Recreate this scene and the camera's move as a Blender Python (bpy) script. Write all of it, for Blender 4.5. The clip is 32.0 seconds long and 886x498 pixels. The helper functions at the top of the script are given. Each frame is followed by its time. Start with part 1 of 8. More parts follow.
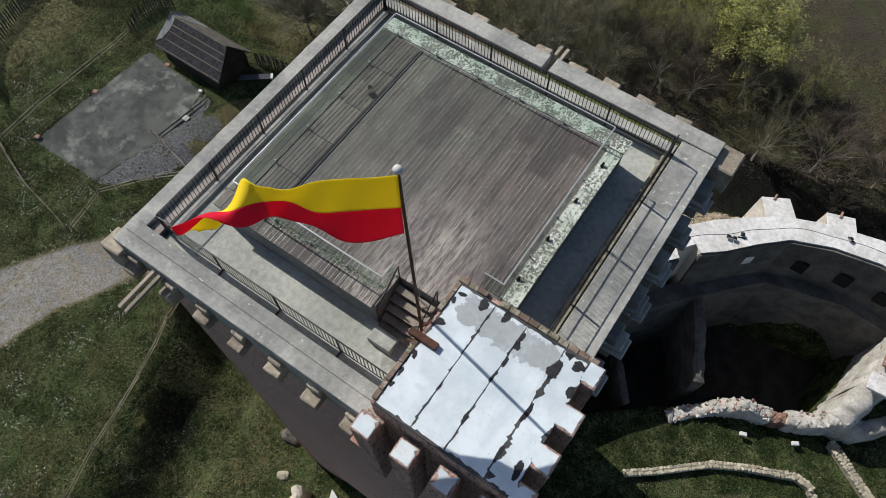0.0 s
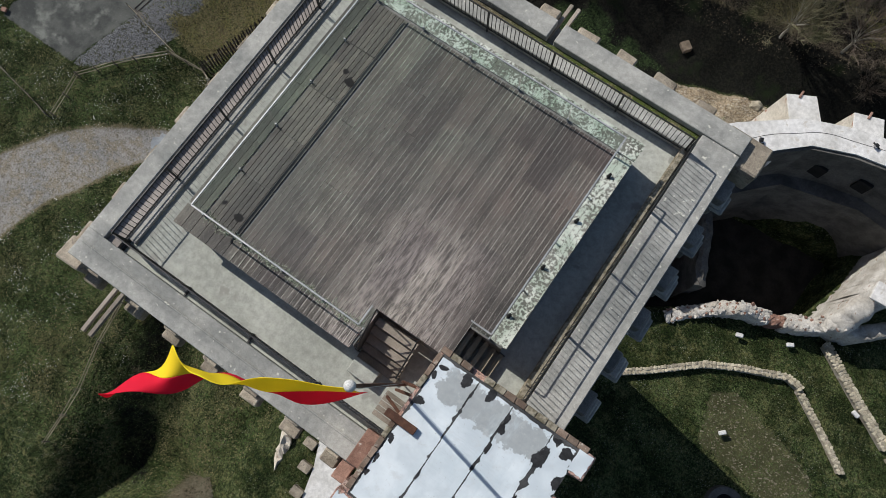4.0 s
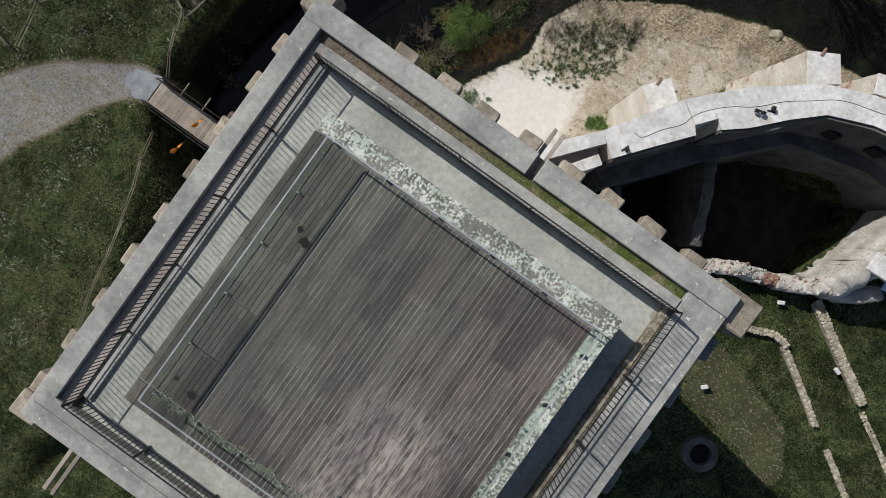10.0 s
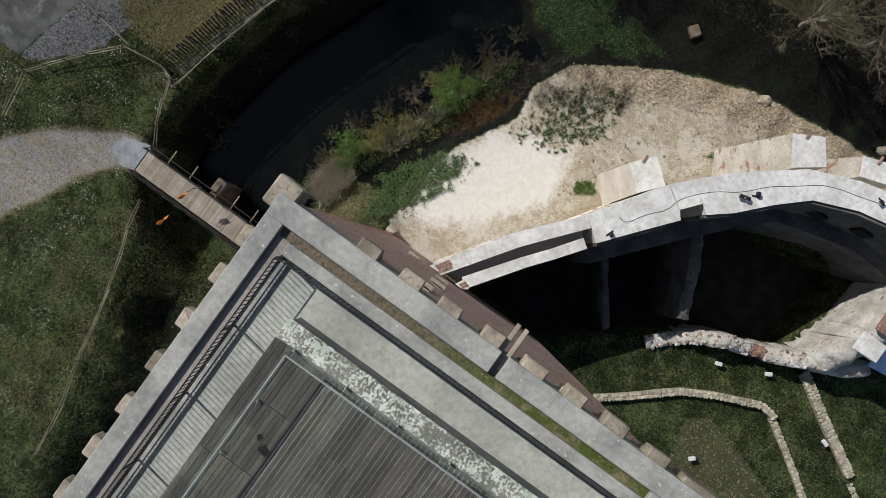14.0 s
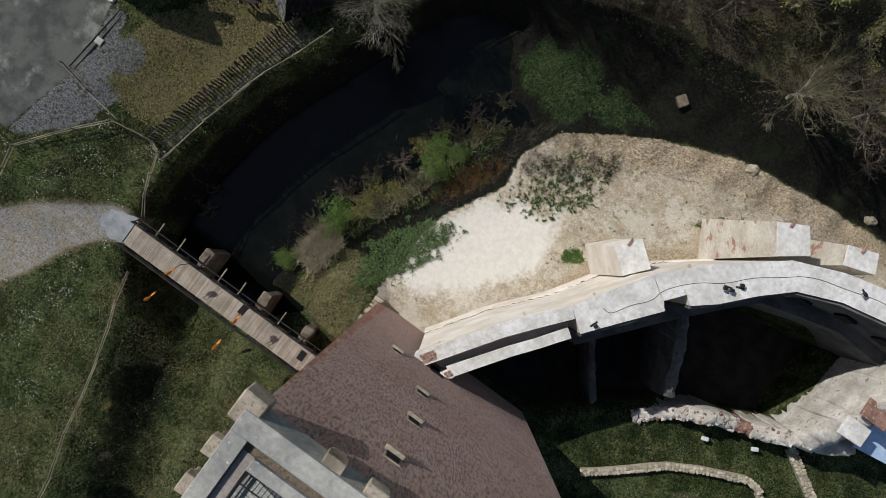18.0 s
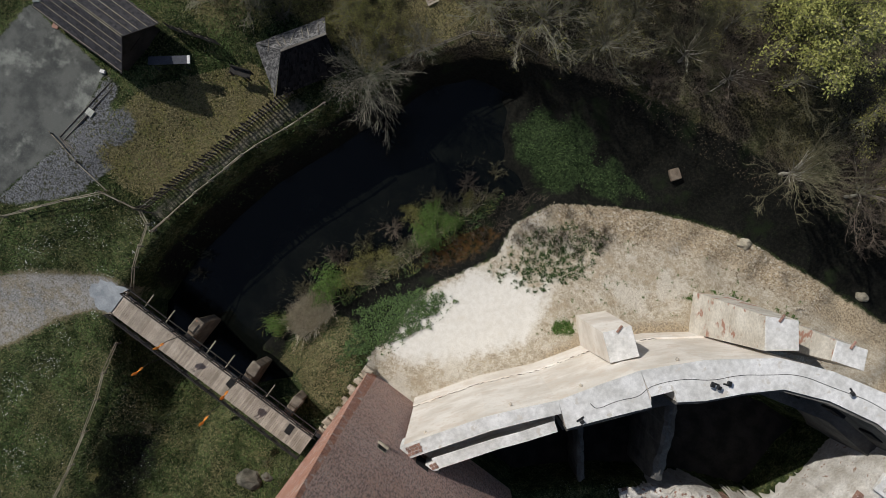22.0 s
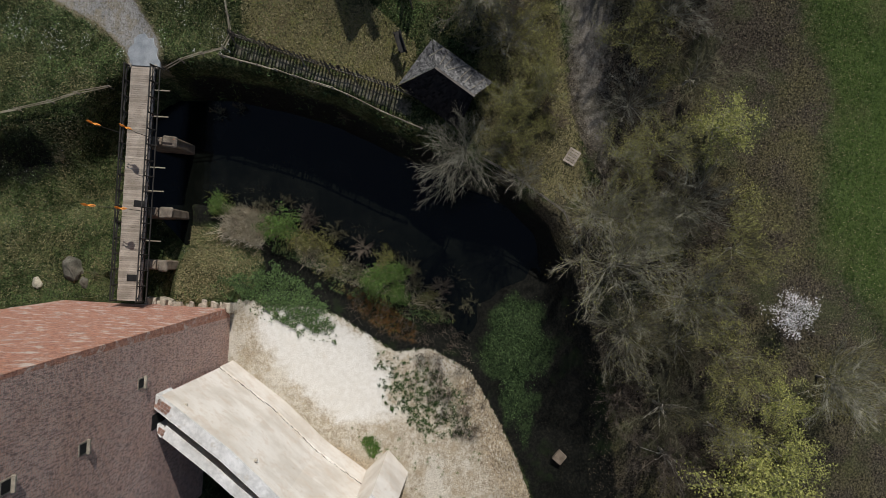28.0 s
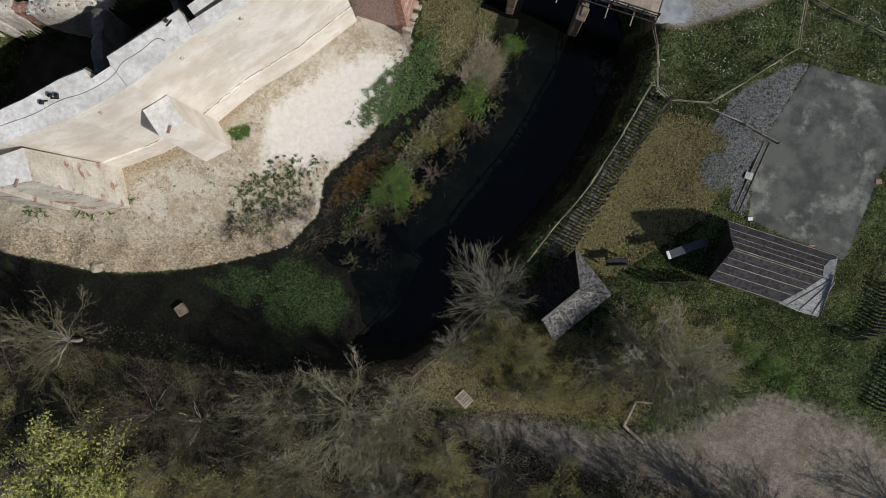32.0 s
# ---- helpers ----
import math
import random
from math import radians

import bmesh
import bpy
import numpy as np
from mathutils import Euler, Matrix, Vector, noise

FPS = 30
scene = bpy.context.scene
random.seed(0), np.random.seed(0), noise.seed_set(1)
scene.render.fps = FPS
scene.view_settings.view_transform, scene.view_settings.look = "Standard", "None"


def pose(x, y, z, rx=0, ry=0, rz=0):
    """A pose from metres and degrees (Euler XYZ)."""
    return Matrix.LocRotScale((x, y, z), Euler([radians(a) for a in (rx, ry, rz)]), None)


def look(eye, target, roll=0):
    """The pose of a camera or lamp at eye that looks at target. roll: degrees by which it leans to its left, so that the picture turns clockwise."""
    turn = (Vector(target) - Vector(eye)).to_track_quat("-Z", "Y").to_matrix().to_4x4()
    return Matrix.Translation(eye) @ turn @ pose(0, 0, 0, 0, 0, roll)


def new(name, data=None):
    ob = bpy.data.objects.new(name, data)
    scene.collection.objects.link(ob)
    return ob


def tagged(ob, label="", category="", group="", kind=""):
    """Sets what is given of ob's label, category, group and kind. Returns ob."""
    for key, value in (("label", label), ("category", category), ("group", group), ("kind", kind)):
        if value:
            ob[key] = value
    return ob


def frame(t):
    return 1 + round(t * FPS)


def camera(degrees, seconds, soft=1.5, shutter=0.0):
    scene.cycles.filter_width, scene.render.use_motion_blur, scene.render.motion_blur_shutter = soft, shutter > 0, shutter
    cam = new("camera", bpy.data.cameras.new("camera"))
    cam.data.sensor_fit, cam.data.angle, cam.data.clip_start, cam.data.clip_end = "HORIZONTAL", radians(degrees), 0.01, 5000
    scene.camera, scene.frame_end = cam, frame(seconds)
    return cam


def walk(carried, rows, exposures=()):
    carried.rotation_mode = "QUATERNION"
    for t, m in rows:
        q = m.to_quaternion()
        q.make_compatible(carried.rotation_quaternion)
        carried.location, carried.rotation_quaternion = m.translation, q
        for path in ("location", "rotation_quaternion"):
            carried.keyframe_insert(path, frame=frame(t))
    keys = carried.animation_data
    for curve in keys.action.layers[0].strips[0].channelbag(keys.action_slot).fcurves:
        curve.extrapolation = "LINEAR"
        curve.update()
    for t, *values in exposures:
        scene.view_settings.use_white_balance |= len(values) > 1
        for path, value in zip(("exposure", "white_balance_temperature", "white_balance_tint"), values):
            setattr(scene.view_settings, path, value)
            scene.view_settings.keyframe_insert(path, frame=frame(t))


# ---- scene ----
cam = camera(64.38, 32.0, soft=0.55)
EXPOSURES = ((0.0, 0.0), (2.5, -0.04), (6.0, -0.16), (12.0, -0.16), (20.0, -0.2), (32.0, -0.2))
# seconds, place in metres, then the turns of pose() in degrees
ROWS = [
    (0, 7.067, -9.672, 55.997, 27.004, 0.054, 34.562),
    (0.5, 6.760, -9.103, 55.983, 25.298, 0.119, 34.623),
    (1, 6.426, -8.483, 55.980, 23.554, 0.192, 34.681),
    (1.5, 6.071, -7.875, 55.985, 21.840, 0.234, 34.733),
    (2, 5.716, -7.245, 55.974, 20.133, 0.268, 34.828),
    (2.5, 5.358, -6.600, 55.998, 18.421, 0.331, 34.898),
    (4.5, 3.933, -3.937, 56.102, 11.547, 0.541, 35.151),
    (5, 3.569, -3.244, 56.055, 9.841, 0.613, 35.216),
    (5.5, 3.176, -2.531, 56.041, 8.116, 0.671, 35.236),
    (6, 2.782, -1.811, 56.032, 6.373, 0.721, 35.331),
    (6.5, 2.402, -1.093, 56.017, 4.669, 0.793, 35.392),
    (7, 2.028, -0.403, 55.992, 2.947, 0.871, 35.371),
    (7.5, 1.664, 0.273, 55.952, 1.172, 0.925, 35.434),
    (8, 1.303, 0.717, 55.913, 0.235, 0.801, 35.548),
    (8.5, 0.969, 1.362, 55.925, 0.273, 0.807, 35.527),
    (9, 0.632, 1.999, 55.923, 0.286, 0.807, 35.600),
    (9.5, 0.326, 2.623, 55.925, 0.322, 0.816, 35.628),
    (10, 0.027, 3.238, 55.927, 0.358, 0.815, 35.665),
    (10.5, -0.270, 3.876, 55.943, 0.391, 0.824, 35.670),
    (11, -0.559, 4.503, 55.915, 0.418, 0.818, 35.668),
    (11.5, -0.856, 5.112, 55.874, 0.465, 0.816, 35.670),
    (12, -1.146, 5.717, 55.843, 0.508, 0.820, 35.718),
    (12.5, -1.441, 6.312, 55.826, 0.535, 0.794, 35.716),
    (13, -1.715, 6.892, 55.826, 0.582, 0.797, 35.729),
    (13.5, -1.961, 7.481, 55.843, 0.628, 0.810, 35.747),
    (14, -2.203, 8.078, 55.871, 0.641, 0.815, 35.756),
    (14.5, -2.514, 8.713, 55.872, 0.619, 0.807, 35.742),
    (16.5, -3.834, 11.354, 55.931, 0.576, 0.763, 35.776),
    (17, -4.175, 12.021, 55.956, 0.596, 0.747, 35.783),
    (17.5, -4.518, 12.710, 55.987, 0.595, 0.740, 35.796),
    (18, -4.867, 13.405, 56.000, 0.589, 0.757, 35.836),
    (18.5, -5.205, 14.112, 56.040, 0.600, 0.774, 35.828),
    (19, -5.550, 14.805, 56.047, 0.574, 0.759, 35.825),
    (19.5, -5.915, 15.499, 56.044, 0.553, 0.738, 35.831),
    (20, -6.296, 16.187, 56.021, 0.524, 0.732, 35.838),
    (20.5, -6.698, 16.866, 55.993, 0.502, 0.737, 35.865),
    (21, -7.103, 17.510, 55.976, 0.503, 0.728, 35.952),
    (21.5, -7.454, 18.143, 55.943, 0.505, 0.732, 36.032),
    (22, -7.774, 18.771, 55.901, 0.525, 0.770, 36.539),
    (22.5, -8.097, 19.393, 55.869, 0.561, 0.774, 37.899),
    (23, -8.436, 19.996, 55.853, 0.615, 0.775, 40.023),
    (23.5, -8.768, 20.595, 55.857, 0.704, 0.772, 42.860),
    (24, -9.090, 21.155, 55.840, 0.790, 0.761, 47.134),
    (24.5, -9.433, 21.760, 55.813, 0.907, 0.730, 52.346),
    (25, -9.814, 22.365, 55.796, 0.953, 0.700, 57.306),
    (25.5, -10.276, 22.958, 55.797, 0.958, 0.660, 62.241),
    (27.5, -12.547, 25.087, 55.877, 0.622, 0.725, 85.915),
    (28, -13.158, 25.473, 55.961, 0.587, 0.800, 93.293),
    (28.5, -13.809, 25.742, 56.063, 0.605, 0.855, 102.813),
    (29, -14.472, 25.903, 56.132, 0.654, 0.847, 113.792),
    (29.5, -15.100, 25.920, 56.175, 0.701, 0.828, 125.981),
    (30, -15.667, 25.808, 56.191, 0.745, 0.763, 138.995),
    (30.5, -16.172, 25.567, 56.177, 0.780, 0.668, 151.784),
    (31, -16.632, 25.195, 56.138, 0.797, 0.532, 167.561),
    (31.5, -16.998, 24.689, 56.115, 0.852, 0.532, -174.815),
    (32, -17.275, 24.197, 56.114, 0.838, 0.660, -161.959),
]
walk(cam, [(t, pose(*row)) for t, *row in ROWS], EXPOSURES)

# ---------------------------------------------------------------- world, sun
SUN_EL, SUN_FROM = 43.0, (-0.987, 0.16)
world = bpy.data.worlds.new("sky")
scene.world = world
world.use_nodes = True
wn = world.node_tree
sky = wn.nodes.new("ShaderNodeTexSky")
sky.sky_type = 'NISHITA'
sky.sun_disc = False
sky.sun_elevation = radians(SUN_EL)
sky.sun_rotation = math.atan2(SUN_FROM[0], SUN_FROM[1])
wn.links.new(sky.outputs[0], wn.nodes["Background"].inputs[0])
wn.nodes["Background"].inputs[1].default_value = 0.092
sun = new("sun", bpy.data.lights.new("sun", 'SUN'))
sun.data.energy, sun.data.angle, sun.data.color = 4.6, radians(0.53), (1.0, 0.96, 0.9)
sh = math.cos(radians(SUN_EL))
sun.matrix_world = look((SUN_FROM[0] * sh * 90, SUN_FROM[1] * sh * 90, math.sin(radians(SUN_EL)) * 90), (0, 0, 0))


# ---------------------------------------------------------------- materials
class Tree:
    """A small writer of node materials."""

    def __init__(self, name):
        self.mat = bpy.data.materials.new(name)
        self.mat.use_nodes = True
        self.t = self.mat.node_tree
        self.bsdf = self.t.nodes["Principled BSDF"]
        self.co = self.node("ShaderNodeNewGeometry").outputs["Position"]

    def node(self, kind, **props):
        n = self.t.nodes.new(kind)
        for k, v in props.items():
            setattr(n, k, v)
        return n

    def put(self, socket, value):
        if hasattr(value, "node"):
            self.t.links.new(value, socket)
        elif hasattr(value, "__len__") and len(value) == 3 and socket.type == 'RGBA':
            socket.default_value = (*value, 1)
        else:
            socket.default_value = value

    def object_co(self):
        self.co = self.node("ShaderNodeTexCoord").outputs["Object"]
        return self

    def stretch(self, sx, sy, sz, rz=0.0):
        m = self.node("ShaderNodeMapping")
        self.put(m.inputs["Vector"], self.co)
        m.inputs["Scale"].default_value = (sx, sy, sz)
        m.inputs["Rotation"].default_value = (0, 0, radians(rz))
        return m.outputs[0]

    def noise(self, scale, detail=4.0, rough=0.55, co=None, distortion=0.0):
        n = self.node("ShaderNodeTexNoise")
        self.put(n.inputs["Vector"], co or self.co)
        n.inputs["Scale"].default_value, n.inputs["Detail"].default_value = scale, detail
        n.inputs["Roughness"].default_value, n.inputs["Distortion"].default_value = rough, distortion
        return n.outputs["Fac"]

    def voronoi(self, scale, feature='F1', out="Distance", co=None, rand=1.0):
        n = self.node("ShaderNodeTexVoronoi", feature=feature)
        self.put(n.inputs["Vector"], co or self.co)
        n.inputs["Scale"].default_value, n.inputs["Randomness"].default_value = scale, rand
        return n.outputs[out]

    def ramp(self, fac, a, b, lo=0.0, hi=1.0):
        n = self.node("ShaderNodeMapRange", interpolation_type='SMOOTHSTEP')
        for i, v in enumerate((fac, a, b, lo, hi)):
            self.put(n.inputs[i], v)
        return n.outputs[0]

    def math(self, op, a, b=0.0):
        n = self.node("ShaderNodeMath", operation=op)
        self.put(n.inputs[0], a)
        self.put(n.inputs[1], b)
        return n.outputs[0]

    def mix(self, fac, a, b, kind='MIX'):
        n = self.node("ShaderNodeMix", data_type='RGBA', blend_type=kind)
        self.put(n.inputs[0], fac)
        self.put(n.inputs[6], a)
        self.put(n.inputs[7], b)
        return n.outputs[2]

    def attr(self, name):
        return self.node("ShaderNodeAttribute", attribute_name=name).outputs["Fac"]

    def random(self):
        return self.node("ShaderNodeObjectInfo").outputs["Random"]

    def island(self):
        return self.node("ShaderNodeNewGeometry").outputs["Random Per Island"]

    def split(self):
        n = self.node("ShaderNodeSeparateXYZ")
        self.put(n.inputs[0], self.co)
        return n.outputs

    def bump(self, height, strength=0.4, distance=0.02):
        n = self.node("ShaderNodeBump")
        n.inputs["Strength"].default_value, n.inputs["Distance"].default_value = strength, distance
        self.put(n.inputs["Height"], height)
        self.put(self.bsdf.inputs["Normal"], n.outputs[0])

    def done(self, colour, rough=0.85, metal=0.0, spec=0.3):
        self.put(self.bsdf.inputs["Base Color"], colour)
        self.put(self.bsdf.inputs["Roughness"], rough)
        self.put(self.bsdf.inputs["Metallic"], metal)
        self.put(self.bsdf.inputs["Specular IOR Level"], spec)
        return self.mat


def rough_surface(name, dark, light, big=0.6, fine=9.0, bump=0.5, dist=0.02, rough=0.9, speck=None, vary=0.0, metal=0.0, spec=0.25, grain=0.5):
    """Two scales of blotches, a fine grain and its relief; speck: (colour, scale, threshold); vary: how much single pieces differ."""
    m = Tree(name)
    a, b = m.noise(big, 3), m.noise(fine, 6, 0.65)
    c = m.mix(m.ramp(a, 0.3, 0.7), dark, light)
    c = m.mix(m.ramp(b, 0.25, 0.75, 0.0, 0.55), c, m.mix(0.55, c, (0, 0, 0), 'MULTIPLY'))
    g = m.noise(fine * 5, 2, 0.7)
    c = m.mix(m.ramp(g, 0.42, 0.62, 0.0, grain), c, m.mix(0.6, c, (0, 0, 0), 'MULTIPLY'))
    if speck:
        s = m.ramp(m.noise(speck[1], 5, 0.6), speck[2], speck[2] + 0.08)
        c = m.mix(s, c, speck[0])
    if vary:
        v = m.ramp(m.random(), 0, 1, 1 - vary, 1 + vary * 0.6)
        h = m.node("ShaderNodeHueSaturation")
        m.put(h.inputs["Color"], c)
        m.put(h.inputs["Value"], v)
        c = h.outputs[0]
    m.bump(m.math('ADD', b, m.math('MULTIPLY', g, 0.4)), bump, dist)
    return m.done(c, rough, metal, spec)


CONCRETE = rough_surface("concrete", (0.345, 0.358, 0.322), (0.475, 0.487, 0.44), 0.5, 5, 0.25, 0.008, speck=((0.26, 0.26, 0.235), 1.6, 0.60), grain=0.15)
COPING = rough_surface("weathered_coping", (0.27, 0.275, 0.26), (0.46, 0.455, 0.42), 0.8, 6, 0.5, 0.015, speck=((0.56, 0.55, 0.48), 7, 0.62), grain=0.22)
DARK_SIDE = rough_surface("dark_concrete", (0.16, 0.165, 0.16), (0.27, 0.27, 0.25), 1.2, 9, 0.4, 0.012)
CORBEL = rough_surface("corbel_stone", (0.31, 0.265, 0.205), (0.52, 0.455, 0.36), 1.5, 7, 0.8, 0.04, speck=((0.20, 0.17, 0.14), 5, 0.58), vary=0.25)
BRICKCAP = rough_surface("red_brick", (0.23, 0.13, 0.10), (0.39, 0.235, 0.18), 2.0, 9, 0.7, 0.025, vary=0.3, speck=((0.5, 0.44, 0.39), 5, 0.60))
m = Tree("cream_plaster")
c = m.mix(m.ramp(m.noise(0.35, 4), 0.3, 0.7), (0.56, 0.51, 0.445), (0.725, 0.685, 0.63))
band = m.noise(1.0, 5, 0.7, co=m.stretch(0.22, 0.22, 1.5))
c = m.mix(m.ramp(band, 0.52, 0.68, 0, 0.22), c, (0.58, 0.49, 0.38))
c = m.mix(m.ramp(band, 0.46, 0.34, 0, 0.3), c, (0.80, 0.77, 0.71))
c = m.mix(m.ramp(m.noise(2.4, 6, 0.75), 0.56, 0.68, 0, 0.55), c, (0.48, 0.385, 0.29))
c = m.mix(m.ramp(m.noise(0.8, 6, 0.72), 0.50, 0.64, 0, 0.5), c, (0.56, 0.465, 0.375))
c = m.mix(m.ramp(m.noise(7, 5, 0.8, co=m.stretch(0.8, 0.8, 1.6)), 0.60, 0.68, 0, 0.45), c, (0.40, 0.34, 0.27))
m.bump(m.math('ADD', m.noise(3.5, 5, 0.7), m.math('MULTIPLY', band, 0.8)), 0.5, 0.04)
PLASTER = m.done(c, 0.93, 0, 0.2)
WHITECOPE = rough_surface("pale_mortar_coping", (0.60, 0.59, 0.56), (0.80, 0.79, 0.77), 0.55, 3.0, 0.4, 0.03, speck=((0.50, 0.47, 0.42), 1.6, 0.60), grain=0.14)
RUBBLE = rough_surface("rubble_masonry", (0.46, 0.40, 0.31), (0.68, 0.62, 0.52), 1.2, 5, 0.9, 0.06, speck=((0.30, 0.2, 0.15), 2.2, 0.63), vary=0.25)
FIELDSTONE = rough_surface("field_stone", (0.40, 0.36, 0.27), (0.62, 0.56, 0.43), 2.5, 9, 0.7, 0.03, vary=0.35)
STEEL = rough_surface("dark_steel", (0.03, 0.032, 0.035), (0.06, 0.06, 0.06), 3, 20, 0.2, 0.002, rough=0.5, metal=0.6, spec=0.4)
BRIGHTSTEEL = rough_surface("bright_steel", (0.42, 0.44, 0.45), (0.56, 0.57, 0.58), 3, 30, 0.1, 0.001, rough=0.4, metal=0.35, spec=0.5)
RUST = rough_surface("rusty_steel", (0.085, 0.042, 0.030), (0.17, 0.085, 0.055), 3, 18, 0.4, 0.003, rough=0.8, metal=0.3)
TIMBER = rough_surface("grey_timber", (0.10, 0.09, 0.08), (0.20, 0.18, 0.155), 1.0, 14, 0.5, 0.01, vary=0.3)
DARKWOOD = rough_surface("dark_stained_wood", (0.022, 0.02, 0.018), (0.05, 0.046, 0.042), 1.0, 14, 0.5, 0.01, vary=0.3)
RAILWOOD = rough_surface("weathered_rail", (0.22, 0.19, 0.14), (0.40, 0.36, 0.27), 1.0, 10, 0.5, 0.01, vary=0.25)
PLANK = rough_surface("bleached_plank", (0.34, 0.29, 0.235), (0.47, 0.41, 0.34), 0.9, 16, 0.5, 0.008, vary=0.22)
WHITE = rough_surface("white_paint", (0.68, 0.68, 0.66), (0.8, 0.8, 0.78), 2, 12, 0.2, 0.004)
BLACK = rough_surface("black_void", (0.012, 0.012, 0.012), (0.02, 0.02, 0.02), 2, 9, 0.2, 0.01)
BARK = rough_surface("grey_bark", (0.21, 0.195, 0.16), (0.45, 0.425, 0.36), 1.3, 9, 0.6, 0.02, vary=0.3)
TWIGS = rough_surface("twig_bark", (0.125, 0.115, 0.082), (0.27, 0.255, 0.19), 0.5, 4, 0.2, 0.01, vary=0.35)


# ---------------------------------------------------------------- builders
def part(name, bm, material, parent=None, label="", smooth=False):
    """Links a bmesh as one mesh object, under a thing or a part."""
    me = bpy.data.meshes.new(name)
    bm.to_mesh(me)
    bm.free()
    if smooth:
        me.polygons.foreach_set("use_smooth", [True] * len(me.polygons))
    ob = new(name, me)
    for m in (material if isinstance(material, (list, tuple)) else (material,)):
        me.materials.append(m)
    if parent:
        ob.parent = parent
    if label:
        ob["label"] = label
    return ob


def thing(name, place=(0, 0, 0), turn=0.0, **tags):
    ob = new(name)
    ob.empty_display_size = 0.2
    ob.matrix_world = pose(*place, 0, 0, turn)
    return tagged(ob, **tags)


def add_box(bm, x0, x1, y0, y1, z0, z1, bevel=0.0, jitter=0.0, rnd=random):
    vs = [bm.verts.new((x + rnd.uniform(-jitter, jitter), y + rnd.uniform(-jitter, jitter), z + rnd.uniform(-jitter, jitter)))
          for z in (z0, z1) for y in (y0, y1) for x in (x0, x1)]
    fs = [bm.faces.new([vs[i] for i in f]) for f in ((0, 2, 3, 1), (4, 5, 7, 6), (0, 1, 5, 4), (2, 6, 7, 3), (0, 4, 6, 2), (1, 3, 7, 5))]
    if bevel:
        bmesh.ops.bevel(bm, geom=list({e for f in fs for e in f.edges}), offset=bevel, segments=1, affect='EDGES')
    return vs


def boxed(*args, **kw):
    bm = bmesh.new()
    add_box(bm, *args, **kw)
    return bm


def add_bar(bm, a, b, r, sides=6, r2=None):
    """A tapering bar from a to b."""
    a, b = Vector(a), Vector(b)
    d = (b - a).normalized()
    u = d.cross((0, 0, 1) if abs(d.z) < 0.9 else (1, 0, 0)).normalized()
    v = d.cross(u)
    r2 = r if r2 is None else r2
    rings = []
    for c, q in ((a, r), (b, r2)):
        rings.append([bm.verts.new(c + (u * math.cos(i * 2 * math.pi / sides) + v * math.sin(i * 2 * math.pi / sides)) * q) for i in range(sides)])
    for i in range(sides):
        j = (i + 1) % sides
        bm.faces.new((rings[0][i], rings[0][j], rings[1][j], rings[1][i]))
    bm.faces.new(rings[0][::-1])
    bm.faces.new(rings[1])


def bar(a, b, r, sides=6, r2=None):
    bm = bmesh.new()
    add_bar(bm, a, b, r, sides, r2)
    return bm


def slab(outline, z0, z1, bevel=0.0):
    """An upright prism over a polygon."""
    bm = bmesh.new()
    n = len(outline)
    lo = [bm.verts.new((x, y, z0 if not callable(z0) else z0(x, y))) for x, y in outline]
    hi = [bm.verts.new((x, y, z1 if not callable(z1) else z1(x, y))) for x, y in outline]
    for i in range(n):
        j = (i + 1) % n
        bm.faces.new((lo[i], lo[j], hi[j], hi[i]))
    top = bm.faces.new(hi)
    bm.faces.new(lo[::-1])
    bmesh.ops.recalc_face_normals(bm, faces=bm.faces)
    if bevel:
        bmesh.ops.bevel(bm, geom=list(top.edges), offset=bevel, segments=1, affect='EDGES')
    return bm


def along(points, step):
    """Points spread evenly along a polyline, with the way there."""
    out = []
    for a, b in zip(points, points[1:]):
        a, b = Vector(a), Vector(b)
        n = max(1, round((b - a).length / step))
        out += [(a.lerp(b, i / n), (b - a).normalized()) for i in range(n)]
    out.append((Vector(points[-1]), (Vector(points[-1]) - Vector(points[-2])).normalized()))
    return out


def smooth_line(points, rounds=2):
    """Rounds the corners of a polyline."""
    for _ in range(rounds):
        out = [points[0]]
        for a, b in zip(points, points[1:]):
            out += [tuple(0.75 * p + 0.25 * q for p, q in zip(a, b)), tuple(0.25 * p + 0.75 * q for p, q in zip(a, b))]
        points = out + [points[-1]]
    return points


def ribbon(outer, inner):
    return list(outer) + list(inner)[::-1]


# ---------------------------------------------------------------- the ground
def spread(fine0, fine1, step, far, grow):
    c = list(np.arange(fine0, fine1 + step / 2, step))
    s = step
    while c[-1] < far:
        s *= grow
        c.append(c[-1] + s)
    s = step
    while c[0] > -far:
        s *= grow
        c.insert(0, c[0] - s)
    return np.array(c)


def inside(px, py, poly):
    """Signed distance to a polygon, positive within."""
    d = np.full(px.shape, 1e9)
    odd = np.zeros(px.shape, bool)
    n = len(poly)
    for i in range(n):
        (ax, ay), (bx, by) = poly[i], poly[(i + 1) % n]
        ex, ey = bx - ax, by - ay
        t = np.clip(((px - ax) * ex + (py - ay) * ey) / (ex * ex + ey * ey), 0, 1)
        d = np.minimum(d, np.hypot(px - ax - t * ex, py - ay - t * ey))
        if ay != by:
            cross = ((ay > py) != (by > py)) & (px < (bx - ax) * (py - ay) / (by - ay) + ax)
            odd ^= cross
    return np.where(odd, d, -d)


def step01(v, a, b):
    t = np.clip((v - a) / (b - a), 0, 1)
    return t * t * (3 - 2 * t)


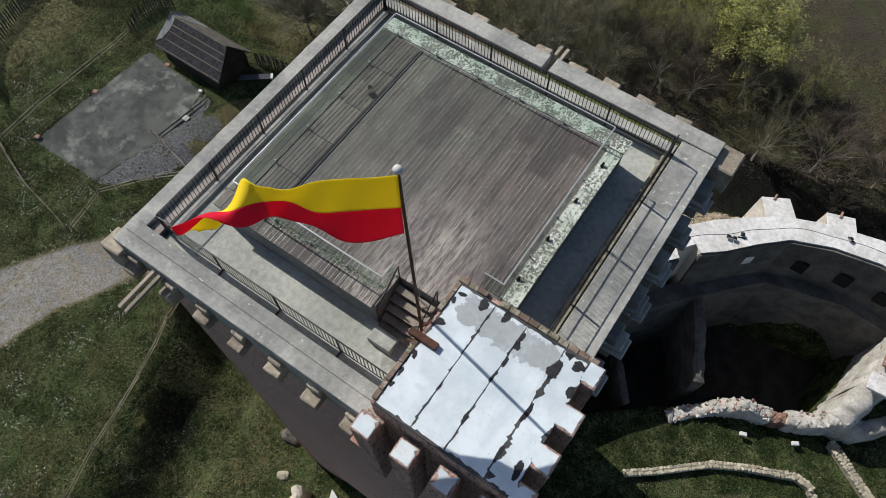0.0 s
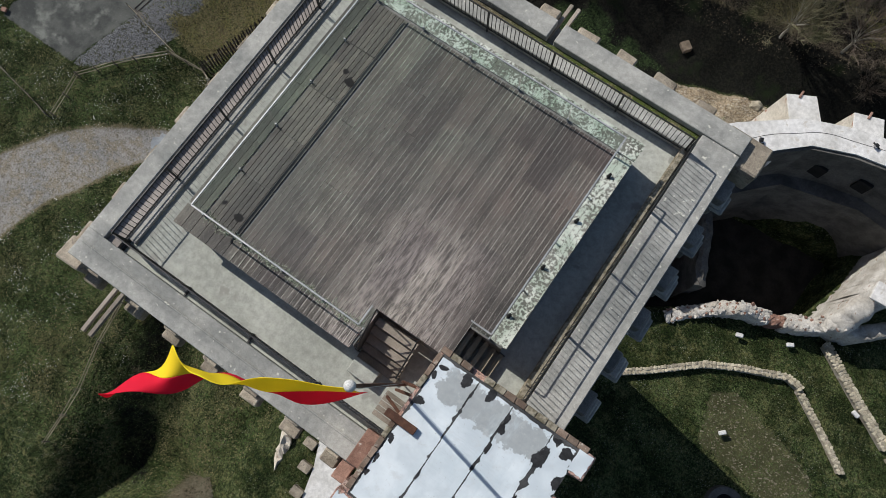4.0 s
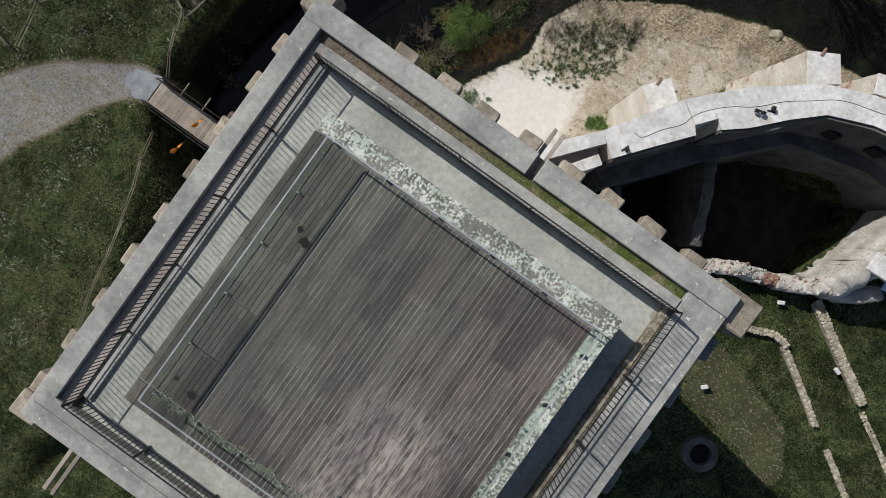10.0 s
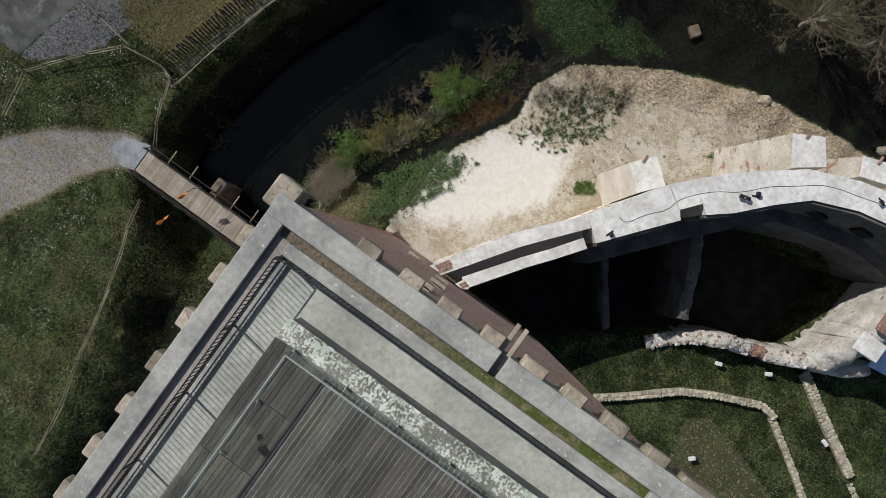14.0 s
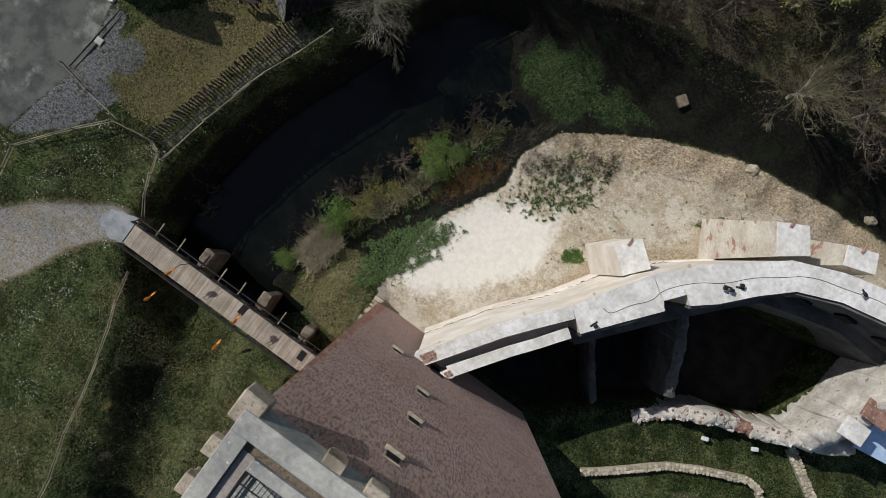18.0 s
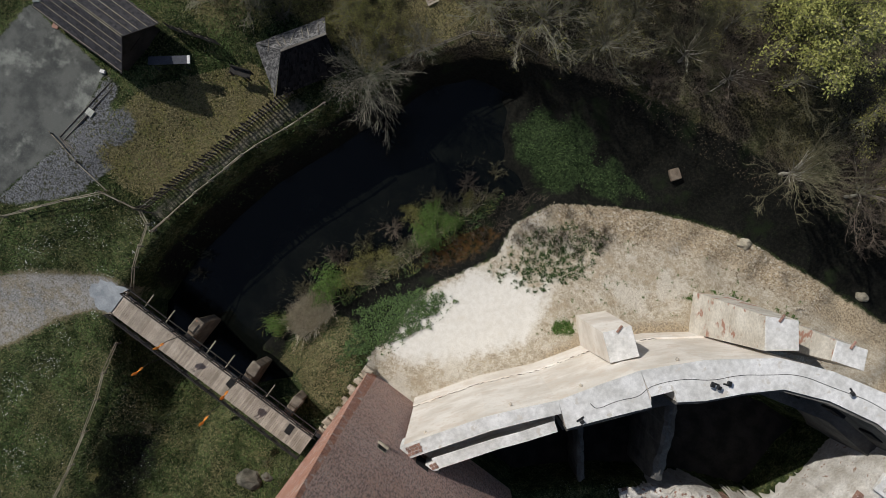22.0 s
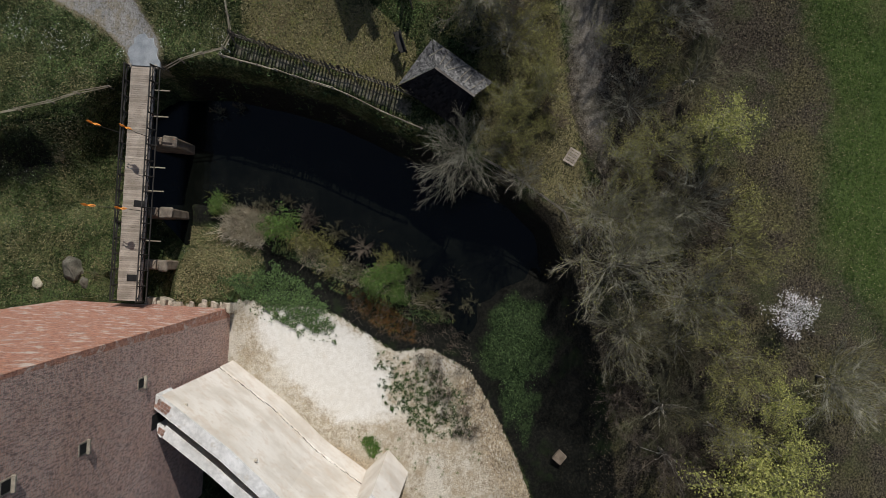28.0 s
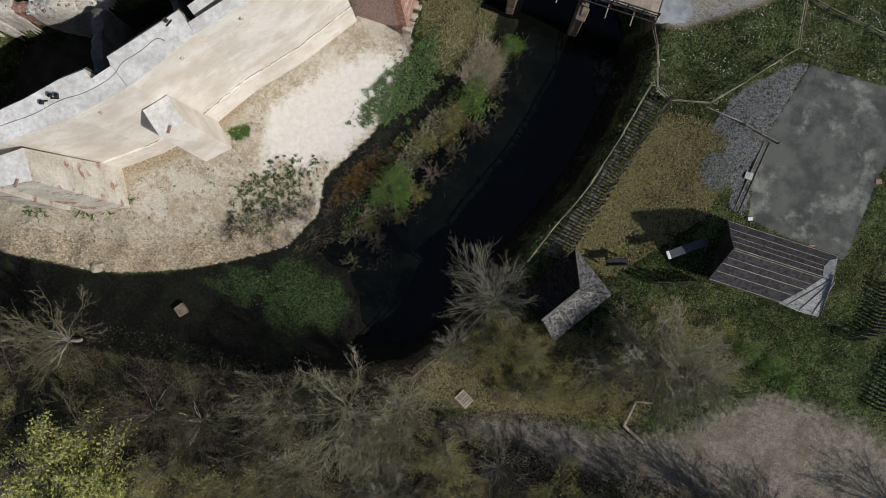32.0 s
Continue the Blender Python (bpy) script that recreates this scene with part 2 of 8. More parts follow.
def wavy(px, py, size, seed):
    """Soft random hills of about that size, from -1 to 1."""
    r = np.random.RandomState(seed)
    out = np.zeros(px.shape)
    for k in range(6):
        a, f, p = r.uniform(0, 2 * np.pi), r.uniform(0.6, 1.7) * 2 * np.pi / size, r.uniform(0, 2 * np.pi)
        out += np.sin((px * np.cos(a) + py * np.sin(a)) * f + p)
    return out / 4


WATER_Z, PLATFORM_Z, YARD_Z = -6.3, -4.5, 0.2
MOAT = [(-18.0, -34), (-19.4, -24), (-20.2, -19), (-21.2, -14), (-22.3, -10), (-24.2, -5), (-26.4, -1.5), (-27.2, 0), (-27.4, 5), (-26.6, 10.6), (-25.5, 15.2), (-23.4, 20.2), (-22.4, 23), (-20.6, 27.2), (-19.2, 30.6), (-16.6, 33.6), (-13, 35.6),
        (-6, 38.5), (2, 40), (12, 41.5), (24, 42), (40, 40), (60, 40), (60, 18), (20, 18), (14, 16), (8, 9), (0, 2), (-3, 0), (-3, -7), (-6, -22)]
BANK = [(-16.6, 2), (-16.2, 8), (-14.8, 11.6), (-12.0, 15.6), (-11.0, 21), (-8.8, 25), (-5.6, 27.0), (-3, 26), (-5, 18), (-6, 10), (-8, 2)]
PLATFORM = [(-7.6, 5.5), (-8.3, 8.0), (-8.0, 11.0), (-8.0, 14.0), (-7.3, 16.0), (-5.8, 18.6), (-4.5, 21.0), (-5.0, 24.0), (-3.3, 27.4), (1.0, 30.2), (4.2, 31.9), (7.4, 33.3), (11.4, 34.5), (18, 35.3), (30, 36), (30, 26), (16, 26), (9, 21), (3, 13), (0, 6)]
YARD = [(-5, -6), (-3.0, 7.2), (0.6, 11.5), (3.6, 15.2), (7.0, 19.6), (10.0, 22.3), (13.6, 25.3), (18.5, 27.2), (60, 27), (60, -60), (-3, -60), (-4, -14)]
PATH = [(-62, -38), (-45, -17), (-36.8, -5.0), (-34.4, -2.6), (-29.3, 0.9), (-26.9, 1.2), (-26.9, -1.3), (-28.2, -1.7), (-30.2, -4.2), (-31.8, -7.6), (-33.2, -9.6), (-36, -20), (-42, -45)]
PAD = [(-47.4, 0.9), (-46.3, 14.9), (-38.2, 14.1), (-37.3, 8.4), (-39.3, 1.0)]
GRAVEL = [(-39.2, 0.9), (-37.4, 8.8), (-37.9, 13.9), (-36.6, 13.7), (-35.9, 10.2), (-33.4, 8.4), (-34.2, 5.2), (-37.5, 1.8)]
TRACK = [(-75, 33), (-56, 27.6), (-52, 26), (-44.6, 25.8), (-41, 28.6), (-38, 31.6), (-33, 33.2), (-30, 33.8), (-25.5, 34.8), (-22.5, 36.2), (-20, 37.5), (-23.5, 38.2), (-27.5, 37.2), (-33, 37.6), (-38, 36.6), (-50, 35.6), (-75, 38)]
FIELD = [(-90, 58), (-60, 51.5), (-35, 50.5), (-24, 53.5), (-15, 53), (-7.5, 60), (10, 68), (60, 80), (120, 160), (-120, 160)]
STRIP = [(-29.5, 6.8), (-28.7, 9.8), (-27.9, 12.7), (-26.8, 16.9), (-26.2, 19.3), (-25.5, 21.8), (-23.8, 21.6), (-24.3, 19.8), (-26.0, 15.3), (-27.2, 10.6), (-28.1, 6.6)]
DITCH = [(-22, -9.3), (-18.2, -8.3), (-17, -11), (-17.2, -13.8), (-16, -18), (-14.2, -20), (-13, -24), (-15.5, -24), (-16.8, -21.4), (-18.7, -18.5), (-19.6, -15), (-21, -12.4)]
WARD = [(1, 7.0), (4.8, 13.4), (9.8, 19.3), (13.2, 22.4), (15, 24), (24, 25), (23.4, 17.6), (16.6, 14.6), (12, 11.5), (7.0, 7.0)]
WARD_Z = -4.0
COBBLE = [(19.9, 8.6), (21.8, 9.6), (24.4, 8.6), (26.2, 8.4), (29.2, 7.2), (31.2, 4.2), (30.6, 2.2), (27, 3.8), (23.6, 4.4), (21, 4.6)]


def ground_height(px, py):
    # the plain outside: path at 0, garden a little higher, woods lower to the north
    z = 1.25 * step01(-px, 29, 36) * step01(py, -8, 5) * step01(-py, -30, -20)
    z = z - 1.6 * step01(py, 24, 34) * step01(px, -40, -26) + 1.6 * step01(py, 40, 56)
    z = z - 0.4 * step01(-py, 5, 25) * step01(-px, 24, 30)
    d = inside(px, py, MOAT)
    floor = -6.9 + 2.6 * step01(px + 0.5 * (py - 32), -15, -4)* step01(py, 25, 31) + 3.0 * step01(-py, 0, 9) - 1.0 * step01(-py, 17, 22) + 0.9 * step01(-px, 14, 22) * step01(-py, -2, 8)
    floor = np.maximum(floor, -6.9 + 2.3 * step01(py, 32, 36))
    wide = 2.0 + 4.5 * step01(px, -16, 0) * step01(py, 24, 36) + 4.6 * step01(-py, 3, 7) - 3.4 * np.exp(-((py + 10.0) / 3.6) ** 2) - 0.8 * step01(-py, 17, 21)
    floor = floor + 0.3 * wavy(px, py, 4, 12) * step01(py, 20, 28)
    z = z * (1 - step01(d, -0.4, wide)) + floor * step01(d, -0.4, wide)
    # castle side of the moat: a spur at the foot of the bridge, then the gravel platform
    spur = np.hypot((px + 9.4) / 3.4, (py - 5.0) / 4.2)
    z = np.maximum(z, -3.2 - 3.6 * step01(spur, 0.45, 1.5) + 0.3 * wavy(px, py, 5, 3))
    shore = inside(px, py, BANK)
    z = np.maximum(z, np.where(shore > -3, -6.1 + 0.6 * step01(shore, 0, 3) - 1.6 * step01(-shore, -0.5, 1.2) + 0.12 * wavy(px, py, 2.4, 7), -99))
    south = inside(px, py, [(-8, -19.5), (-12.5, -15), (-13, -6), (-10, -2.4), (-7, -2), (-4, -6), (-3, -30), (-5, -30)])
    z = np.maximum(z, np.where(south > -6, -2.6 - 4 * step01(-south, 0, 6), -99))
    p = inside(px, py, PLATFORM)
    z = np.maximum(z, PLATFORM_Z - 0.7 * step01(px, 2, 10) * step01(py, 29, 34) - 3.4 * step01(-p, 0.2, 3.4) * (1 + 0.04 * wavy(px, py, 1.7, 5)) - 40 * step01(-p, 3.4, 6))
    y = inside(px, py, YARD)
    z = np.where(y > 0.6, YARD_Z, z)
    z = np.where(y > 0.6, z + (WARD_Z - 0.3 - YARD_Z) * step01(inside(px, py, WARD), -0.3, 0.3), z)
    bumpy = 0.10 * wavy(px, py, 6, 1) + 0.05 * wavy(px, py, 2.1, 2)
    flat = step01(inside(px, py, PAD), -0.5, 0.3) + step01(inside(px, py, PATH), -1, 0.5)
    return z + bumpy * (1 - np.clip(flat, 0, 1)) * np.where(y > 0, 0.5, 1) * (1 - 0.7 * step01(p, -0.5, 1))


def height_at(x, y):
    return float(ground_height(np.array([float(x)]), np.array([float(y)]))[0])


def build_ground():
    xs, ys = spread(-62, 46, 0.42, 2200, 1.16), spread(-26, 74, 0.42, 2200, 1.16)
    gx, gy = np.meshgrid(xs, ys)
    px, py = gx.ravel(), gy.ravel()
    pz = ground_height(px, py)
    nx, ny = len(xs), len(ys)
    idx = np.arange(nx * ny).reshape(ny, nx)
    quads = np.stack([idx[:-1, :-1], idx[:-1, 1:], idx[1:, 1:], idx[1:, :-1]], -1).reshape(-1, 4)
    me = bpy.data.meshes.new("ground")
    me.vertices.add(len(px))
    me.vertices.foreach_set("co", np.stack([px, py, pz], 1).ravel())
    me.loops.add(quads.size)
    me.loops.foreach_set("vertex_index", quads.ravel())
    me.polygons.add(len(quads))
    me.polygons.foreach_set("loop_start", np.arange(0, quads.size, 4))
    me.polygons.foreach_set("use_smooth", np.ones(len(quads), bool))
    me.update(calc_edges=True)

    def mask(name, v):
        a = me.attributes.new(name, 'FLOAT', 'POINT')
        a.data.foreach_set("value", v.astype(np.float32))

    soft = 0.9
    for name, poly in (("path", PATH), ("pad", PAD), ("gravel", GRAVEL), ("track", TRACK), ("field", FIELD), ("cobble", COBBLE)):
        w = {"field": 8, "track": 2.4, "pad": 0.55, "path": 0.8}.get(name, soft)
        v = step01(inside(px, py, poly), -w, w)
        if name == "gravel":
            v = np.maximum(v, 0.75 * step01(2.2 - np.hypot((px + 34.9) / 1.1, (py - 11.2) / 1.2), 0, 1.6))
        if name == "track":                          # the trodden strip behind the palisade
            v = np.maximum(v, 0.66 * step01(inside(px, py, STRIP), -0.3, 0.4))
        mask(name, v)
    p = inside(px, py, PLATFORM)
    mask("plat", step01(p, -0.7, 0.5) * (1 - step01(inside(px, py, YARD), 0, 0.3)))
    white = inside(px, py, [(-8.0, 8.6), (-8.4, 13), (-7.0, 16.2), (-5.4, 18.8), (-2.6, 20.6), (0.4, 21.0), (1.7, 19.0), (1.2, 15.6), (-1.4, 12.6), (-4.6, 9.6)])
    mask("rim", step01(3.6 - p + 0.4 * wavy(px, py, 4, 15), 0, 2.5) * step01(px + 0.6 * (py - 24), -3.5, 1) * step01(p, -1, 0))
    mask("white", step01(white + 0.5 * wavy(px, py, 2.6, 19), -1.7, 1.5))
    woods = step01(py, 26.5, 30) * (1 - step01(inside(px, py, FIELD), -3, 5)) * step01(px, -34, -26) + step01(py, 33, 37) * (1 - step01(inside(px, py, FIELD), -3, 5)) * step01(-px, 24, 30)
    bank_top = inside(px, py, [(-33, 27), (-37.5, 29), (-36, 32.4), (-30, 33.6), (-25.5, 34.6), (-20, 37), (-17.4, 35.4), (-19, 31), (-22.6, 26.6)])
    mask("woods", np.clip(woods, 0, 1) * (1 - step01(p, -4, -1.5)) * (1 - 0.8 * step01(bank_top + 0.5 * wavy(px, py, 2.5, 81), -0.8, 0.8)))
    # bank: rises with depth below the moat's edge and brings in the near-black colour
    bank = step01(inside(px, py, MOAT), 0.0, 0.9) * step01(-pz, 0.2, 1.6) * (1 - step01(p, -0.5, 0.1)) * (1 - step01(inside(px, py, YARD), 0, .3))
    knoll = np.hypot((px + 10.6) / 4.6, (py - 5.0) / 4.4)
    # darker patch over the ditch floor, through the same mask as the banks
    ditch_dark = 0.56 * step01(inside(px, py, DITCH) + 0.5 * wavy(px, py, 2.2, 83), -0.9, 0.8)
    mask("bank", ditch_dark + bank * step01(py, -1, 5) * step01(knoll, 0.8, 1.1) * (1 - 0.25 * step01(py + 0.35 * px, 31.0, 34.5)))
    end = inside(px, py, [(-9.6, 29), (-11, 31), (-9.6, 34), (-6, 34.4), (-2, 33.4), (3, 32.6), (0.4, 30.6), (-4.4, 28), (-6.5, 27.8)])
    mask("green", step01(end + 0.9 * wavy(px, py, 3.5, 14), -1.2, 1.8) * step01(pz, -6.3, -5.8))
    dry = 0.55 * np.clip(0.3 + 0.6 * wavy(px, py, 15, 11), 0, 1)
    for poly, k in (([(-36.4, 9.4), (-33.2, 7.6), (-29.2, 7.6), (-27.9, 11), (-25.2, 19), (-25.5, 22.5), (-30, 21.5), (-35, 15)], 0.85), ([(-14.5, 2.0), (-14.4, 6.0), (-12, 8.6), (-9.0, 7.4), (-7.6, 2)], 0.6), ([(-18, -4), (-9, -2.6), (-7.4, -8), (-8, -22), (-14, -21), (-16.6, -13)], 0.45), ([(-33, 26.5), (-22, 26.5), (-18, 33), (-18, 36.5), (-26, 35), (-36, 32)], 1.0), ([(-43, 23), (-33, 21), (-30, 26), (-34, 30), (-42, 27)], 0.75), ([(-62, 22), (-54, 22), (-54, 4), (-62, 0)], 0.6)):
        dry = np.maximum(dry, k * step01(inside(px, py, poly), -1.5, 1.5))
    mask("dry", dry * step01(-px, -5, 5))
    mask("rust", 0.8 * step01(1.4 - np.hypot((px + 7.7 + 0.5 * (19.7 - py)) / 1.6, (py - 19.7) / 3.6), 0, 1.0))
    ob = tagged(new("ground", me), "spring meadow, gravel path, moat banks and woodland floor", "ground", kind="structure")

    m = Tree("ground")
    n1, n2, n3, n4 = m.noise(0.35, 4), m.noise(2.2, 5, 0.65), m.noise(11, 5, 0.75), m.noise(8.5, 3, 0.85)
    n5 = m.noise(17, 2, 0.8)
    tuft, clod = m.noise(4.6, 4, 0.72), m.noise(6.5, 4, 0.78)
    grass = m.mix(m.ramp(n1, 0.35, 0.65), (0.040, 0.062, 0.021), (0.082, 0.104, 0.040))
    grass = m.mix(m.ramp(n2, 0.46, 0.66), grass, (0.15, 0.145, 0.062))
    grass = m.mix(m.ramp(tuft, 0.42, 0.56), m.mix(0.9, grass, (0.20, 0.26, 0.18), 'MULTIPLY'), grass)
    grass = m.mix(m.ramp(n3, 0.40, 0.56), m.mix(0.8, grass, (0.25, 0.3, 0.22), 'MULTIPLY'), grass)
    grass = m.mix(m.ramp(n4, 0.55, 0.66, 0, 0.7), grass, (0.23, 0.235, 0.135))
    grass = m.mix(m.ramp(m.noise(0.5, 4, 0.6), 0.40, 0.60, 0.85, 0), grass, m.mix(1.0, grass, (0.30, 0.36, 0.26), 'MULTIPLY'))
    daisies = m.math('MULTIPLY', m.ramp(m.noise(0.55, 3), 0.50, 0.60), m.ramp(m.voronoi(6.5), 0.20, 0.12))
    grass = m.mix(m.math('MULTIPLY', daisies, 0.6), grass, (0.55, 0.58, 0.5))
    straw = m.mix(m.ramp(tuft, 0.40, 0.60), (0.062, 0.058, 0.025), (0.26, 0.22, 0.108))
    straw = m.mix(m.ramp(n1, 0.5, 0.65, 0, 0.5), straw, (0.19, 0.14, 0.085))
    straw = m.mix(m.ramp(n3, 0.42, 0.56), m.mix(0.5, straw, (0.3, 0.3, 0.25), 'MULTIPLY'), straw)
    straw = m.mix(m.ramp(n4, 0.52, 0.68, 0, 0.6), straw, (0.30, 0.27, 0.18))
    edge = m.math('MULTIPLY', m.math('SUBTRACT', n2, 0.5), 0.9)
    edge = m.math('ADD', edge, m.math('MULTIPLY', m.math('SUBTRACT', n3, 0.5), 0.5))

    def region(name, lo=0.42, hi=0.58):
        return m.ramp(m.math('ADD', m.attr(name), edge), lo, hi)

    c = m.mix(m.ramp(m.math('ADD', m.attr("dry"), edge), 0.35, 0.85, 0, 0.75), grass, straw)
    field = m.mix(m.ramp(n2, 0.3, 0.7), (0.040, 0.070, 0.014), (0.075, 0.108, 0.028))
    field = m.mix(m.ramp(m.noise(0.16, 5, 0.6), 0.48, 0.66, 0, 0.7), field, (0.105, 0.098, 0.045))
    field = m.mix(m.ramp(tuft, 0.40, 0.58), m.mix(0.7, field, (0.35, 0.42, 0.35), 'MULTIPLY'), field)
    field = m.mix(m.ramp(n4, 0.55, 0.68, 0, 0.5), field, (0.12, 0.14, 0.05))
    scrub = m.mix(m.ramp(clod, 0.40, 0.60), (0.022, 0.022, 0.010), (0.14, 0.124, 0.056))
    c = m.mix(region("field", 0.25, 0.9), c, field)
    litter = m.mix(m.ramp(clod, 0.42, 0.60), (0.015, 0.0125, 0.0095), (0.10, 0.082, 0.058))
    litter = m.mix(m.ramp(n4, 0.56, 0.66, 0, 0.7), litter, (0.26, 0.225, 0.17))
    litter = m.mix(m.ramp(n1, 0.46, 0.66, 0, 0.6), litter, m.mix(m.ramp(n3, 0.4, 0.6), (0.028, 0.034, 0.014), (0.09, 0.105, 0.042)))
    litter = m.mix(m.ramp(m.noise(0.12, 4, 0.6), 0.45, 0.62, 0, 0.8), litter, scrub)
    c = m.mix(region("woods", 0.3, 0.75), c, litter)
    # wet bank mud taken near black, with the moat's shade put into the colour
    shade_mud = m.mix(m.ramp(tuft, 0.42, 0.62), (0.0045, 0.005, 0.0042), (0.0135, 0.0132, 0.0105))
    shade_mud = m.mix(m.ramp(n4, 0.58, 0.68, 0, 0.4), shade_mud, (0.045, 0.042, 0.032))
    shade_mud = m.mix(m.ramp(n1, 0.56, 0.7), shade_mud, (0.012, 0.018, 0.008))
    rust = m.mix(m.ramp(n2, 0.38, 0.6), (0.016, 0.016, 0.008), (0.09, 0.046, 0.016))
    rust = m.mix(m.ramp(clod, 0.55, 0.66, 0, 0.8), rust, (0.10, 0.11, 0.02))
    shade_mud = m.mix(region("rust", 0.3, 0.8), shade_mud, rust)
    c = m.mix(region("bank", 0.3, 0.7), c, shade_mud)
    lush = m.mix(m.ramp(tuft, 0.38, 0.62), (0.006, 0.011, 0.005), (0.030, 0.048, 0.018))
    lush = m.mix(m.ramp(n4, 0.55, 0.68, 0, 0.6), lush, (0.05, 0.066, 0.032))
    c = m.mix(region("green", 0.3, 0.75), c, lush)
    stones = m.ramp(m.voronoi(16), 0.15, 0.5)
    track = m.mix(m.ramp(n2, 0.3, 0.7), (0.135, 0.118, 0.098), (0.235, 0.212, 0.18))
    track = m.mix(m.ramp(m.noise(0.45, 6, 0.7), 0.42, 0.62, 0, 0.7), track, (0.105, 0.095, 0.065))
    track = m.mix(m.ramp(n3, 0.4, 0.65, 0, 0.5), track, (0.07, 0.06, 0.045))
    track = m.mix(m.ramp(clod, 0.47, 0.36, 0, 0.7), track, (0.05, 0.045, 0.032))
    track = m.mix(m.ramp(n4, 0.56, 0.66, 0, 0.6), track, (0.33, 0.31, 0.275))
    c = m.mix(region("track", 0.40, 0.9), c, track)
    path = m.mix(m.ramp(n1, 0.35, 0.65), (0.185, 0.185, 0.180), (0.245, 0.235, 0.215))
    path = m.mix(m.ramp(n2, 0.50, 0.62, 0, 0.75), path, (0.15, 0.132, 0.098))
    path = m.mix(m.ramp(n2, 0.46, 0.36, 0, 0.6), path, (0.29, 0.285, 0.27))
    path = m.mix(m.ramp(m.noise(0.9, 5, 0.65), 0.46, 0.62, 0, 0.75), path, (0.20, 0.172, 0.125))
    path = m.mix(m.ramp(clod, 0.38, 0.52), m.mix(0.85, path, (0.4, 0.39, 0.36), 'MULTIPLY'), path)
    path = m.mix(m.ramp(n4, 0.54, 0.64, 0, 0.6), path, (0.42, 0.41, 0.385))
    worn = m.mix(m.ramp(n3, 0.4, 0.6), (0.11, 0.09, 0.05), (0.22, 0.19, 0.125))
    c = m.mix(m.math('MULTIPLY', region("path", 0.16, 0.46), 0.85), c, worn)
    c = m.mix(region("path", 0.44, 0.70), c, path)
    gravel = m.mix(m.ramp(n4, 0.40, 0.60), (0.045, 0.047, 0.05), (0.19, 0.195, 0.205))
    gravel = m.mix(m.ramp(m.noise(3.4, 5, 0.75), 0.52, 0.60), gravel, m.mix(0.5, grass, (0.05, 0.045, 0.03)))
    c = m.mix(region("gravel"), c, gravel)
    pad = m.mix(m.ramp(m.noise(0.5, 5, 0.65), 0.38, 0.62), (0.048, 0.051, 0.049), (0.098, 0.102, 0.094))
    pad = m.mix(m.ramp(m.noise(0.42, 7, 0.62), 0.53, 0.68, 0, 0.75), pad, (0.23, 0.24, 0.215))
    pad = m.mix(m.ramp(n3, 0.4, 0.7, 0, 0.45), pad, (0.075, 0.08, 0.075))
    pad = m.mix(m.ramp(n5, 0.6, 0.75, 0, 0.3), pad, (0.36, 0.36, 0.34))
    c = m.mix(m.ramp(m.math('ADD', m.attr("pad"), m.math('MULTIPLY', edge, 0.9)), 0.40, 0.60), c, pad)
    plat = m.mix(m.ramp(n2, 0.35, 0.65), (0.40, 0.345, 0.262), (0.585, 0.53, 0.43))
    plat = m.mix(m.ramp(tuft, 0.47, 0.36, 0, 0.75), plat, (0.28, 0.22, 0.15))
    plat = m.mix(m.ramp(n3, 0.40, 0.56), m.mix(0.5, plat, (0.35, 0.30, 0.23), 'MULTIPLY'), plat)
    plat = m.mix(m.ramp(n4, 0.54, 0.64, 0, 0.6), plat, (0.76, 0.715, 0.61))
    plat = m.mix(m.ramp(m.noise(0.8, 5, 0.65), 0.52, 0.66, 0, 0.6), plat, (0.36, 0.29, 0.195))
    plat = m.mix(m.ramp(m.noise(0.33, 5, 0.65), 0.50, 0.62, 0, 0.5), plat, (0.66, 0.63, 0.56))
    rim = m.mix(m.ramp(clod, 0.40, 0.60), (0.15, 0.11, 0.068), (0.50, 0.40, 0.265))
    rim = m.mix(m.ramp(n5, 0.56, 0.68, 0, 0.8), rim, (0.70, 0.62, 0.48))
    plat = m.mix(m.math('MULTIPLY', region("rim", 0.3, 0.8), 0.8), plat, rim)
    sand = m.mix(m.ramp(n2, 0.35, 0.65), (0.585, 0.56, 0.51), (0.65, 0.63, 0.585))
    sand = m.mix(m.ramp(m.noise(1.1, 6, 0.7), 0.55, 0.68, 0, 0.45), sand, (0.50, 0.45, 0.37))
    sand = m.mix(m.ramp(n3, 0.42, 0.32, 0, 0.25), sand, (0.38, 0.34, 0.28))
    plat = m.mix(m.ramp(m.math('ADD', m.attr("white"), edge), 0.25, 0.85), plat, sand)
    c = m.mix(region("plat", 0.35, 0.62), c, plat)
    cob = m.mix(m.ramp(m.voronoi(5.5), 0.05, 0.4), (0.24, 0.21, 0.15), (0.10, 0.095, 0.05))
    c = m.mix(m.math('MULTIPLY', region("cobble"), 0.5), c, cob)
    relief = m.math('ADD', m.math('MULTIPLY', n3, 0.6), m.math('ADD', m.math('MULTIPLY', n4, 0.25), m.math('MULTIPLY', stones, 0.12)))
    flat = m.math('SUBTRACT', 1.0, m.math('MULTIPLY', m.math('ADD', m.attr("white"), m.math('ADD', m.attr("pad"), m.math('ADD', m.attr("path"), m.attr("track")))), 0.72))
    relief = m.math('ADD', relief, m.math('MULTIPLY', m.math('ADD', tuft, clod), 0.5))
    m.bump(m.math('MULTIPLY', relief, flat), 1.0, 0.13)
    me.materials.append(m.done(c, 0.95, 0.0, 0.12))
    return ob


ground = build_ground()

